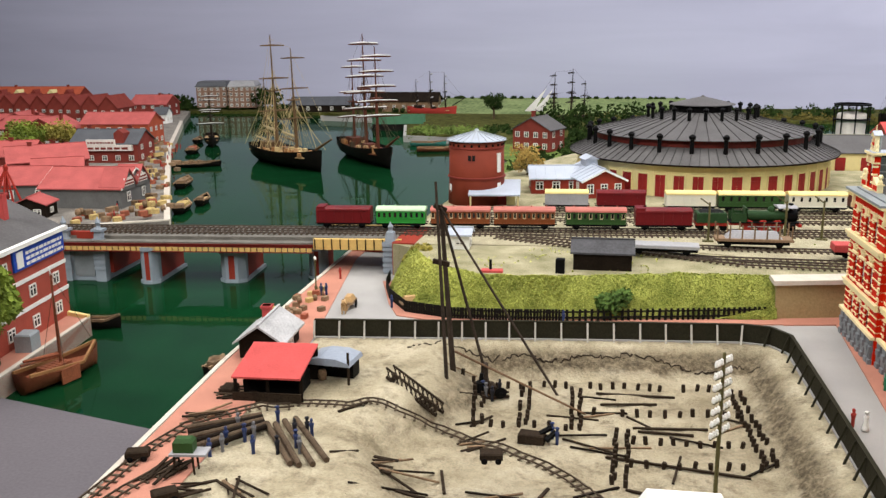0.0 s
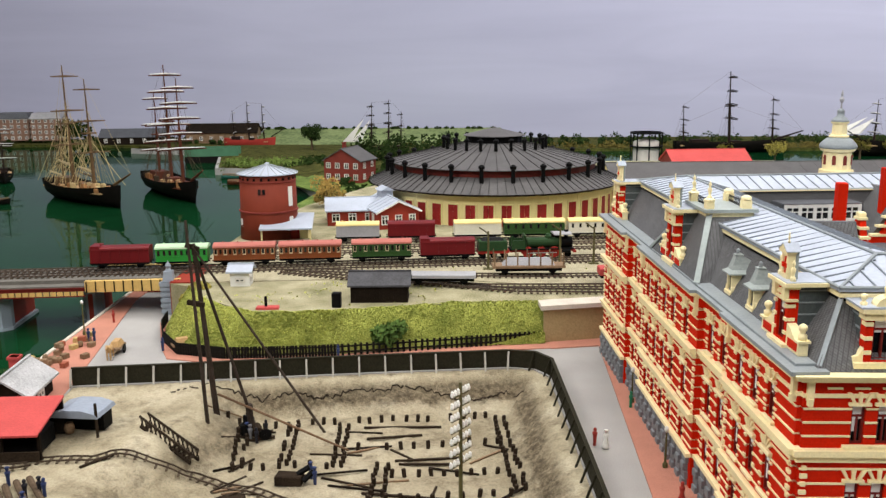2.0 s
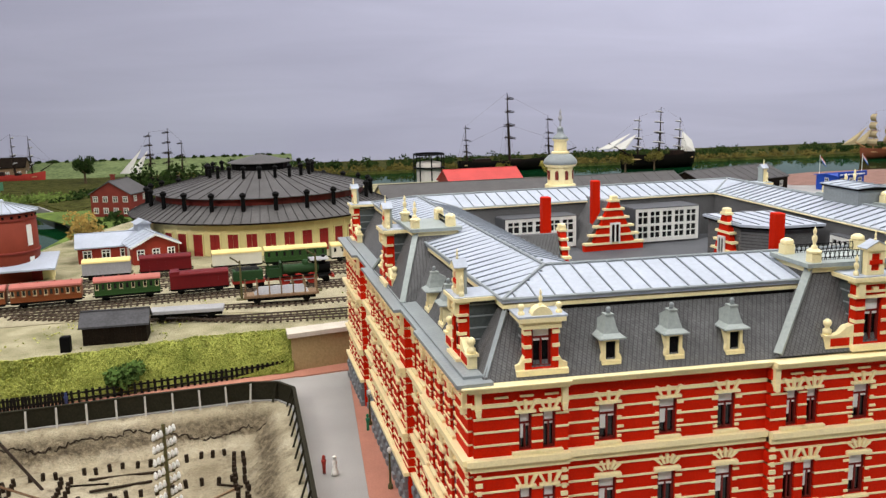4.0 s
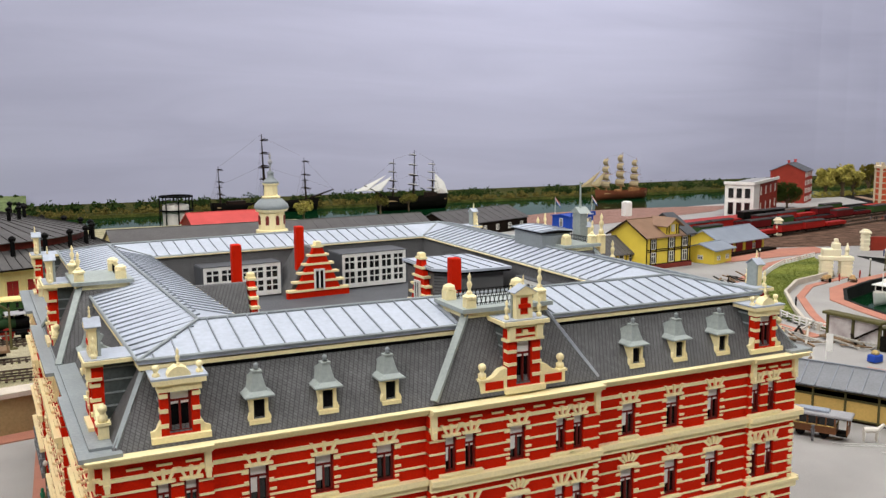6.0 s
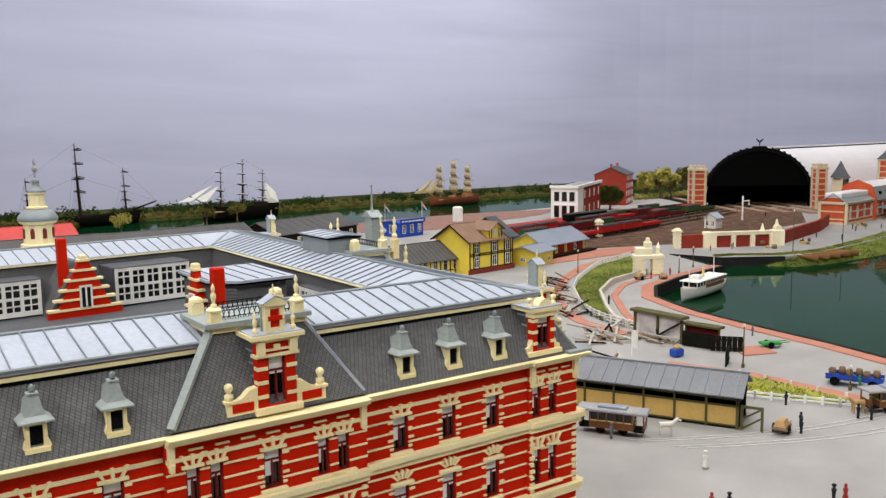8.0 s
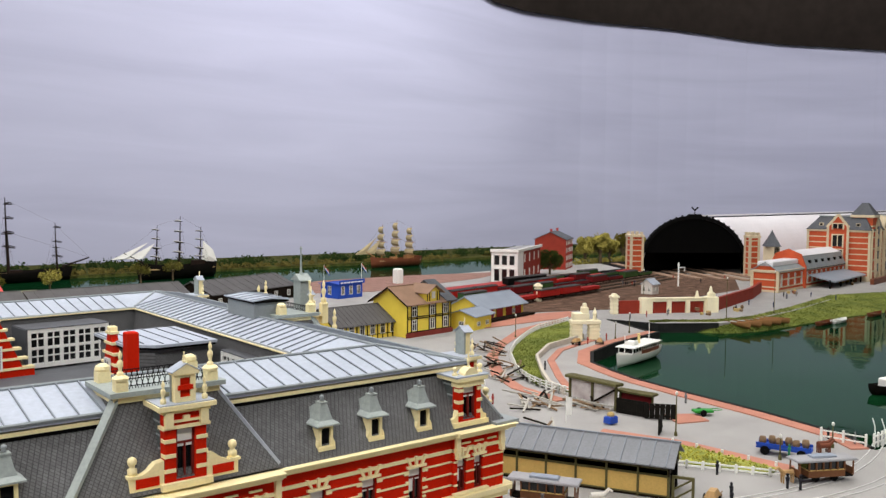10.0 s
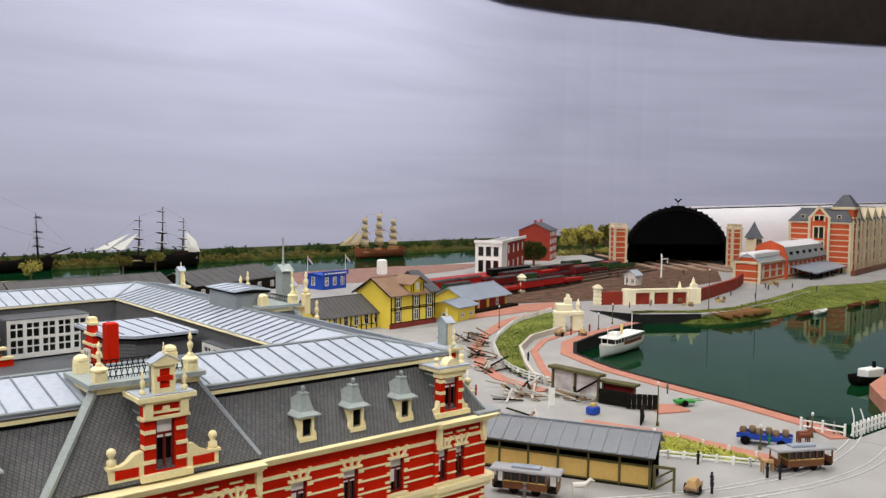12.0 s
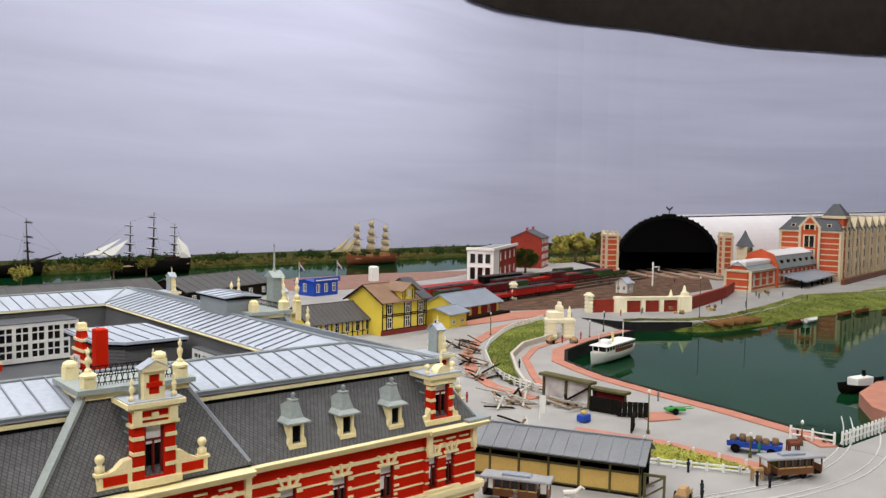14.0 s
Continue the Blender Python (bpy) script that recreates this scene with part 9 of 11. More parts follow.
part("signboard", Geo().box(-0.6, -0.52, 0.5, 0.62, -0.48, 0.64), BLUE, bl, "blue roof board with unreadable white lettering")
sign_bars(bl, 0.0, -0.522, 0.53, 1.1, 0.08, 1, WHITE, 0, 5)
for x in (20.9, 22.5):
    t = thing("flag", x, 26.4, -0.1, 0, "red, white and blue flag on a short staff", "flag", "flags")
    part("staff", Geo().rod((0, 0, 0), (0, 0, 1.2), 0.008), WHITE, t)
    for nm_, k_, mt_ in (("red_stripe", 0, ROOFRED), ("white_stripe", 1, WHITE), ("blue_stripe", 2, BLUE)):
        o_ = 0.07 * k_
        part(nm_, Geo().add([(o_ * 0.3, 0.0, 1.2 - o_), (0.2 + o_ * 0.3, 0.02, 0.98 - o_), (0.2 + o_ * 0.3 + 0.02, 0.02, 0.91 - o_), (o_ * 0.3 + 0.02, 0, 1.13 - o_)], [(0, 1, 2, 3)]), mt_, t)
house("dark_shed", 17.6, 26.6, 0, 22, 4.0, 1.8, 0.45, 0.35, WOODDARK, RHROOF, "dark timber shed with a grey seamed roof", 1, 6, 2, "x", 0.2, seams=10, category="shed")
house("dark_shed", 13.0, 25.5, 0, 6, 4.5, 1.8, 0.5, 0.35, WOODDARK, RHROOF, "dark timber shed with a grey seamed roof", 1, 6, 2, "x", 0.2, seams=10, category="shed")
wh_ = house("white_hotel", 31.15, 27.19, 0, 33, 4.6, 1.05, 1.3, 0.04, BRICKPIER, GREYDECK, "flat-roofed brick hotel with white front", 2, 5, 0, "x", 0.34, over=0.05)
part("white_front", Geo().box(-2.34, -0.56, 0, -2.3, 0.56, 1.36).box(-2.3, -0.56, 0, -1.3, -0.525, 1.36), WHITE, wh_, "white painted front")
part("parapet", Geo().box(-2.4, -0.6, 1.3, 2.35, -0.53, 1.42).box(-2.4, -0.53, 1.3, -2.3, 0.6, 1.42), WHITE, wh_)
for k in range(3):
    for z0, z1 in ((0.12, 0.6), (0.78, 1.16)):
        part("front_window", Geo().box(-2.36, -0.42 + k * 0.32, z0, -2.335, -0.22 + k * 0.32, z1), GLASS, wh_)
        part("window_hood", Geo().box(-2.38, -0.45 + k * 0.32, z1, -2.335, -0.19 + k * 0.32, z1 + 0.05), WHITE, wh_)
house("brick_townhouse", 36.83, 30.47, 0, 33, 2.0, 1.55, 1.5, 0.35, BRICKPIER, SLATE, "tall red brick town house with a slate roof", 4, 5, 0, "x", 0.22, ((-0.8, 0, 0.15), (0.8, 0, 0.15)))
for x, y, h in ((40.2, 31.4, 1.7), (41.2, 31.2, 2.0), (42.3, 31.5, 1.5), (43.6, 31.6, 1.8), (44.4, 31.2, 1.6)):
    tree(x, y, -h * 0.25, h * 1.25, 0.5, LEAFYEL, "yellow-green tree beyond the station tracks", 600)
tree(34.0, 28.0, -0.25, 1.35, 0.62, LEAF, "round dark green tree beside the hotel", 1500)
bush_row("station_bushes", [(39.6 + 0.45 * k + random.uniform(-0.1, 0.1), 31.4, 0.1, random.uniform(0.15, 0.28)) for k in range(12)], LEAFYEL, "yellow-green growth beyond the station tracks", 0.06, 160)
lt = thing("lighthouse_hut", 25.6, 28.4, 0, 0, "small white watch tower by the water", "tower")
part("body", Geo().cbox(-0.15, -0.15, 0, 0.15, 0.15, 0.62, 0.05), WHITE, lt)

# yard tracks and strings of wagons
for a, b in (((22.5, 20.6), (38, 24.2)), ((22.5, 21.3), (38, 24.8)), ((22.5, 22.0), (38, 25.6)), ((22.5, 23.0), (38, 26.4)), ((22.0, 20.0), (37, 23.3)), ((23, 24.0), (38, 27.2))):
    track([a, b], 0.01, 0.165, 0.14, "yard track before the station hall")
WAGONRED = paint("red_wagon_paint", (0.34, 0.015, 0.011), 0.5, 0.2, 500, 40)


# dark grey for the roofs of the covered yard wagons
YARDROOF = paint("sooty_wagon_roof", (0.06, 0.055, 0.055), 0.7, 0.3, 300, 30)


def yard_wagon(x, y, rz, body, high, label):
    t = thing("yard_wagon", x, y, 0.06, rz, label, "railway wagon", "yard wagons")
    part("body", Geo().box(-0.62, -0.15, 0.1, 0.62, 0.15, 0.32 if high else 0.2), body, t)
    if high:
        part("roof", Geo(Matrix.Rotation(math.pi / 2, 4, "Z")).side_prism(roof_prof(0.32, 0.05, 0.32), -0.64, 0.64), YARDROOF, t)
    else:
        part("load", Geo().box(-0.58, -0.12, 0.2, 0.58, 0.12, 0.215), body if body is WAGONRED else COAL, t)
    part("frame", Geo().box(-0.6, -0.1, 0.05, 0.6, 0.1, 0.1), DARK, t)
    wheels(t, 1.3)


ry = random.Random(12)
for a, b, n_, mats in (((23.0, 21.4), (37, 24.6), 10, (MAROON, DARKGREEN, MAROON)), ((23.2, 22.2), (37, 25.7), 10, (WAGONRED, DARKGREEN, MAROON)), ((23.0, 20.1), (30, 21.6), 5, (WAGONRED, WAGONRED)), ((28, 24.6), (37, 26.0), 7, (DARK, DARK, DARKGREEN))):
    ang_ = math.degrees(math.atan2(b[1] - a[1], b[0] - a[0]))
    for k in range(n_):
        f = (k + 0.5) / n_
        mm = ry.choice(mats)
        yard_wagon(a[0] + (b[0] - a[0]) * f, a[1] + (b[1] - a[1]) * f, ang_, mm, ry.random() < 0.6, "dark goods wagon in the station yard" if mm is DARK else "painted goods wagon standing in the station yard")
setting("red_platform", Geo().prism([(23.0, 22.9), (30, 25.2), (30, 26.0), (23, 24.5)], 0, 0.14), WAGONRED, "dark red goods platform", "platform")
house("signal_cabin", 31.2, 20.1, 0, 10, 0.5, 0.45, 0.4, 0.16, SIGNWHITE, ZINC, "small pale signal cabin with a light roof", 1, 2, 2, "x", 0.18, category="signal cabin")
sg = thing("water_crane", 34.35, 21.13, 0, 0, "white railway water crane with one arm", "water crane")
part("post", Geo().rod((0, 0, 0), (0, 0, 0.86), 0.035, 0.03).rod((0, 0, 0.86), (0, 0, 0.98), 0.05, 0.02), WHITE, sg)
part("arm", Geo().box(0, -0.025, 0.74, 0.42, 0.025, 0.79).box(0.38, -0.02, 0.6, 0.42, 0.02, 0.74), WHITE, sg)

# ---- great station ----
STBRICK = paint("orange_station_brick", (0.5, 0.085, 0.03), 0.65, 0.14, 800, 30)
STONEPALE = paint("pale_sandstone", (0.6, 0.5, 0.34), 0.65, 0.1, 700, 30)
PLATFORM = paint("tan_platform", (0.3, 0.2, 0.14), 0.8, 0.2, 600, 20)
hall = thing("train_hall", 39.9, 24.3, 0, -30.6, "great arched train hall with a black end screen", "train hall")
R_, H_ = 2.7, 2.72
prof = [(R_ * math.cos(math.pi * k / 28), H_ * math.sin(math.pi * k / 28) ** 0.9) for k in range(29)]
# one black for the end screen and for the shade painted inside
SCREENSHADE = paint("black_glazed_screen", (0.002, 0.002, 0.002), 0.8, 0.3, 200, 20)
part("end_screen", Geo().side_prism([p for p in prof if p[1] >= 0.95], 0.05, 0.12), SCREENSHADE, hall)
part("rib", Geo().side_prism([(x * 1.02, z * 1.02) for x, z in prof] + [(x * 0.97, z * 0.96) for x, z in prof[::-1]], -0.02, 0.2), DARK, hall)
for k in range(27):
    x, z = prof[k + 1]
    part("crest_tooth", Geo().cbox(x * 1.02 - 0.04, 0.0, z * 1.02 - 0.05, x * 1.02 + 0.04, 0.1, z * 1.02 + 0.06, 0.02), DARK, hall)
part("crest", Geo().cbox(-0.3, -0.03, H_, 0.3, 0.15, H_ + 0.12, 0.03).rod((0, 0.05, H_ + 0.1), (0, 0.05, H_ + 0.3), 0.02).beam((0, 0.05, H_ + 0.3), (0.16, 0.05, H_ + 0.44), 0.04, 0.06).beam((0, 0.05, H_ + 0.3), (-0.16, 0.05, H_ + 0.44), 0.04, 0.06), DARK, hall)
WHITEROOF = paint("white_hall_roof", (0.7, 0.68, 0.7), 0.6, 0.05, 100, 6, 0.05)
g = Geo()
for (x0, z0), (x1, z1) in zip(prof, prof[1:]):
    g.quad((x0 * 0.99, 0.15, z0 * 0.985), (x1 * 0.99, 0.15, z1 * 0.985), (x1 * 0.99 + 29.0, 23.8, z1 * 0.985 + 0.12), (x0 * 0.99 + 29.0, 23.8, z0 * 0.985 + 0.12))
part("vault", g, WHITEROOF, hall, "long white vaulted roof")
part("vault_ridge", Geo().beam((0, 0.3, H_ + 0.02), (29.0, 23.8, H_ + 0.12), 0.3, 0.06), WHITEROOF, hall, "white ridge board")
part("ridge_rail", Geo().beam((0.5, 0.3, 2.68), (29.5, 23.8, 2.8), 0.06, 0.05), DARK, hall, "dark rail below the ridge")
g = Geo()
for (x0, z0), (x1, z1) in zip(prof[4:7], prof[5:7]):
    g.quad((x0 + 0.02, 0.3, z0), (x1 + 0.02, 0.3, z1), (x1 + 29.02, 23.8, z1 + 0.12), (x0 + 29.02, 23.8, z0 + 0.12))
part("side_glazing", g, SLATE, hall, "grey glazed strip along the vault")
# black shell added inside the vault so that the hall's depth reads as shade
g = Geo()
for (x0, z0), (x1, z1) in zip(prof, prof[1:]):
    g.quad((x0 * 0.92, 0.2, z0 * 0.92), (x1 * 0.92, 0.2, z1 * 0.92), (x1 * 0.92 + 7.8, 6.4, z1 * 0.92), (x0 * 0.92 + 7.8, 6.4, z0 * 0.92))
part("lining", g, SCREENSHADE, hall, "black inner shell added as the shade inside the hall")
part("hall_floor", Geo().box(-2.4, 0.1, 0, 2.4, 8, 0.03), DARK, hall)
for k in range(5):
    part("platform", Geo().box(-2.0 + k * 0.9, -2.4 - 0.35 * k, 0.0, -1.62 + k * 0.9, 6, 0.07), PLATFORM, hall, "tan station platform")
# added black panel, shade for the depth of the hall
part("far_end", Geo().side_prism([(7.66 + x * 0.93, z * 0.93) for x, z in prof], 6.25, 6.35), SCREENSHADE, hall, "black panel added as the shade deep in the hall")


def brick_tower(x, y, w, h, rz, label):
    t = thing("station_tower", x, y, 0, rz, label, "tower", "station towers")
    part("shaft", Geo().cbox(-w / 2, -w / 2, 0, w / 2, w / 2, h, 0.02), STBRICK, t)
    for k in range(7):
        part("band", Geo().box(-w / 2 - 0.02, -w / 2 - 0.02, h * (k + 0.4) / 7, w / 2 + 0.02, w / 2 + 0.02, h * (k + 0.4) / 7 + 0.05), STONEPALE, t)
    for sx in (-1, 1):
        for sy in (-1, 1):
            part("corner", Geo().box(sx * w / 2 - 0.05, sy * w / 2 - 0.05, 0, sx * w / 2 + 0.05, sy * w / 2 + 0.05, h), STONEPALE, t)
    part("parapet", Geo().cbox(-w / 2 - 0.07, -w / 2 - 0.07, h, w / 2 + 0.07, w / 2 + 0.07, h + 0.12, 0.02), STONEPALE, t)
    for k in range(3):
        for sy in (-1, 1):
            part("merlon", Geo().box(-w / 2 + k * w * 0.4 - 0.02, sy * w / 2 - 0.06, h + 0.12, -w / 2 + k * w * 0.4 + 0.1, sy * w / 2 + 0.06, h + 0.25), STONEPALE, t)
    return t


brick_tower(37.5, 25.9, 0.55, 1.75, -30, "banded brick tower beside the train hall")
brick_tower(40.9, 21.9, 0.42, 1.8, -30, "banded brick tower beside the train hall")


def station_block(name, x, y, rz, w, d, h, rise, label, roof, cols, side, rows=2):
    t = house(name, x, y, 0, rz, w, d, h, rise, STBRICK, roof, label, rows, cols, side, "x", None, (), 0.08, "", 0, None, None, "station building")
    for k in range(rows * 3):
        z = h * (k + 0.6) / (rows * 3)
        part("band", Geo().box(-w / 2 - 0.015, -d / 2 - 0.015, z, w / 2 + 0.015, d / 2 + 0.015, z + 0.05), STONEPALE, t)
    part("cornice", Geo().box(-w / 2 - 0.06, -d / 2 - 0.06, h - 0.08, w / 2 + 0.06, d / 2 + 0.06, h), STONEPALE, t)
    part("plinth", Geo().box(-w / 2 - 0.03, -d / 2 - 0.03, 0, w / 2 + 0.03, d / 2 + 0.03, h * 0.1), STONEPALE, t)
    for sx in (-1, 1):
        for sy in (-1, 1):
            part("corner", Geo().box(sx * w / 2 - 0.05, sy * d / 2 - 0.05, 0, sx * w / 2 + 0.05, sy * d / 2 + 0.05, h), STONEPALE, t)
    return t


s1 = station_block("station_wing", 36.9, 18.21, 9, 2.8, 1.0, 0.85, 0.3, "low banded brick station wing with a grey roof", GREYLEAD, 4, 0, 1)
part("roof_crown", Geo().cbox(-1.42, -0.3, 1.0, 1.42, 0.3, 1.18, 0.04), WHITEROOF, s1, "flat white roof crown")
s2 = station_block("station_hall_wing", 40.62, 18.92, 9, 4.9, 1.3, 0.8, 0.5, "brick station wing with a grey mansard roof", SLATE, 9, 2, 1)
part("mansard", Geo(Matrix.Rotation(math.pi / 2, 4, "Z")).side_prism([(-0.72, 0.78), (0.72, 0.78), (0.5, 1.3), (-0.5, 1.3)], -2.48, 2.5), GREYLEAD, s2, "grey mansard slope")
part("roof_crown", Geo(Matrix.Rotation(math.pi / 2, 4, "Z")).side_prism([(-0.53, 1.29), (0.53, 1.29), (0.0, 1.48)], -2.52, 2.54), WHITEROOF, s2, "white upper roof")
part("end_gable", Geo(Matrix.Rotation(math.pi / 2, 4, "Z")).side_prism([(-0.74, 0), (0.74, 0), (0.74, 0.85), (0.52, 1.36), (0, 1.56), (-0.52, 1.36), (-0.74, 0.85)], 2.5, 2.6), STBRICK, s2)
for k in range(6):
    part("roof_light", Geo().box(-2.0 + k * 0.75, -0.68, 0.98, -1.85 + k * 0.75, -0.5, 1.1), DARK, s2)
part("canopy", Geo().slab([(-2.0, -1.7, 0.3), (2.3, -1.6, 0.34), (2.3, -0.65, 0.52), (-2.0, -0.65, 0.52)], 0.05), SHEETGREY, s2, "grey sloping entrance canopy")
for k in range(4):
    part("canopy_post", Geo().rod((-2.0 + k * 1.3, -1.5, 0), (-2.0 + k * 1.3, -1.5, 0.34), 0.03), DARK, s2)
tw = thing("station_turret", 39.85, 20.3, 0, 0, "square turret with a steep grey roof", "turret")
part("shaft", Geo().cbox(-0.25, -0.25, 0, 0.25, 0.25, 1.52, 0.02), STONEPALE, tw)
for k in range(3):
    part("turret_window", Geo().box(-0.19 + k * 0.15, -0.262, 1.2, -0.11 + k * 0.15, -0.24, 1.46), DARK, tw)
part("spire", Geo().lathe(0, 0, [(0.47, 1.52), (0.2, 1.9), (0.01, 2.24)], 4), SLATE, tw)
s3 = station_block("station_main", 48.9, 20.2, 12, 12, 2.6, 2.25, 0.02, "tall banded brick station building with slate roof", SLATE, 16, 0, 3)
part("mansard", Geo().add([(-6.08, -1.36, 2.26), (6.08, -1.36, 2.26), (6.08, 1.36, 2.26), (-6.08, 1.36, 2.26), (-5.7, -1.05, 2.82), (5.7, -1.05, 2.82), (5.7, 0.9, 2.82), (-5.7, 0.9, 2.82)], [(3, 2, 1, 0), (4, 5, 6, 7), (0, 1, 5, 4), (1, 2, 6, 5), (2, 3, 7, 6), (3, 0, 4, 7)]), SLATE, s3, "steep grey slate mansard roof")
part("roof_curb", Geo().box(-5.74, -1.09, 2.82, 5.74, -1.01, 2.86).box(-5.74, -1.01, 2.82, -5.66, 0.94, 2.86), GREYLEAD, s3)
for y in (-0.8, 0.75):
    part("roof_dormer", Geo().box(-5.98, y - 0.09, 2.4, -5.7, y + 0.09, 2.54), STONEPALE, s3)
    part("dormer_pane", Geo().box(-5.99, y - 0.06, 2.42, -5.975, y + 0.06, 2.52), DARK, s3)
part("end_gable", Geo(Matrix.Rotation(-math.pi / 2, 4, "Z")).side_prism([(-0.38, 0.0), (0.38, 0.0), (0.38, 2.4), (0.0, 2.86), (-0.38, 2.4)], -6.1, -5.0), STBRICK, s3)
for z0, z1 in ((0.5, 0.85), (1.05, 1.35), (1.5, 2.0), (2.3, 2.5)):
    part("end_window", Geo().box(-6.14, -0.2, z0, -6.1, 0.2, z1), GLASS, s3)
    part("end_window_frame", Geo().box(-6.15, -0.26, z0 - 0.05, -6.1, -0.2, z1 + 0.05).box(-6.15, 0.2, z0 - 0.05, -6.1, 0.26, z1 + 0.05).box(-6.15, -0.2, z1, -6.1, 0.2, z1 + 0.05).box(-6.15, -0.02, z0, -6.1, 0.02, z1), STONEPALE, s3)
for sgn in (-1, 1):
    part("gable_trim", Geo(Matrix.Rotation(-math.pi / 2, 4, "Z")).beam((sgn * 0.46, -6.12, 2.36), (0.0, -6.12, 2.92), 0.06, 0.1), STONEPALE, s3)
    part("gable_trim", Geo().box(-6.13, sgn * 0.42 - 0.05, 0.3, -6.08, sgn * 0.42 + 0.05, 2.4), STONEPALE, s3)
for k in range(7):
    x_ = -4.9 + k * 1.55
    part("front_gable", Geo().side_prism([(x_ - 0.35, 0.2), (x_ + 0.35, 0.2), (x_ + 0.35, 2.4), (x_, 2.85), (x_ - 0.35, 2.4)], -1.38, -0.4), STONEPALE, s3, "pale sandstone gable bay")
    for z0 in (0.4, 0.95, 1.5, 2.05):
        part("bay_window", Geo().box(x_ - 0.16, -1.4, z0, x_ + 0.16, -1.375, z0 + 0.36), GLASS, s3)
for k in range(16):
    part("buttress", Geo().box(-5.95 + k * 0.78, -1.42, 0, -5.87 + k * 0.78, -1.3, 2.3), STONEPALE, s3)
tw2 = thing("station_turret", 43.9, 18.2, 0, 12, "square roof turret with a grey pyramid roof", "turret")
part("shaft", Geo().cbox(-0.42, -0.42, 0.0, 0.42, 0.42, 2.9, 0.02), STBRICK, tw2)
for z in (0.4, 0.9, 1.4, 1.9, 2.4):
    part("band", Geo().box(-0.44, -0.44, z, 0.44, 0.44, z + 0.06), STONEPALE, tw2)
part("cornice", Geo().cbox(-0.5, -0.5, 2.8, 0.5, 0.5, 2.92, 0.03), STONEPALE, tw2)
part("spire", Geo(Matrix.Rotation(math.pi / 4, 4, "Z")).lathe(0, 0, [(0.68, 2.92), (0.2, 3.42), (0.18, 3.45)], 4), SLATE, tw2)
setting("station_yard_wall", Geo().beam((42.0, 16.9, 0.12), (60, 20.3, 0.12), 0.15, 0.24), HULLBROWN, "dark curved wall before the station", "wall")
setting("station_road_green", Geo().prism([(40, 15.2), (60, 12.5), (60, 15.5), (44, 15.6)], 0, 0.03), GRASS, "grass verge below the station road", "grass")
# pier deck of the station road
for i, (x, y) in enumerate(((41.4, 17.7), (43.0, 18.0), (44.2, 18.2), (36.0, 17.0), (29.6, 15.2), (28.0, 15.6))):
    cargo("cart_load", x, y, 0.0, 5, "loaded carts and goods on the station road", 0.22, i + 70)

# ---- court, tower and chimneys of the terminal ----
def stepped_gable(x, y, rz, w, h):
    t = place(part("stepped_gable", Geo().side_prism([(-w / 2, 0), (w / 2, 0), (w / 2, 0.07), (w * 0.36, 0.07), (0.04, h), (-0.04, h), (-w * 0.36, 0.07), (-w / 2, 0.07)], -0.03, 0.03), BRICK_RED, terminal, "stepped red brick gable with cream copings"), pose(x, y, 0, 0, 0, rz), 0, 0, 1.74)
    for k in range(6):
        f = k / 5
        z = 0.07 + (h - 0.09) * f
        hw = w / 2 - (w / 2 - 0.06) * f
        part("coping", Geo().box(-hw, -0.042, z, hw, 0.042, z + 0.024), CREAM, t)
    part("gable_top", Geo().cbox(-0.035, -0.035, h, 0.035, 0.035, h + 0.05, 0.01), CREAM, t)
    part("gable_window", Geo().box(-0.05, -0.052, 0.1, 0.05, -0.035, 0.3), GLASS, t)
    part("gable_window_frame", Geo().box(-0.062, -0.06, 0.08, -0.045, -0.04, 0.32).box(0.045, -0.06, 0.08, 0.062, -0.04, 0.32).box(-0.045, -0.06, 0.3, 0.045, -0.04, 0.32).box(-0.008, -0.06, 0.1, 0.008, -0.045, 0.3), WHITE, t)
    return t


stepped_gable(6.62, 8.95, 5, 0.74, 0.58)
stepped_gable(7.36, 7.72, -88, 0.54, 0.56)
stepped_gable(5.56, 7.62, 88, 0.6, 0.5)


def cross_roof(x, y, rz, w, h, ln):
    """A slated roof that runs back from a stepped gable into its wing."""
    part("cross_roof", Geo(pose(x, y, 1.74, 0, 0, rz)).side_prism([(-w / 2 + 0.03, 0), (w / 2 - 0.03, 0), (w / 2 - 0.05, 0.08), (0.03, h - 0.04), (-0.03, h - 0.04), (-w / 2 + 0.05, 0.08)], 0.05, ln), SCALES, terminal, "slated cross roof behind a stepped gable")


cross_roof(6.62, 8.95, 5, 0.74, 0.58, 0.75)
cross_roof(5.56, 7.62, 88, 0.6, 0.5, 0.8)


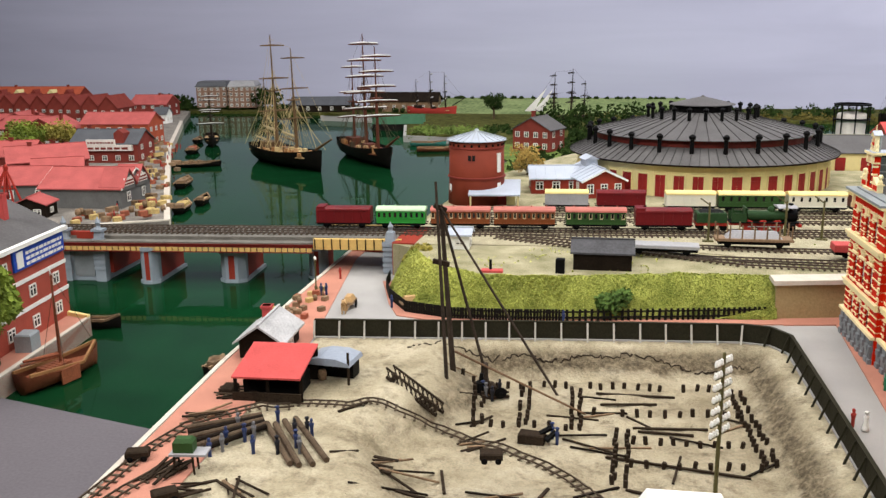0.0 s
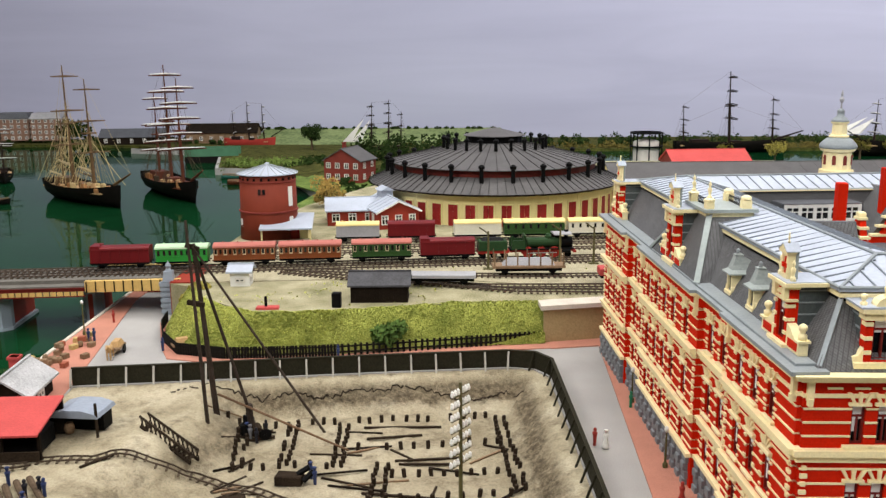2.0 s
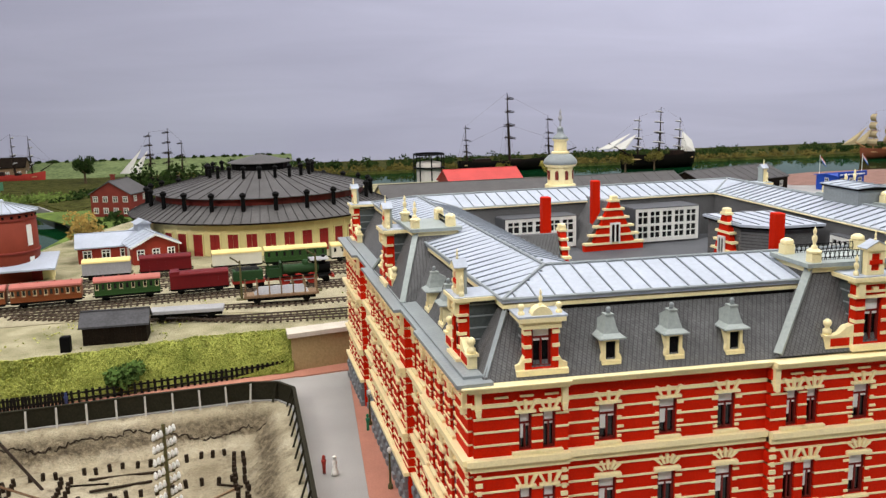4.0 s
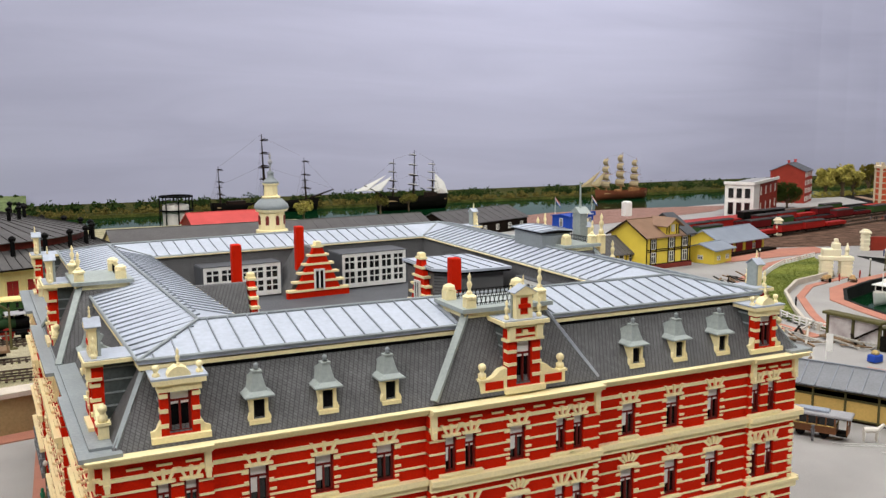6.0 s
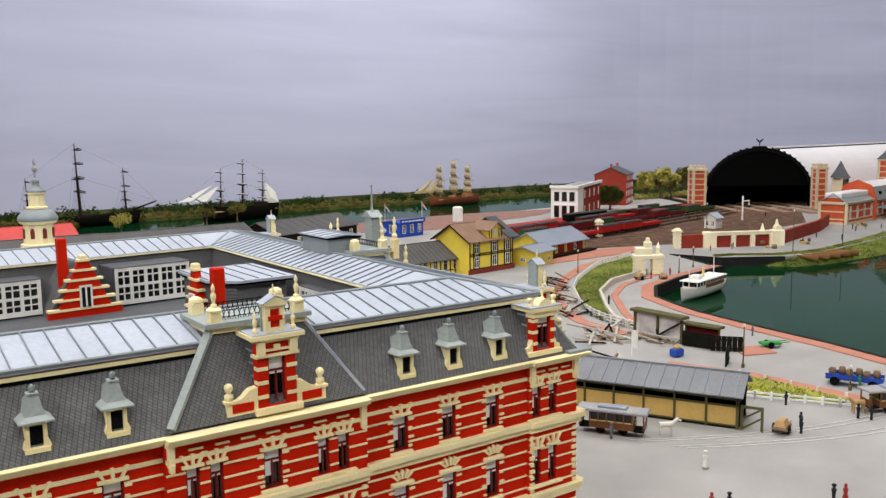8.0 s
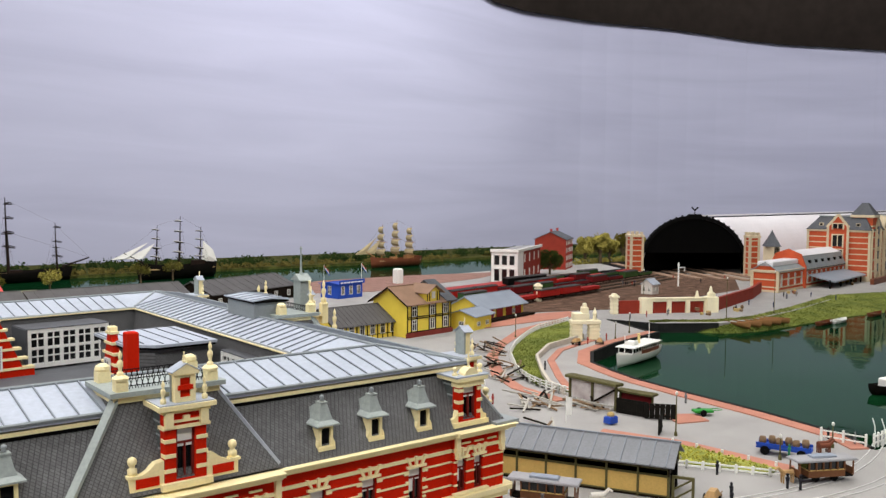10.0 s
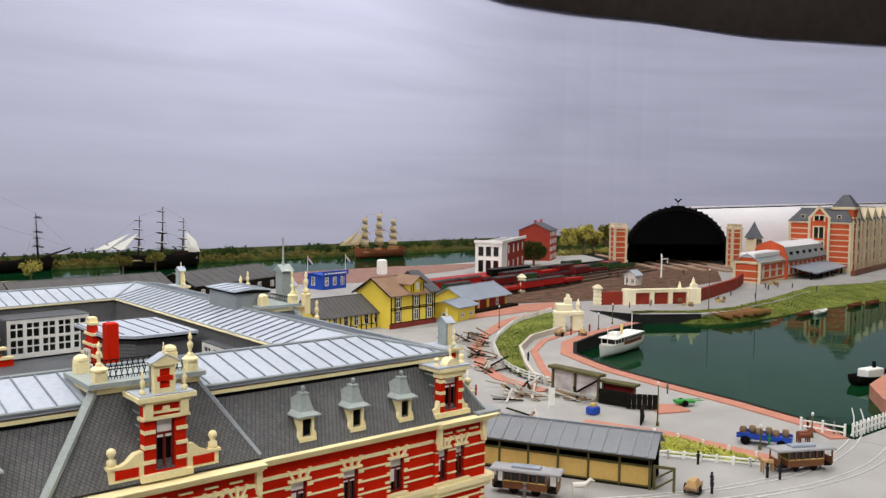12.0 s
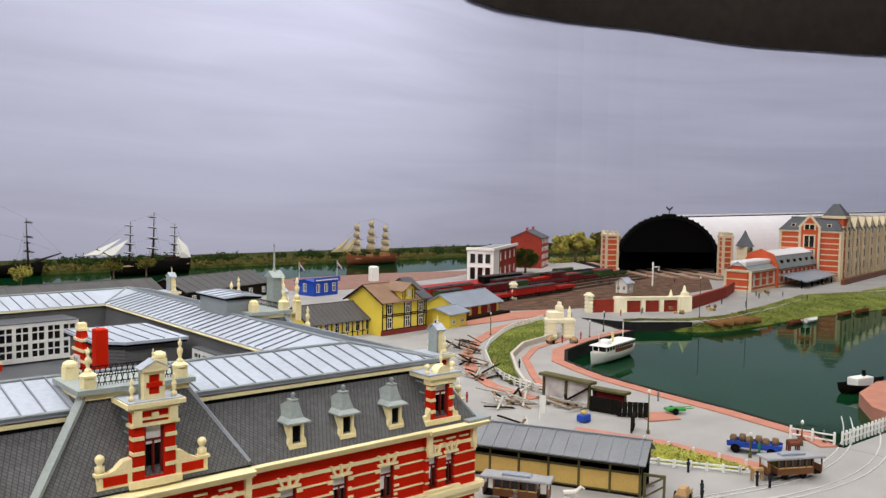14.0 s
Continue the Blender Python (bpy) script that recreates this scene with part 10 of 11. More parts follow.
def court_window(x, y, rz, w, h, cols):
    """A long white glazed dormer with small panes."""
    t = place(part("court_dormer", Geo().box(-w / 2, 0.02, 0, w / 2, 0.5, h), SLATE, terminal, "long white-framed glazed court dormer"), pose(x, y, 0, 0, 0, rz), 0, 0, 1.76)
    part("dormer_top", Geo().box(-w / 2 - 0.01, -0.004, h, w / 2 + 0.01, 0.5, h + 0.008), SLATE, t)
    fr = Geo().box(-w / 2, 0.0, 0, w / 2, 0.02, 0.05).box(-w / 2, 0.0, h - 0.04, w / 2, 0.02, h)
    part("window_frame", fr, WHITE, t)
    for k in range(cols + 1):
        xx = -w / 2 + (w - 0.035) * k / cols
        part("mullion", Geo().box(xx, -0.004, 0, xx + 0.035, 0.022, h), WHITE, t)
    cw = (w - 0.035) / cols
    for k in range(cols):
        xx = -w / 2 + 0.035 + cw * k
        part("pane", Geo().box(xx, 0.012, 0.05, xx + cw - 0.035, 0.018, h - 0.04), GLASS, t)
        part("glazing_bar", Geo().box(xx + (cw - 0.035) / 2 - 0.007, 0.004, 0.05, xx + (cw - 0.035) / 2 + 0.007, 0.016, h - 0.04).box(xx, 0.004, h * 0.28, xx + cw - 0.035, 0.016, h * 0.28 + 0.014).box(xx, 0.003, h * 0.5 - 0.012, xx + cw - 0.035, 0.018, h * 0.5 + 0.018).box(xx, 0.004, h * 0.74, xx + cw - 0.035, 0.016, h * 0.74 + 0.014), WHITE, t)
    part("cheek", Geo().box(-w / 2 - 0.02, 0.0, 0, -w / 2, 0.5, h).box(w / 2, 0.0, 0, w / 2 + 0.02, 0.5, h), SLATE, t)


court_window(5.82, 9.16, 5.4, 0.88, 0.36, 5)
court_window(7.4, 9.2, 5.4, 0.84, 0.4, 5)
court_window(8.16, 8.5, -90, 0.7, 0.36, 4)
court_window(8.16, 6.7, -90, 0.9, 0.36, 5)
for x, y, z0, h in ((5.5, 7.95, 1.74, 0.78), (6.46, 9.12, 1.74, 0.79), (7.0, 6.2, 1.74, 0.78)):
    part("chimney", Geo().cbox(x - 0.045, y - 0.045, z0, x + 0.045, y + 0.045, z0 + h, 0.008), BRICK_RED, terminal, "tall plain red chimney")
# court outbuildings
BLOCK = [(7.62, 7.28), (8.14, 7.28), (8.14, 8.2), (7.42, 8.2), (7.42, 7.48)]
part("court_block", Geo().prism([(7.4 + (x_ - 7.42) * 0.97, y_ + (0.02 if y_ < 8 else -0.02)) for x_, y_ in BLOCK], 1.74, 2.19), SCALES, terminal, "slate-hung court block")
part("court_block_roof", Geo().prism([(7.58, 7.23), (8.16, 7.23), (8.16, 8.24), (7.36, 8.24), (7.36, 7.45)], 2.19, 2.215), ZINC, terminal, "flat zinc roof of the court block")
part("block_eave", Geo().prism([(7.59, 7.245), (8.15, 7.245), (8.15, 8.23), (7.37, 8.23), (7.37, 7.46)], 2.168, 2.19), DARK, terminal)
for k in range(6):
    part("roof_seam", Geo().beam((7.38 + k * 0.14, 7.46 - 0.1 * min(k, 2), 2.22), (7.38 + k * 0.14, 8.23, 2.22), 0.007, 0.01), SEAMZINC, terminal)
part("lift_house", Geo().box(8.62, 7.4, 2.24, 8.97, 7.98, 2.52), GREYLEAD, terminal, "grey lift house on the zinc roof")
part("lift_house_eave", Geo().box(8.6, 7.38, 2.5, 8.99, 8.0, 2.525), DARK, terminal)
for x0_, x1_, za, zb in ((8.59, 8.795, 2.53, 2.55), (8.795, 9.0, 2.55, 2.53)):
    part("lift_house_roof", Geo().slab([(x0_, 7.37, za), (x1_, 7.37, zb), (x1_, 8.01, zb), (x0_, 8.01, za)], 0.012), ZINC, terminal)
for k in range(5):
    part("roof_seam", Geo().beam((8.59, 7.41 + k * 0.14, 2.532), (8.795, 7.41 + k * 0.14, 2.552), 0.007, 0.01).beam((8.795, 7.41 + k * 0.14, 2.552), (9.0, 7.41 + k * 0.14, 2.532), 0.007, 0.01), SEAMZINC, terminal)
finial(URN_MESH, "urn", Matrix.Translation((9.18, 8.4, 0)), 0, 0, 2.33, terminal, 1.0)
tcx, tcy = 6.54, 10.65
part("tower_base", Geo().lathe(tcx, tcy, [(0.2, 1.9), (0.2, 2.3), (0.19, 2.3)], 16), ZINC, terminal)
tb = part("cupola", Geo().lathe(tcx, tcy, [(0.205, 2.28), (0.205, 2.33), (0.17, 2.335), (0.165, 2.56), (0.2, 2.57), (0.215, 2.6)], 16), CREAM, terminal, "cream octagonal cupola with arched openings")
for k in range(8):
    a = 6.283 * k / 8 + 0.2
    part("arched_opening", Geo().box(-0.022, -0.008, 0, 0.022, 0.01, 0.1).lathe(0, 0, [(0.022, 0.1), (0.01, 0.12)], 6), BRICK_DULL, tb).matrix_basis = Matrix.Translation(Vector((tcx, tcy, 0)) * S) @ Matrix.Rotation(a, 4, "Z") @ at(0, -0.166, 2.4)
part("dome", Geo().lathe(tcx, tcy, [(0.215, 2.6), (0.225, 2.62), (0.21, 2.66), (0.15, 2.72), (0.1, 2.74)], 18), GREYLEAD, tb, smooth=True)
part("lantern", Geo().lathe(tcx, tcy, [(0.12, 2.74), (0.12, 2.76), (0.09, 2.77), (0.085, 2.9), (0.105, 2.91), (0.11, 2.93)], 12), CREAM, tb)
part("lantern_cap", Geo().lathe(tcx, tcy, [(0.11, 2.93), (0.09, 2.96), (0.045, 3.0), (0.04, 3.05), (0.05, 3.06), (0.02, 3.09)], 12), GREYLEAD, tb, smooth=True)
part("spike", Geo().lathe(tcx, tcy, [(0.012, 3.08), (0.01, 3.16), (0.03, 3.19), (0.03, 3.21), (0.01, 3.24), (0.018, 3.27), (0.003, 3.32)], 8), GREYDECK, tb)
# ---- the brick warehouse and sailing barge on the near bank ----
nb = house("brick_warehouse", -7.14, 7.75, 0, 98.7, 2.9, 2.0, 1.2, 0.5, paint("warehouse_brick", (0.36, 0.075, 0.05), 0.65, 0.15, 900, 40), RHROOF, "red brick warehouse with white bands and blue signboard", 3, 5, 3, "x", 0.16, ((0.9, -0.55, 0.05),), trim=WHITE)
for z in (0.36, 0.72):
    part("white_band", Geo().box(-1.46, -1.012, z, 1.46, -0.99, z + 0.05), WHITE, nb)
part("signboard", Geo().box(0.2, -1.03, 0.9, 1.42, -0.99, 1.16), BLUE, nb, "blue signboard with unreadable white lettering")
part("sign_mark", Geo().box(0.26, -1.04, 0.93, 0.4, -1.03, 1.13), WHITE, nb)
sign_bars(nb, 0.92, -1.034, 0.93, 0.9, 0.2, 3, WHITE, 0, 8)
part("eave_board", Geo().box(-1.5, -1.07, 1.17, 1.5, -1.0, 1.22), WHITE, nb)
part("loft_dormer", Geo().box(-0.6, -1.0, 1.2, -0.25, -0.4, 1.5), WHITE, nb)
bin_ = thing("tank", -5.98, 7.95, 0.0, 12, "grey iron water tank beside the warehouse", "tank")
part("body", Geo().cbox(-0.1, -0.12, 0, 0.1, 0.12, 0.22, 0.02), GREYLEAD, bin_)
tree(-6.0, 7.4, 0, 1.3, 0.36, LEAFBRIGHT, "bushy bright green tree beside the warehouse", 1500)
tree(-5.95, 7.1, 0, 0.75, 0.3, LEAFBRIGHT, "bushy bright green tree beside the warehouse", 800)
setting("kerb_near_bank", Geo().prism([(-5.9, 2), (-5.66, 7.04), (-5.98, 9.2), (-6.03, 9.2), (-5.72, 7.04), (-5.96, 2)], -0.3, 0.02), KERBSTONE, "grey stone quay edge before the warehouse", "kerb")
setting("quay_end_wall", Geo().prism([(-5.98, 9.2), (-7.5, 9.6), (-7.5, 9.55), (-5.98, 9.14)], 0, 0.05), ROOFCREAM, "pale beam at the quay's end", "kerb")
sb = thing("sailing_barge", -5.42, 7.75, WZ, 78, "brown wooden sailing barge moored at the brick warehouse", "boat")
sb.matrix_basis = sb.matrix_basis @ Matrix.Diagonal((0.88, 0.88, 0.88, 1))
part("hull", hull_geo(1.25, 0.44, 0.24, 0.35), HULLBROWN, sb, smooth=True)
BARGEWOOD = paint("red_brown_barge_wood", (0.24, 0.075, 0.035), 0.55, 0.3, 400, 25)
part("deck", Geo().prism([(-0.56, -0.14), (0.2, -0.19), (0.56, 0), (0.2, 0.19), (-0.56, 0.14)], 0.13, 0.16), BARGEWOOD, sb)
part("rubbing_strake", Geo().beam((-0.6, -0.15, 0.27), (0.2, -0.215, 0.2), 0.03, 0.04).beam((-0.6, 0.15, 0.27), (0.2, 0.215, 0.2), 0.03, 0.04).beam((0.2, -0.215, 0.2), (0.63, 0, 0.33), 0.03, 0.04).beam((0.2, 0.215, 0.2), (0.63, 0, 0.33), 0.03, 0.04), SPAR, sb)
part("hatch", Geo().cbox(-0.3, -0.1, 0.16, 0.12, 0.1, 0.23, 0.02), BARGEWOOD, sb)
for k in range(6):
    part("hatch_board", Geo().box(-0.29 + k * 0.068, -0.11, 0.23, -0.235 + k * 0.068, 0.11, 0.238), BARGEWOOD, sb)
part("mast", Geo().rod((0.02, 0, 0.16), (0.02, 0, 1.5), 0.024, 0.012, 8), HULLBROWN, sb)
part("mast_top", Geo().rod((0.02, 0, 1.42), (0.02, 0, 1.54), 0.013), WHITE, sb)
part("boom", Geo().rod((0.04, 0.02, 0.3), (-0.55, 0.06, 0.36), 0.018), BARGEWOOD, sb)
part("furled_sail", Geo().rod((0.02, 0.02, 0.34), (-0.5, 0.06, 0.4), 0.035, 0.02, 8), BARGEWOOD, sb)
part("stay", Geo().rod((0.02, 0, 1.45), (0.6, 0, 0.32), 0.004, seg=3).rod((0.02, 0, 1.2), (-0.1, -0.2, 0.22), 0.004, seg=3).rod((0.02, 0, 1.2), (-0.1, 0.2, 0.22), 0.004, seg=3), ROPE, sb)
part("leeboard", Geo().prism([(-0.2, -0.25), (0.1, -0.25), (0.12, -0.23), (-0.2, -0.23)], 0.02, 0.22), BARGEWOOD, sb)

# ---- building site ----
LOGWOOD = paint("barked_log", (0.085, 0.058, 0.036), 0.85, 0.4, 300, 40, 0.4)
EARTH = paint("dark_timber_pile", (0.03, 0.021, 0.014), 0.85, 0.4, 600, 60)
PILE = mesh_of("pile", Geo().lathe(0, 0, [(0.021, -0.08), (0.022, 0.085), (0.02, 0.09)], 8), EARTH)
PILEHEAD = paint("sawn_pile_head", (0.2, 0.165, 0.12), 0.85, 0.3, 500, 60)
PILETOP = mesh_of("pile_head", Geo().lathe(0, 0, [(0.021, 0.084), (0.019, 0.089), (0.004, 0.09)], 8), PILEHEAD)
piles = thing("pile_foundation", 0, 0, 0, 0, "rows of short dark timber foundation piles in the pit", "piles")
rp = random.Random(21)


def pile_row(a, b, step, double=0.0):
    ln = math.hypot(b[0] - a[0], b[1] - a[1])
    n_ = max(1, round(ln / step))
    for k in range(n_ + 1):
        for o in ((0.0, double) if double else (0.0,)):
            if rp.random() < 0.07:
                continue
            x = a[0] + (b[0] - a[0]) * k / n_ + o + rp.uniform(-0.012, 0.012)
            y = a[1] + (b[1] - a[1]) * k / n_ + rp.uniform(-0.012, 0.012)
            ob = part("pile", PILE, None, piles)
            ob.matrix_basis = at(x, y, sand_z(x, y) - rp.uniform(0, 0.03), 0, rp.uniform(-7, 7), rp.uniform(-7, 7))
            part("pile_head", PILETOP, None, ob)


pile_row((-0.78, 8.56), (2.1, 8.98), 0.135)
pile_row((0.74, 8.1), (2.22, 8.27), 0.15)
pile_row((1.15, 7.47), (2.2, 7.6), 0.14)
pile_row((-0.62, 7.6), (0.62, 7.66), 0.15)
pile_row((-0.6, 8.5), (-0.5, 7.68), 0.12, 0.09)
pile_row((-0.08, 8.55), (-0.02, 7.68), 0.12, 0.09)
pile_row((0.48, 8.62), (0.53, 7.7), 0.12, 0.09)
pile_row((0.98, 7.65), (0.98, 6.6), 0.12, 0.12)
pile_row((2.2, 8.85), (2.36, 7.2), 0.11, 0.1)
pile_row((1.0, 6.95), (2.3, 7.1), 0.15)


def on_sand(x, y, dz=0.0):
    return (x, y, max(sand_z(x, y), 0.008 if x < -2.45 else -9) + dz)


def plank(name, a, b, w, h, mat, label, category="plank"):
    za, zb = sand_z(*a) + h / 2 + 0.006, sand_z(*b) + h / 2 + 0.006
    t = thing(name, a[0], a[1], 0, 0, label, category, "loose timber on the site")
    part("board", Geo().beam((0, 0, za), (b[0] - a[0], b[1] - a[1], zb), w, h), mat, t)


for i in range(34):
    x, y = rp.uniform(-1.6, 2.3), rp.uniform(5.2, 8.7)
    if 6.2 < y < 7.2 and x < 0.6:
        y -= 1.0
    a = rp.gauss(0.1, 0.5)
    ln = rp.uniform(0.2, 0.75)
    plank("loose_plank", (x, y), (x + math.cos(a) * ln, y + math.sin(a) * ln), 0.022, 0.014, rp.choice((WOODDARK, EARTH, WOOD)), "loose dark plank lying on the sand")
for a, b in (((0.74, 8.62), (1.6, 8.72)), ((0.8, 8.35), (1.4, 8.45)), ((1.15, 7.85), (1.9, 7.95)), ((1.2, 7.75), (1.75, 7.78)), ((-0.82, 5.83), (-0.16, 5.72)), ((0.36, 6.02), (0.43, 6.33)), ((-1.49, 7.18), (-1.71, 6.93)), ((0.9, 7.1), (2.2, 6.9)), ((-0.59, 6.58), (-0.45, 6.06)), ((1.1, 6.5), (1.9, 6.2))):
    plank("loose_plank", a, b, 0.028, 0.018, EARTH, "long dark plank lying on the sand")
# narrow-gauge tracks over the sand


TRACKWOOD = paint("dusty_track_timber", (0.1, 0.075, 0.05), 0.85, 0.35, 500, 60)


def site_track(pts, label="light contractor's railway laid over the sand"):
    t = thing("site_track", 0, 0, 0, 0, label, "track", "site tracks")
    fine = []
    for (x0, y0), (x1, y1) in zip(pts, pts[1:]):
        k = max(1, round(math.hypot(x1 - x0, y1 - y0) / 0.1))
        fine += [(x0 + (x1 - x0) * i / k, y0 + (y1 - y0) * i / k) for i in range(k)]
    fine.append(pts[-1])
    lr, rr = [], []
    for i in range(len(fine) - 1):
        (x0, y0), (x1, y1) = fine[i], fine[i + 1]
        d = Vector((x1 - x0, y1 - y0, 0)).normalized()
        nv = Vector((-d.y, d.x, 0))
        for gg, sg in ((lr, 1), (rr, -1)):
            gg.append(tuple(Vector(on_sand(x0, y0, 0.022)) + nv * 0.045 * sg))
        c_ = Vector(on_sand((x0 + x1) / 2, (y0 + y1) / 2, 0.015))
        part("sleeper", Geo().beam(tuple(c_ - nv * 0.075), tuple(c_ + nv * 0.075), 0.022, 0.012), TRACKWOOD, t)
    part("rail", Geo().sweep(lr, 0.01, 0.016), SLEEPER, t)
    part("rail", Geo().sweep(rr, 0.01, 0.016), SLEEPER, t)


site_track([(-3.11, 7.11), (-2.65, 7.1), (-2.11, 7.08), (-1.65, 7.1), (-1.44, 7.24), (-1.08, 7.3), (-0.76, 7.36), (-0.37, 7.2), (-0.01, 7.07), (0.35, 6.84), (0.65, 6.54), (0.9, 6.1), (1.0, 5.5)])
site_track([(-2.2, 7.0), (-2.5, 6.88), (-2.78, 6.6), (-3.0, 6.33), (-3.1, 5.83), (-3.12, 5.24), (-3.14, 4.6)])
site_track([(-2.72, 5.65), (-2.8, 5.4), (-2.9, 5.1), (-3.0, 4.6)])
for a, b in (((-2.14, 6.6), (-1.55, 5.8)), ((-2.2, 6.52), (-1.66, 5.76)), ((-2.06, 6.68), (-1.46, 5.9)), ((-2.28, 6.5), (-1.75, 5.78))):
    t = thing("log", a[0], a[1], 0, 0, "long bare log laid on the sand", "log", "logs on the site")
    part("trunk", Geo().rod((0, 0, sand_z(*a) + 0.03), (b[0] - a[0], b[1] - a[1], sand_z(*b) + 0.03), 0.03, 0.027, 9), LOGWOOD, t)
for k in range(6):
    a, b = (-2.95 + 0.06 * k, 6.2 - 0.09 * k), (-2.38 + 0.03 * k, 6.62 - 0.05 * k)
    t = thing("log", a[0], a[1], 0, 0, "dark log stacked on the quay side", "log", "logs on the site")
    part("trunk", Geo().rod((0, 0, max(0.012, sand_z(*a)) + 0.04), (b[0] - a[0], b[1] - a[1], max(0.012, sand_z(*b)) + 0.04), 0.027, 0.024, 9), WOODDARK if k % 2 else LOGWOOD, t)
rq = random.Random(31)
for x, y, a, n_ in ((-2.82, 7.15, 25, 9), (-2.95, 6.55, 30, 8), (-2.75, 5.45, 70, 9), (-2.45, 5.2, 20, 6), (-2.0, 5.35, 130, 6), (-1.1, 6.2, 10, 6), (-0.35, 7.15, 25, 7)):
    z_ = max(0.014, sand_z(x, y)) if x < -2.5 else sand_z(x, y)
    t = thing("timber_heap", x, y, z_, a, "loose heap of short dark planks and poles", "timber", "timber heaps on the site")
    for k in range(n_):
        c_ = Vector((rq.uniform(-0.1, 0.1), rq.uniform(-0.12, 0.12), 0.012 + 0.012 * (k // 3)))
        d_ = Vector((math.cos(rq.uniform(-0.5, 0.5)), math.sin(rq.uniform(-0.5, 0.5)), rq.uniform(-0.03, 0.06))) * rq.uniform(0.1, 0.24)
        part("plank", Geo().beam(tuple(c_ - d_), tuple(c_ + d_), rq.uniform(0.014, 0.03), 0.014), rq.choice((EARTH, EARTH, WOOD)), t)
# piling rig
RIGWOOD = paint("brown_rig_timber", (0.13, 0.075, 0.04), 0.75, 0.35, 500, 60)
POLEWOOD = paint("grey_brown_pole", (0.05, 0.038, 0.03), 0.8, 0.35, 500, 60)
rig = thing("piling_rig", 0, 0, 0, 0, "tall timber piling rig with raking legs", "piling rig")
part("leader", Geo().rod((-0.87, 8.18, -0.35), (-0.97, 8.16, 2.12), 0.024, 0.014, 7), POLEWOOD, rig)
part("leader", Geo().rod((-0.86, 8.5, -0.33), (-0.95, 8.3, 1.85), 0.036, 0.022, 7), POLEWOOD, rig)
part("raking_leg", Geo().rod((-0.93, 8.2, 1.84), (-0.45, 8.5, -0.3), 0.017, 0.02, 6), POLEWOOD, rig)
part("raking_leg", Geo().rod((-0.93, 8.2, 1.84), (0.32, 8.5, -0.33), 0.013, 0.016, 6), POLEWOOD, rig)
part("cross_piece", Geo().beam((-1.02, 8.2, 1.25), (-0.84, 8.2, 1.22), 0.04, 0.05).beam((-1.0, 8.2, 1.86), (-0.88, 8.25, 1.8), 0.05, 0.05), EARTH, rig)
part("boom", Geo().rod((-0.85, 8.5, 0.12), (0.66, 7.95, -0.28), 0.014, 0.012, 6), RIGWOOD, rig)
part("short_post", Geo().lathe(-0.5, 8.45, [(0.045, -0.35), (0.04, 0.02)], 8), POLEWOOD, rig)
eng = thing("steam_winch", -0.42, 8.35, -0.33, 20, "small dark steam winch at the rig's foot", "winch")
part("boiler", Geo().lathe(-0.1, 0, [(0.06, 0), (0.06, 0.18), (0.03, 0.2), (0.02, 0.28)], 10), DARK, eng)
part("drum", Geo().rod((0.02, -0.08, 0.09), (0.02, 0.08, 0.09), 0.06, seg=12), EARTH, eng)
part("frame", Geo().beam((-0.18, -0.08, 0.02), (0.2, -0.08, 0.02), 0.03, 0.03).beam((-0.18, 0.08, 0.02), (0.2, 0.08, 0.02), 0.03, 0.03), EARTH, eng)
part("flywheel", WHEEL, None, eng).matrix_basis = at(0.1, -0.1, 0.07) @ Matrix.Diagonal((1.2, 1, 1.2, 1))
pump = thing("site_pump", 0.2, 7.3, -0.33, -5, "dark timber pump sledge with a boiler", "pump")
part("sledge", Geo().cbox(-0.16, -0.07, 0.0, 0.1, 0.07, 0.1, 0.01), EARTH, pump)
part("pipe", Geo().rod((0.05, 0, 0.1), (0.16, 0.05, 0.16), 0.03).rod((0.12, -0.04, 0.05), (0.2, 0.04, 0.12), 0.03), DARK, pump)
fb = thing("lattice_footbridge", -1.44, 7.86, 0.03, -34, "dark lattice footbridge down into the pit", "footbridge")
for y in (-0.05, 0.05):
    part("side_truss", Geo().beam((0, y, 0.0), (0.78, y, -0.2), 0.02, 0.025).beam((0, y, 0.11), (0.78, y, -0.09), 0.016, 0.018), EARTH, fb)
    for k in range(11):
        u = 0.01 + 0.073 * k
        part("lattice_bar", Geo().beam((u, y, -0.256 * u), (u + 0.05, y, 0.105 - 0.256 * u), 0.009, 0.009).beam((u + 0.05, y, -0.256 * u), (u, y, 0.105 - 0.256 * u), 0.009, 0.009), EARTH, fb)
for k in range(9):
    part("tread", Geo().box(0.03 + 0.08 * k, -0.05, -0.015 - 0.0205 * k, 0.095 + 0.08 * k, 0.05, -0.004 - 0.0205 * k), EARTH, fb)
tp = thing("telegraph_pole", 1.85, 6.46, -0.33, 55, "tall telegraph pole with many white insulators", "telegraph pole")
part("pole", Geo().rod((0, 0, 0), (0, 0, 1.36), 0.02, 0.014, 8), OLIVE, tp)
for k in range(7):
    z = 0.62 + k * 0.105
    part("cross_arm", Geo().box(-0.15 + 0.006 * k, -0.008, z, 0.15 - 0.006 * k, 0.008, z + 0.012), OLIVE, tp)
    for x in (-0.14, -0.09, -0.04, 0.04, 0.09, 0.14):
        part("insulator", Geo().lathe(x * (1 - 0.03 * k), 0, [(0.014, z + 0.012), (0.018, z + 0.03), (0.012, z + 0.05), (0.014, z + 0.055), (0.004, z + 0.068)], 7), WHITE, tp)
tn = thing("canvas_sheet", 1.55, 5.3, -0.14, 3, "white canvas roof of a site tent", "tent")
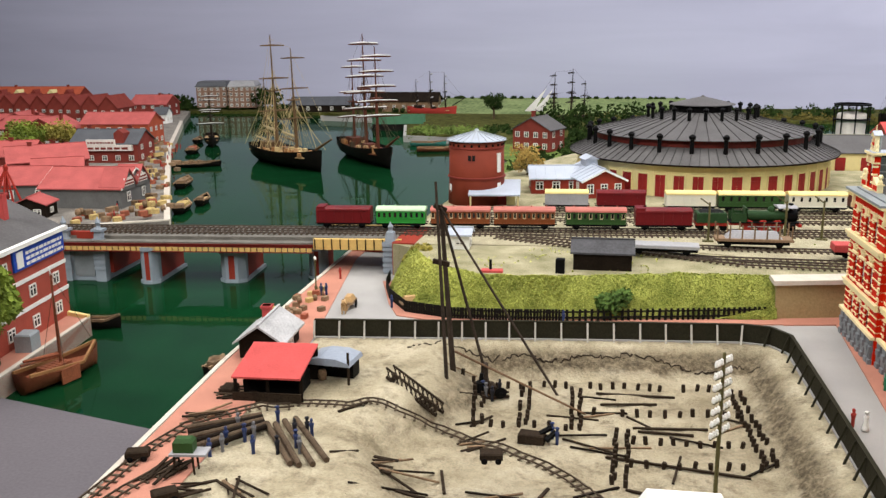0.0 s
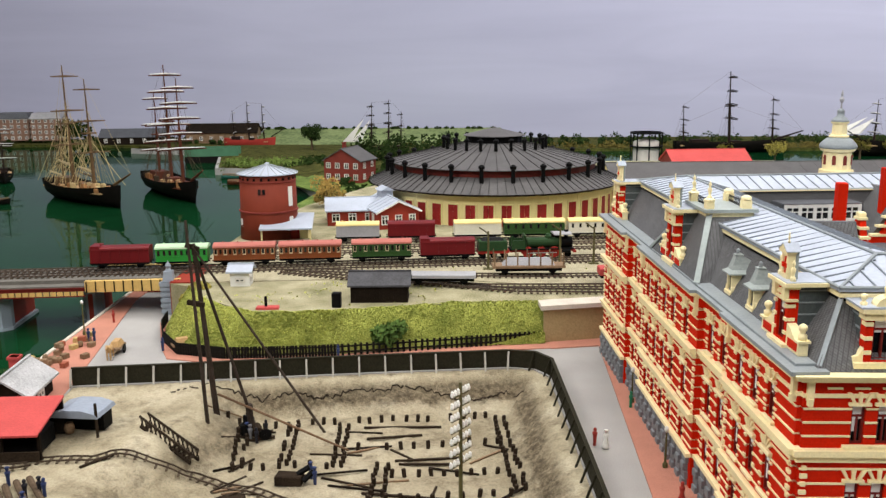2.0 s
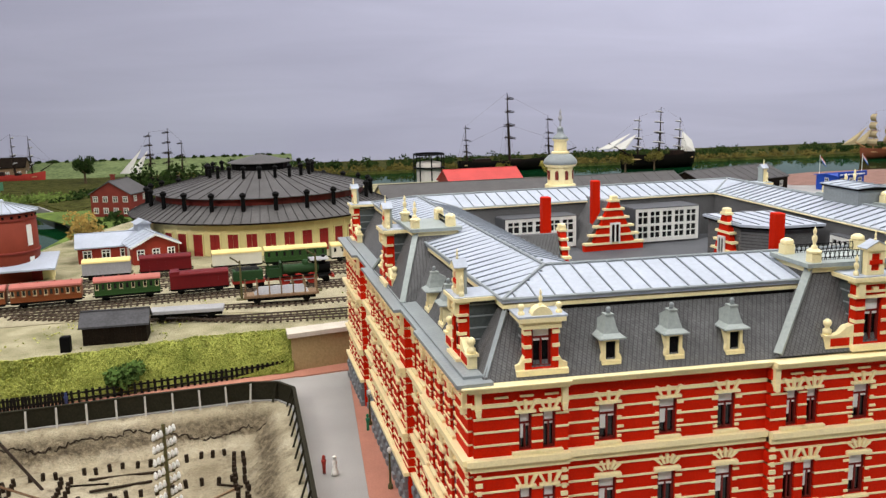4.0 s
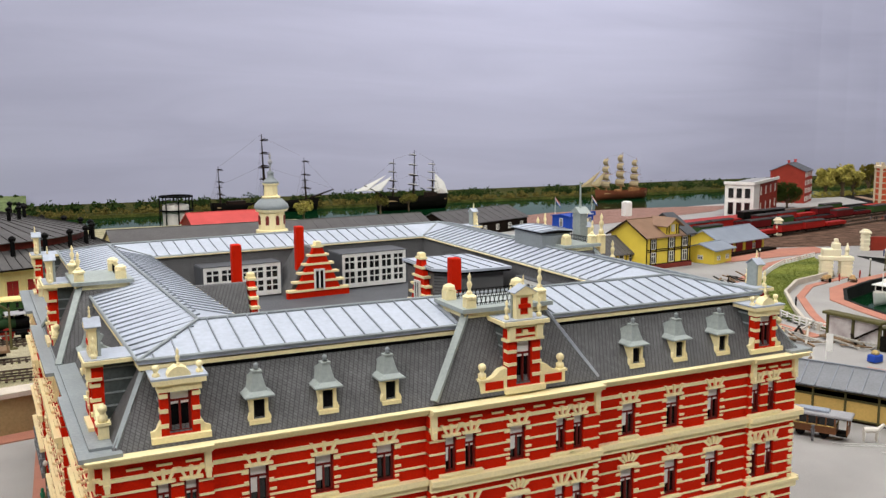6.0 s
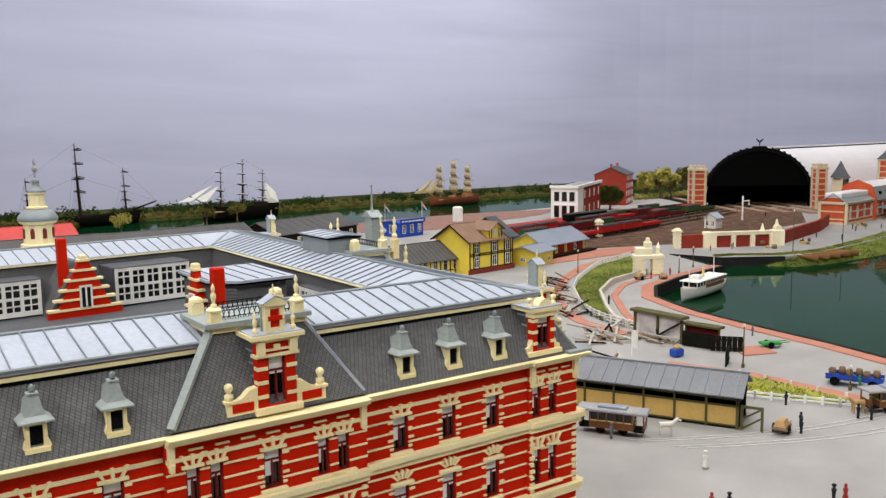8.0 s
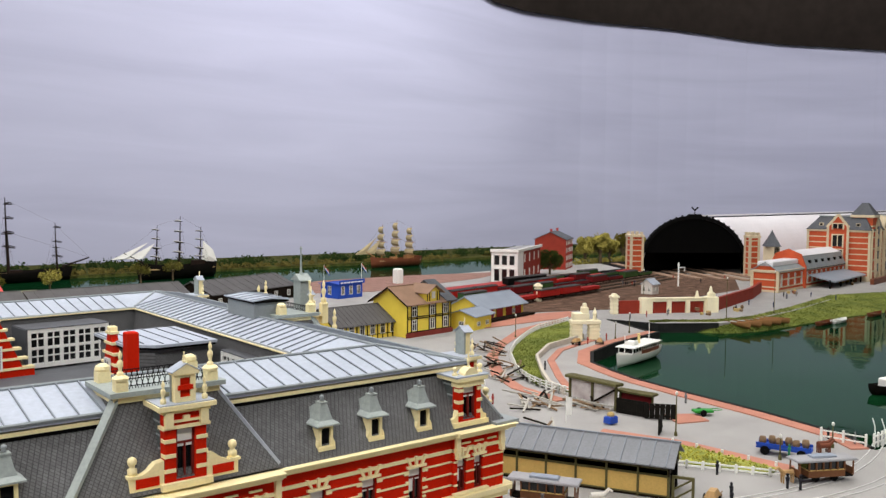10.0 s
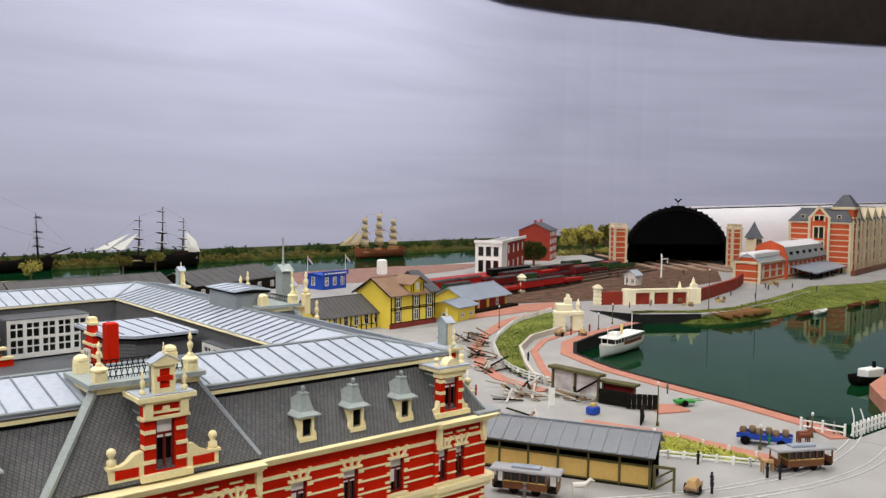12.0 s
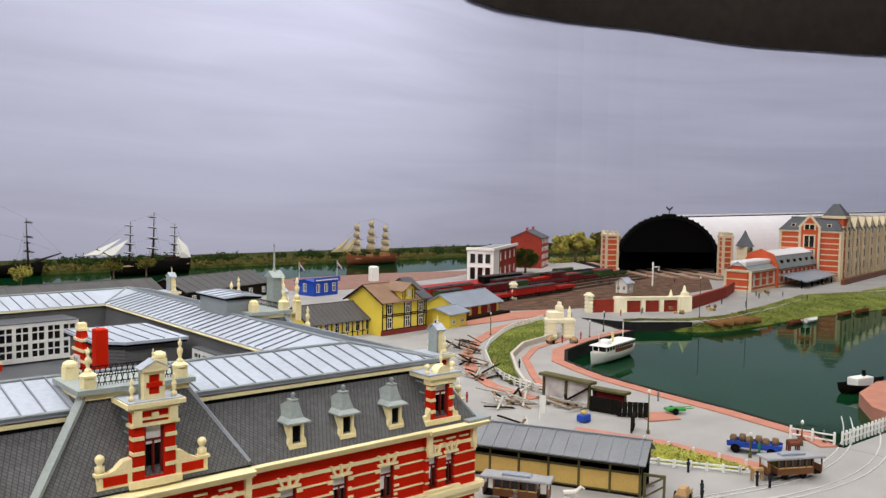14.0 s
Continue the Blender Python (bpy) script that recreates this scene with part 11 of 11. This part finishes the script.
part("canvas", Geo().side_prism([(-0.36, 0.18), (0.36, 0.18), (0.28, 0.3), (-0.28, 0.3)], -0.2, 0.38), WHITE, tn)
part("frame", Geo().box(-0.32, -0.16, 0, 0.32, 0.34, 0.18), WOODDARK, tn)
# sheds on the quay
rs = thing("red_roofed_shelter", -2.53, 7.36, 0, 5, "open timber shelter with a red sloping roof", "shelter")
part("roof", Geo().slab([(-0.36, -0.36, 0.27), (0.36, -0.36, 0.27), (0.36, 0.36, 0.39), (-0.36, 0.36, 0.39)], 0.02), ROOFRED, rs)
part("back_wall", Geo().box(-0.34, 0.3, 0, 0.36, 0.33, 0.36), WOODDARK, rs)
for x in (-0.34, 0.0, 0.35):
    part("post", Geo().box(x - 0.015, -0.32, 0, x + 0.015, -0.29, 0.27), WOODDARK, rs)
part("low_wall", Geo().box(-0.36, -0.36, 0, 0.36, -0.34, 0.1), EARTH, rs)
part("store_chest", Geo().cbox(-0.3, -0.2, 0, 0.3, 0.2, 0.2, 0.03), DARK, rs)
part("side_box", Geo().cbox(-0.55, -0.25, 0, -0.4, -0.05, 0.08, 0.01), EARTH, rs)
LIMEWASH = paint("weathered_white_boards", (0.42, 0.42, 0.42), 0.8, 0.35, 500, 25, 0.3)
house("timber_cottage", -3.1, 8.5, 0, 5, 0.5, 0.7, 0.24, 0.17, WOODDARK, LIMEWASH, "dark timber cottage with a white roof on the quay", 1, 1, 1, "y", 0.1, ((-0.1, 0.25, 0.06),), over=0.06)
gsh = thing("lean_to", -2.05, 7.8, 0, -4, "small lean-to with a curved grey roof", "shed")
part("roof", Geo(Matrix.Rotation(0, 4, "Z")).side_prism([(-0.26, 0.2), (0.26, 0.2), (0.24, 0.24), (0.1, 0.28), (-0.1, 0.28), (-0.24, 0.24)], -0.2, 0.2), SHEETGREY, gsh)
part("body", Geo().box(-0.22, 0.0, 0, 0.22, 0.18, 0.2), DARK, gsh)
part("post", Geo().rod((0.24, -0.18, 0), (0.24, -0.18, 0.36), 0.015), EARTH, gsh)
part("barrel", BARREL, None, gsh).matrix_basis = at(-0.1, -0.1, 0)
tk = thing("water_tank_stand", -2.58, 5.5, 0, 10, "green water tank on a timber trestle", "tank")
tk.matrix_basis = tk.matrix_basis @ Matrix.Diagonal((0.72, 0.72, 1.0, 1))
part("tank", Geo().cbox(-0.12, -0.08, 0.2, 0.12, 0.08, 0.32, 0.03), DARKGREEN, tk)
part("shelf", Geo().box(-0.16, -0.12, 0.18, 0.28, 0.1, 0.2), GREYDECK, tk)
for x in (-0.12, 0.12):
    for y in (-0.08, 0.08):
        part("leg", Geo().beam((x, y, 0), (x * 0.9, y, 0.18), 0.02, 0.02), EARTH, tk)
for i, (x, y, nm) in enumerate(((-3.35, 9.6, "quay_cargo"), (-3.3, 10.1, "quay_cargo"), (-3.25, 9.2, "quay_cargo"), (-3.35, 10.6, "quay_cargo"))):
    cargo(nm, x, y, 0.012 if x < -2.6 else sand_z(x, y), 8, "crates, barrels and timber stacked on the quay", 0.16, i + 90, (0, 1, 2, 2), 0.7, False)
for i, (x, y, a) in enumerate(((-3.1, 5.6, 20), (-0.05, 6.15, 10), (-2.5, 5.0, 40))):
    t = thing("tip_wagon", x, y, max(0.012, sand_z(x, y)), a, "small dark contractor's tip wagon", "wagon", "tip wagons")
    part("body", Geo().cbox(-0.1, -0.06, 0.04, 0.1, 0.06, 0.1, 0.012), EARTH, t)
    for xx in (-0.06, 0.06):
        for yy in (-0.06, 0.06):
            part("wheel", WHEEL, None, t).matrix_basis = at(xx, yy, 0.03) @ Matrix.Diagonal((0.5, 0.7, 0.5, 1))
# yard huts
ht = house("tar_paper_hut", 0.68, 11.15, TZ, 2, 0.78, 0.42, 0.26, 0.12, WOODDARK, paint("tar_paper_roof", (0.07, 0.07, 0.075), 0.8, 0.25, 300, 40), "dark timber hut with a tar-paper roof", 1, 0, 0, "x", 0.1, over=0.04, category="hut")
for k in range(12):
    part("wall_board", Geo().box(-0.39 + 0.065 * k + 0.002, -0.222, 0.0, -0.39 + 0.065 * (k + 1) - 0.002, -0.208, 0.26), WOODDARK, ht)
house("white_hut", -1.46, 11.95, TZ, 3, 0.28, 0.26, 0.24, 0.06, WHITE, ZINC, "tiny white hut with a pale roof", 1, 1, 1, "x", 0.07, over=0.05, category="hut")
bxx = thing("black_locker", 0.14, 10.72, TZ, 0, "narrow black locker beside the hut", "locker")
part("body", Geo().cbox(-0.06, -0.05, 0, 0.06, 0.05, 0.2, 0.01), DARK, bxx)
pm2 = thing("red_pump", -0.77, 10.62, TZ, 5, "hand pump on a red concrete slab", "pump")
part("slab", Geo().cbox(-0.15, -0.06, 0, 0.15, 0.06, 0.035, 0.01), ROOFRED, pm2)
part("column", Geo().rod((-0.02, 0, 0.03), (-0.02, 0, 0.17), 0.02), DARK, pm2)
for x, y in ((3.35, 13.2), (3.9, 13.3), (2.2, 12.9)):
    t = thing("water_crane", x, y, TZ, 0, "dark signal post beside the tracks", "signal", "track signals")
    part("post", Geo().rod((0, 0, 0), (0, 0, 0.62), 0.02, 0.014), OLIVE, t)
    part("arm", Geo().beam((0, 0, 0.58), (-0.14, 0, 0.68), 0.03, 0.02), OLIVE, t)
    part("foot", Geo().box(-0.08, -0.05, 0, 0.08, 0.05, 0.03), OLIVE, t)
BUSHY = [(0.85, 10.3, 0.22, 0.14), (0.95, 10.38, 0.28, 0.13), (0.75, 10.34, 0.25, 0.12), (1.0, 10.45, 0.3, 0.1)]
bush_row("bank_bush", BUSHY, LEAF, "dense green bush on the bank", 0.03, 160)
bush_row("corner_bush", [(-2.1, 11.75, 0.45, 0.12), (-1.95, 11.7, 0.5, 0.1), (-2.2, 11.6, 0.35, 0.1)], LEAFYEL, "yellow-green shrub at the bridge", 0.03, 130)

# ---- vehicles and figurines ----
TRAMBROWN = paint("brown_tram_varnish", (0.17, 0.07, 0.03), 0.4, 0.2, 500, 40)


def horse_tram(x, y, rz, label):
    t = thing("horse_tram", x, y, 0.01, rz, label, "tram", "horse trams")
    part("body", Geo().box(-0.26, -0.11, 0.07, 0.26, 0.11, 0.16), TRAMBROWN, t)
    for k in range(6):
        for yy in (-0.11, 0.11):
            part("window_post", Geo().box(-0.26 + k * 0.1, yy - 0.008, 0.16, -0.245 + k * 0.1, yy + 0.008, 0.27), TRAMBROWN, t)
    part("glazing", Geo().box(-0.25, -0.1, 0.16, 0.25, 0.1, 0.27), GLASS, t)
    for x_ in (-0.38, 0.26):
        part("platform", Geo().box(x_, -0.1, 0.06, x_ + 0.12, 0.1, 0.08), DARK, t)
    for x_ in (-0.385, 0.375):
        part("dash", Geo().box(x_, -0.1, 0.08, x_ + 0.01, 0.1, 0.17), TRAMBROWN, t)
    part("roof", Geo().cbox(-0.42, -0.13, 0.27, 0.42, 0.13, 0.3, 0.012), GREYDECK, t)
    part("clerestory", Geo().cbox(-0.17, -0.06, 0.3, 0.17, 0.06, 0.33, 0.008), SHEETGREY, t)
    part("corner_post", Geo().box(-0.385, -0.11, 0.08, -0.37, -0.095, 0.27).box(0.37, -0.11, 0.08, 0.385, -0.095, 0.27).box(0.37, 0.095, 0.08, 0.385, 0.11, 0.27).box(-0.385, 0.095, 0.08, -0.37, 0.11, 0.27), TRAMBROWN, t)
    part("waist_line", Geo().box(-0.26, -0.116, 0.155, 0.26, 0.116, 0.165), GIRDER, t)
    wheels(t, 0.4)


horse_tram(11.93, 6.65, -58, "brown horse tram standing beside the shed")
horse_tram(15.35, 5.1, -27, "brown horse tram crossing the square")


def toy_horse(x, y, rz, mat, label):
    g = Geo()
    g.rod((-0.09, 0, 0.13), (0.06, 0, 0.135), 0.036, 0.036, 8).rod((0.06, 0, 0.14), (0.12, 0, 0.2), 0.025, 0.018, 7).rod((0.11, 0, 0.205), (0.165, 0, 0.175), 0.018, 0.012, 6)
    for xx in (-0.085, 0.055):
        for yy in (-0.022, 0.022):
            g.rod((xx, yy, 0.0), (xx, yy, 0.12), 0.009, 0.014, 5)
    ob = tagged(part("toy_horse", g, mat), label, "toy horse", "toy horses")
    ob.matrix_basis = at(x, y, 0.005, rz)
    return ob


HORSEWHITE = paint("white_enamel", (0.7, 0.67, 0.6), 0.5, 0.1, 500, 60)
HORSEBROWN = paint("brown_enamel", (0.16, 0.05, 0.025), 0.5, 0.2, 500, 60)
HORSETAN = paint("tan_enamel", (0.45, 0.28, 0.12), 0.5, 0.2, 500, 60)
toy_horse(12.36, 6.2, -35, HORSEWHITE, "plain white toy horse before the tram")
toy_horse(14.9, 5.32, 155, HORSETAN, "plain tan toy horse before the tram")
toy_horse(16.45, 5.62, -30, HORSEBROWN, "plain brown toy horse before the dray")
toy_horse(16.55, 5.7, -30, HORSEBROWN, "plain brown toy horse before the dray")
toy_horse(-2.68, 10.0, -80, HORSETAN, "plain tan toy horse before the cart")
dray = thing("blue_dray", 16.0, 5.98, 0, -68, "long blue brewery dray loaded with barrels", "cart")
part("bed", Geo().cbox(-0.36, -0.12, 0.09, 0.36, 0.12, 0.13, 0.01), BLUE, dray)
part("side_rail", Geo().box(-0.36, -0.13, 0.13, 0.36, -0.12, 0.17).box(-0.36, 0.12, 0.13, 0.36, 0.13, 0.17), BLUE, dray)
for k in range(6):
    part("barrel", BARREL, None, dray).matrix_basis = at(-0.28 + k * 0.11, (k % 2 - 0.5) * 0.1, 0.13)
for x in (-0.24, 0.24):
    for y in (-0.13, 0.13):
        part("wheel", WHEEL, None, dray).matrix_basis = at(x, y, 0.065) @ Matrix.Diagonal((1.15, 1, 1.15, 1))


def cart(x, y, rz, label, z=0.0):
    t = thing("cart", x, y, z, rz, label, "cart", "carts")
    part("bed", Geo().cbox(-0.14, -0.08, 0.07, 0.14, 0.08, 0.1, 0.01), WOOD, t)
    part("load", Geo().box(-0.11, -0.07, 0.1, 0.11, 0.07, 0.17, 0.03), HORSETAN, t)
    part("shaft", Geo().beam((0.14, 0.05, 0.08), (0.3, 0.04, 0.07), 0.012, 0.012).beam((0.14, -0.05, 0.08), (0.3, -0.04, 0.07), 0.012, 0.012), WOOD, t)
    for yy in (-0.09, 0.09):
        part("wheel", WHEEL, None, t).matrix_basis = at(0, yy, 0.056)


cart(13.5, 5.45, 20, "small wooden handcart with a tan load")
cart(-2.7, 10.28, -85, "loaded wooden cart on the grey road", 0.0)
cart(20.9, 13.6, 40, "small loaded cart on the promenade")
cart(20.4, 13.9, 10, "small loaded cart on the promenade")
cart(-1.85, 10.35, 30, "wooden handcart beside the picket fence", 0.014)

FIG = {}


def figurine(x, y, mat, label, z=0.004, skirt=False, hat=False):
    """A plain turned figurine, 2 cm tall."""
    key = (mat.name, skirt, hat)
    if key not in FIG:
        p = [(0.05 if skirt else 0.024, 0), (0.045 if skirt else 0.022, 0.03), (0.024, 0.1), (0.034, 0.14), (0.036, 0.155), (0.014, 0.165), (0.022, 0.18), (0.022, 0.2)] + ([(0.036, 0.203), (0.02, 0.215), (0.004, 0.22)] if hat else [(0.012, 0.212), (0.003, 0.215)])
        FIG[key] = mesh_of("figurine", Geo().lathe(0, 0, [(r_ * 0.72, z_ * 0.86) for r_, z_ in p], 8), mat, True)
    ob = tagged(part("figurine", FIG[key], mat), label, "figurine", "figurines")
    ob.matrix_basis = at(x, y, z, random.uniform(0, 90))
    return ob


FRED, FGREEN, FBLUE, FBLACK, FWHITE, FGREY = (paint("figurine_" + n_, c_, 0.5, 0.15, 500, 60, 0.05) for n_, c_ in (("red", (0.32, 0.035, 0.025)), ("green", (0.03, 0.2, 0.1)), ("blue", (0.03, 0.045, 0.12)), ("black", (0.025, 0.025, 0.03)), ("white", (0.8, 0.78, 0.72)), ("grey", (0.16, 0.16, 0.17))))
for x, y, m_, lb, sk, hat in (
        (3.24, 7.42, FWHITE, "plain white skirted figurine on the street", True, True), (3.14, 7.47, FRED, "plain red figurine on the street", False, False),
        (3.66, 8.45, FGREEN, "plain green figurine on the pavement", False, False), (3.72, 6.35, FRED, "plain red figurine on the pavement", True, False), (3.74, 6.0, FBLACK, "plain dark figurine on the pavement", False, True),
        (-3.28, 11.6, FRED, "plain red figurine on the quay", False, False), (-3.26, 10.7, FBLUE, "plain blue figurine on the quay", False, False), (-3.19, 10.72, FBLUE, "plain blue figurine on the quay", False, False), (-2.1, 10.3, FBLUE, "plain blue figurine by the fence", False, False),
        (0.25, 10.02, FBLUE, "plain blue figurine on the path", False, False),
        (11.88, 5.27, FWHITE, "plain white skirted figurine on the square", True, True), (13.63, 5.28, FBLACK, "plain black figurine on the square", False, True), (11.05, 4.55, FRED, "plain red figurine on the square", True, False), (11.18, 4.45, FBLACK, "plain black figurine on the square", False, True),
        (12.13, 3.98, FBLACK, "plain black figurine on the square", False, True), (12.23, 3.92, FRED, "plain red figurine on the square", True, False), (14.45, 6.02, FBLACK, "plain black figurine by the fence", False, False),
        (13.84, 5.42, FBLACK, "plain black figurine on the square", False, False), (14.68, 5.18, FBLACK, "plain black figurine beside the tram", False, True), (14.75, 5.05, FBLACK, "plain black figurine beside the tram", False, True), (11.75, 6.5, FGREY, "plain grey figurine beside the tram", False, True),
        (17.26, 6.0, FBLACK, "plain dark figurine on the promenade", False, False), (17.3, 5.62, FGREY, "plain grey figurine at the gate", False, False), (17.46, 8.66, FGREY, "plain grey figurine on the promenade", False, False), (16.44, 8.16, FGREEN, "plain green figurine on the island", False, False),
        (15.9, 5.85, FGREEN, "plain green figurine beside the dray", False, False), (20.7, 13.8, FRED, "plain red figurine by the gate", False, False), (21.5, 13.9, FRED, "plain red figurine by the gate", False, False), (17.6, 12.2, FBLACK, "plain dark figurine on the path", False, False),
        (15.3, 11.5, FWHITE, "plain pale figurine behind the terminal", False, False), (14.7, 10.6, FRED, "plain red figurine behind the terminal", False, False)):
    figurine(x, y, m_, lb, 0.016, sk, hat)
for x, y in ((0.42, 7.3), (0.36, 7.42)):
    figurine(x, y, FBLUE, "plain blue figurine beside the site pump", sand_z(x, y) - 0.002, False, True)
for i in range(20):
    x, y = (random.uniform(-2.55, -1.75), random.uniform(5.7, 6.6)) if i < 14 else ((random.uniform(-0.6, -0.2), random.uniform(8.2, 8.6)) if i < 20 else (random.uniform(-2.3, 0.3), random.uniform(6.6, 7.9)))
    figurine(x, y, random.choice((FBLUE, FBLACK, FBLACK, FGREY, FBLACK)), "plain workman figurine on the sandy site", sand_z(x, y) - 0.002, False, i % 3 == 0)
for i in range(30):
    x, y = random.choice(((29 + random.random() * 7, 14.8 + random.random() * 2.2), (32 + random.random() * 7, 21.5 + random.random() * 2), (24 + random.random() * 5, 15.9 + random.random() * 0.8)))
    figurine(x, y, random.choice((FBLACK, FGREY, FRED, FBLUE)), "plain small figurine on the station road", 0.004)
for i in range(22):
    k = random.random()
    figurine(-8.9 - 5.2 * k + random.uniform(-0.8, -0.3), 15.2 + 12 * k, random.choice((FBLACK, FGREY, FRED)), "plain small figurine on the far quay", 0.004)

# ---- hall around the model: unseen, kept dark to cut bounced light ----
HALLDARK = paint("dark_ceiling_paint", (0.03, 0.028, 0.028), 0.9, 0.15, 40, 4, 0.05)
setting("ceiling", Geo().box(-76, -26, 40, 86, 62, 40.5), HALLDARK, "unseen hall ceiling, kept dark to cut bounced light", "ceiling")
setting("layout_front", Geo().box(-75, 0.6, -9, 84, 0.8, 0.05), HALLDARK, "dark front board of the model layout", "fascia")
setting("hall_wall", Geo().box(-75.4, -25.4, -9, 84.4, -25, 40).box(-75.4, -25, -9, -75, 17, 40).box(84, -25, -9, 84.4, 17, 40), HALLDARK, "unseen hall wall, kept dark to cut bounced light", "wall")
setting("floor", Geo().box(-76, -26, -9.5, 86, 62, -9), HALLDARK, "unseen hall floor, kept dark to cut bounced light", "floor")
# the valance's dark shape also stands in for its soft shadow on the sky
VALANCE = paint("brown_valance_cloth", (0.03, 0.024, 0.021), 0.9, 0.15, 12, 3, 0.05)
g = Geo()
rim = [(44.0, 46.4, 18.4), (47.0, 46.4, 17.4), (50.0, 46.4, 17.15), (52.5, 46.4, 17.2)]
for k in range(56):
    deg = 90 - 2.5 * k
    low = 17.25 + 0.15 * smooth_step(90, 72, deg) - 1.1 * smooth_step(72, 42, deg) - 0.7 * smooth_step(46, 26, deg)
    rim.append((54 + 29.4 * math.cos(math.radians(deg)), 17 + 29.4 * math.sin(math.radians(deg)), low))
for k, (x, y, low) in enumerate(rim):
    g.v += [(x, y, low), (x, y, 30), (x * 1.006 - 0.32, y * 1.006 - 0.1, 30), (x * 1.006 - 0.32, y * 1.006 - 0.1, low)]
    if k:
        b_ = 4 * (k - 1)
        g.f += [(b_, b_ + 4, b_ + 5, b_ + 1), (b_ + 1, b_ + 5, b_ + 6, b_ + 2), (b_ + 2, b_ + 6, b_ + 7, b_ + 3), (b_ + 3, b_ + 7, b_ + 4, b_)]
setting("valance", g, VALANCE, "dark brown cloth valance, also standing for its shadow on the painted sky", "valance", True)
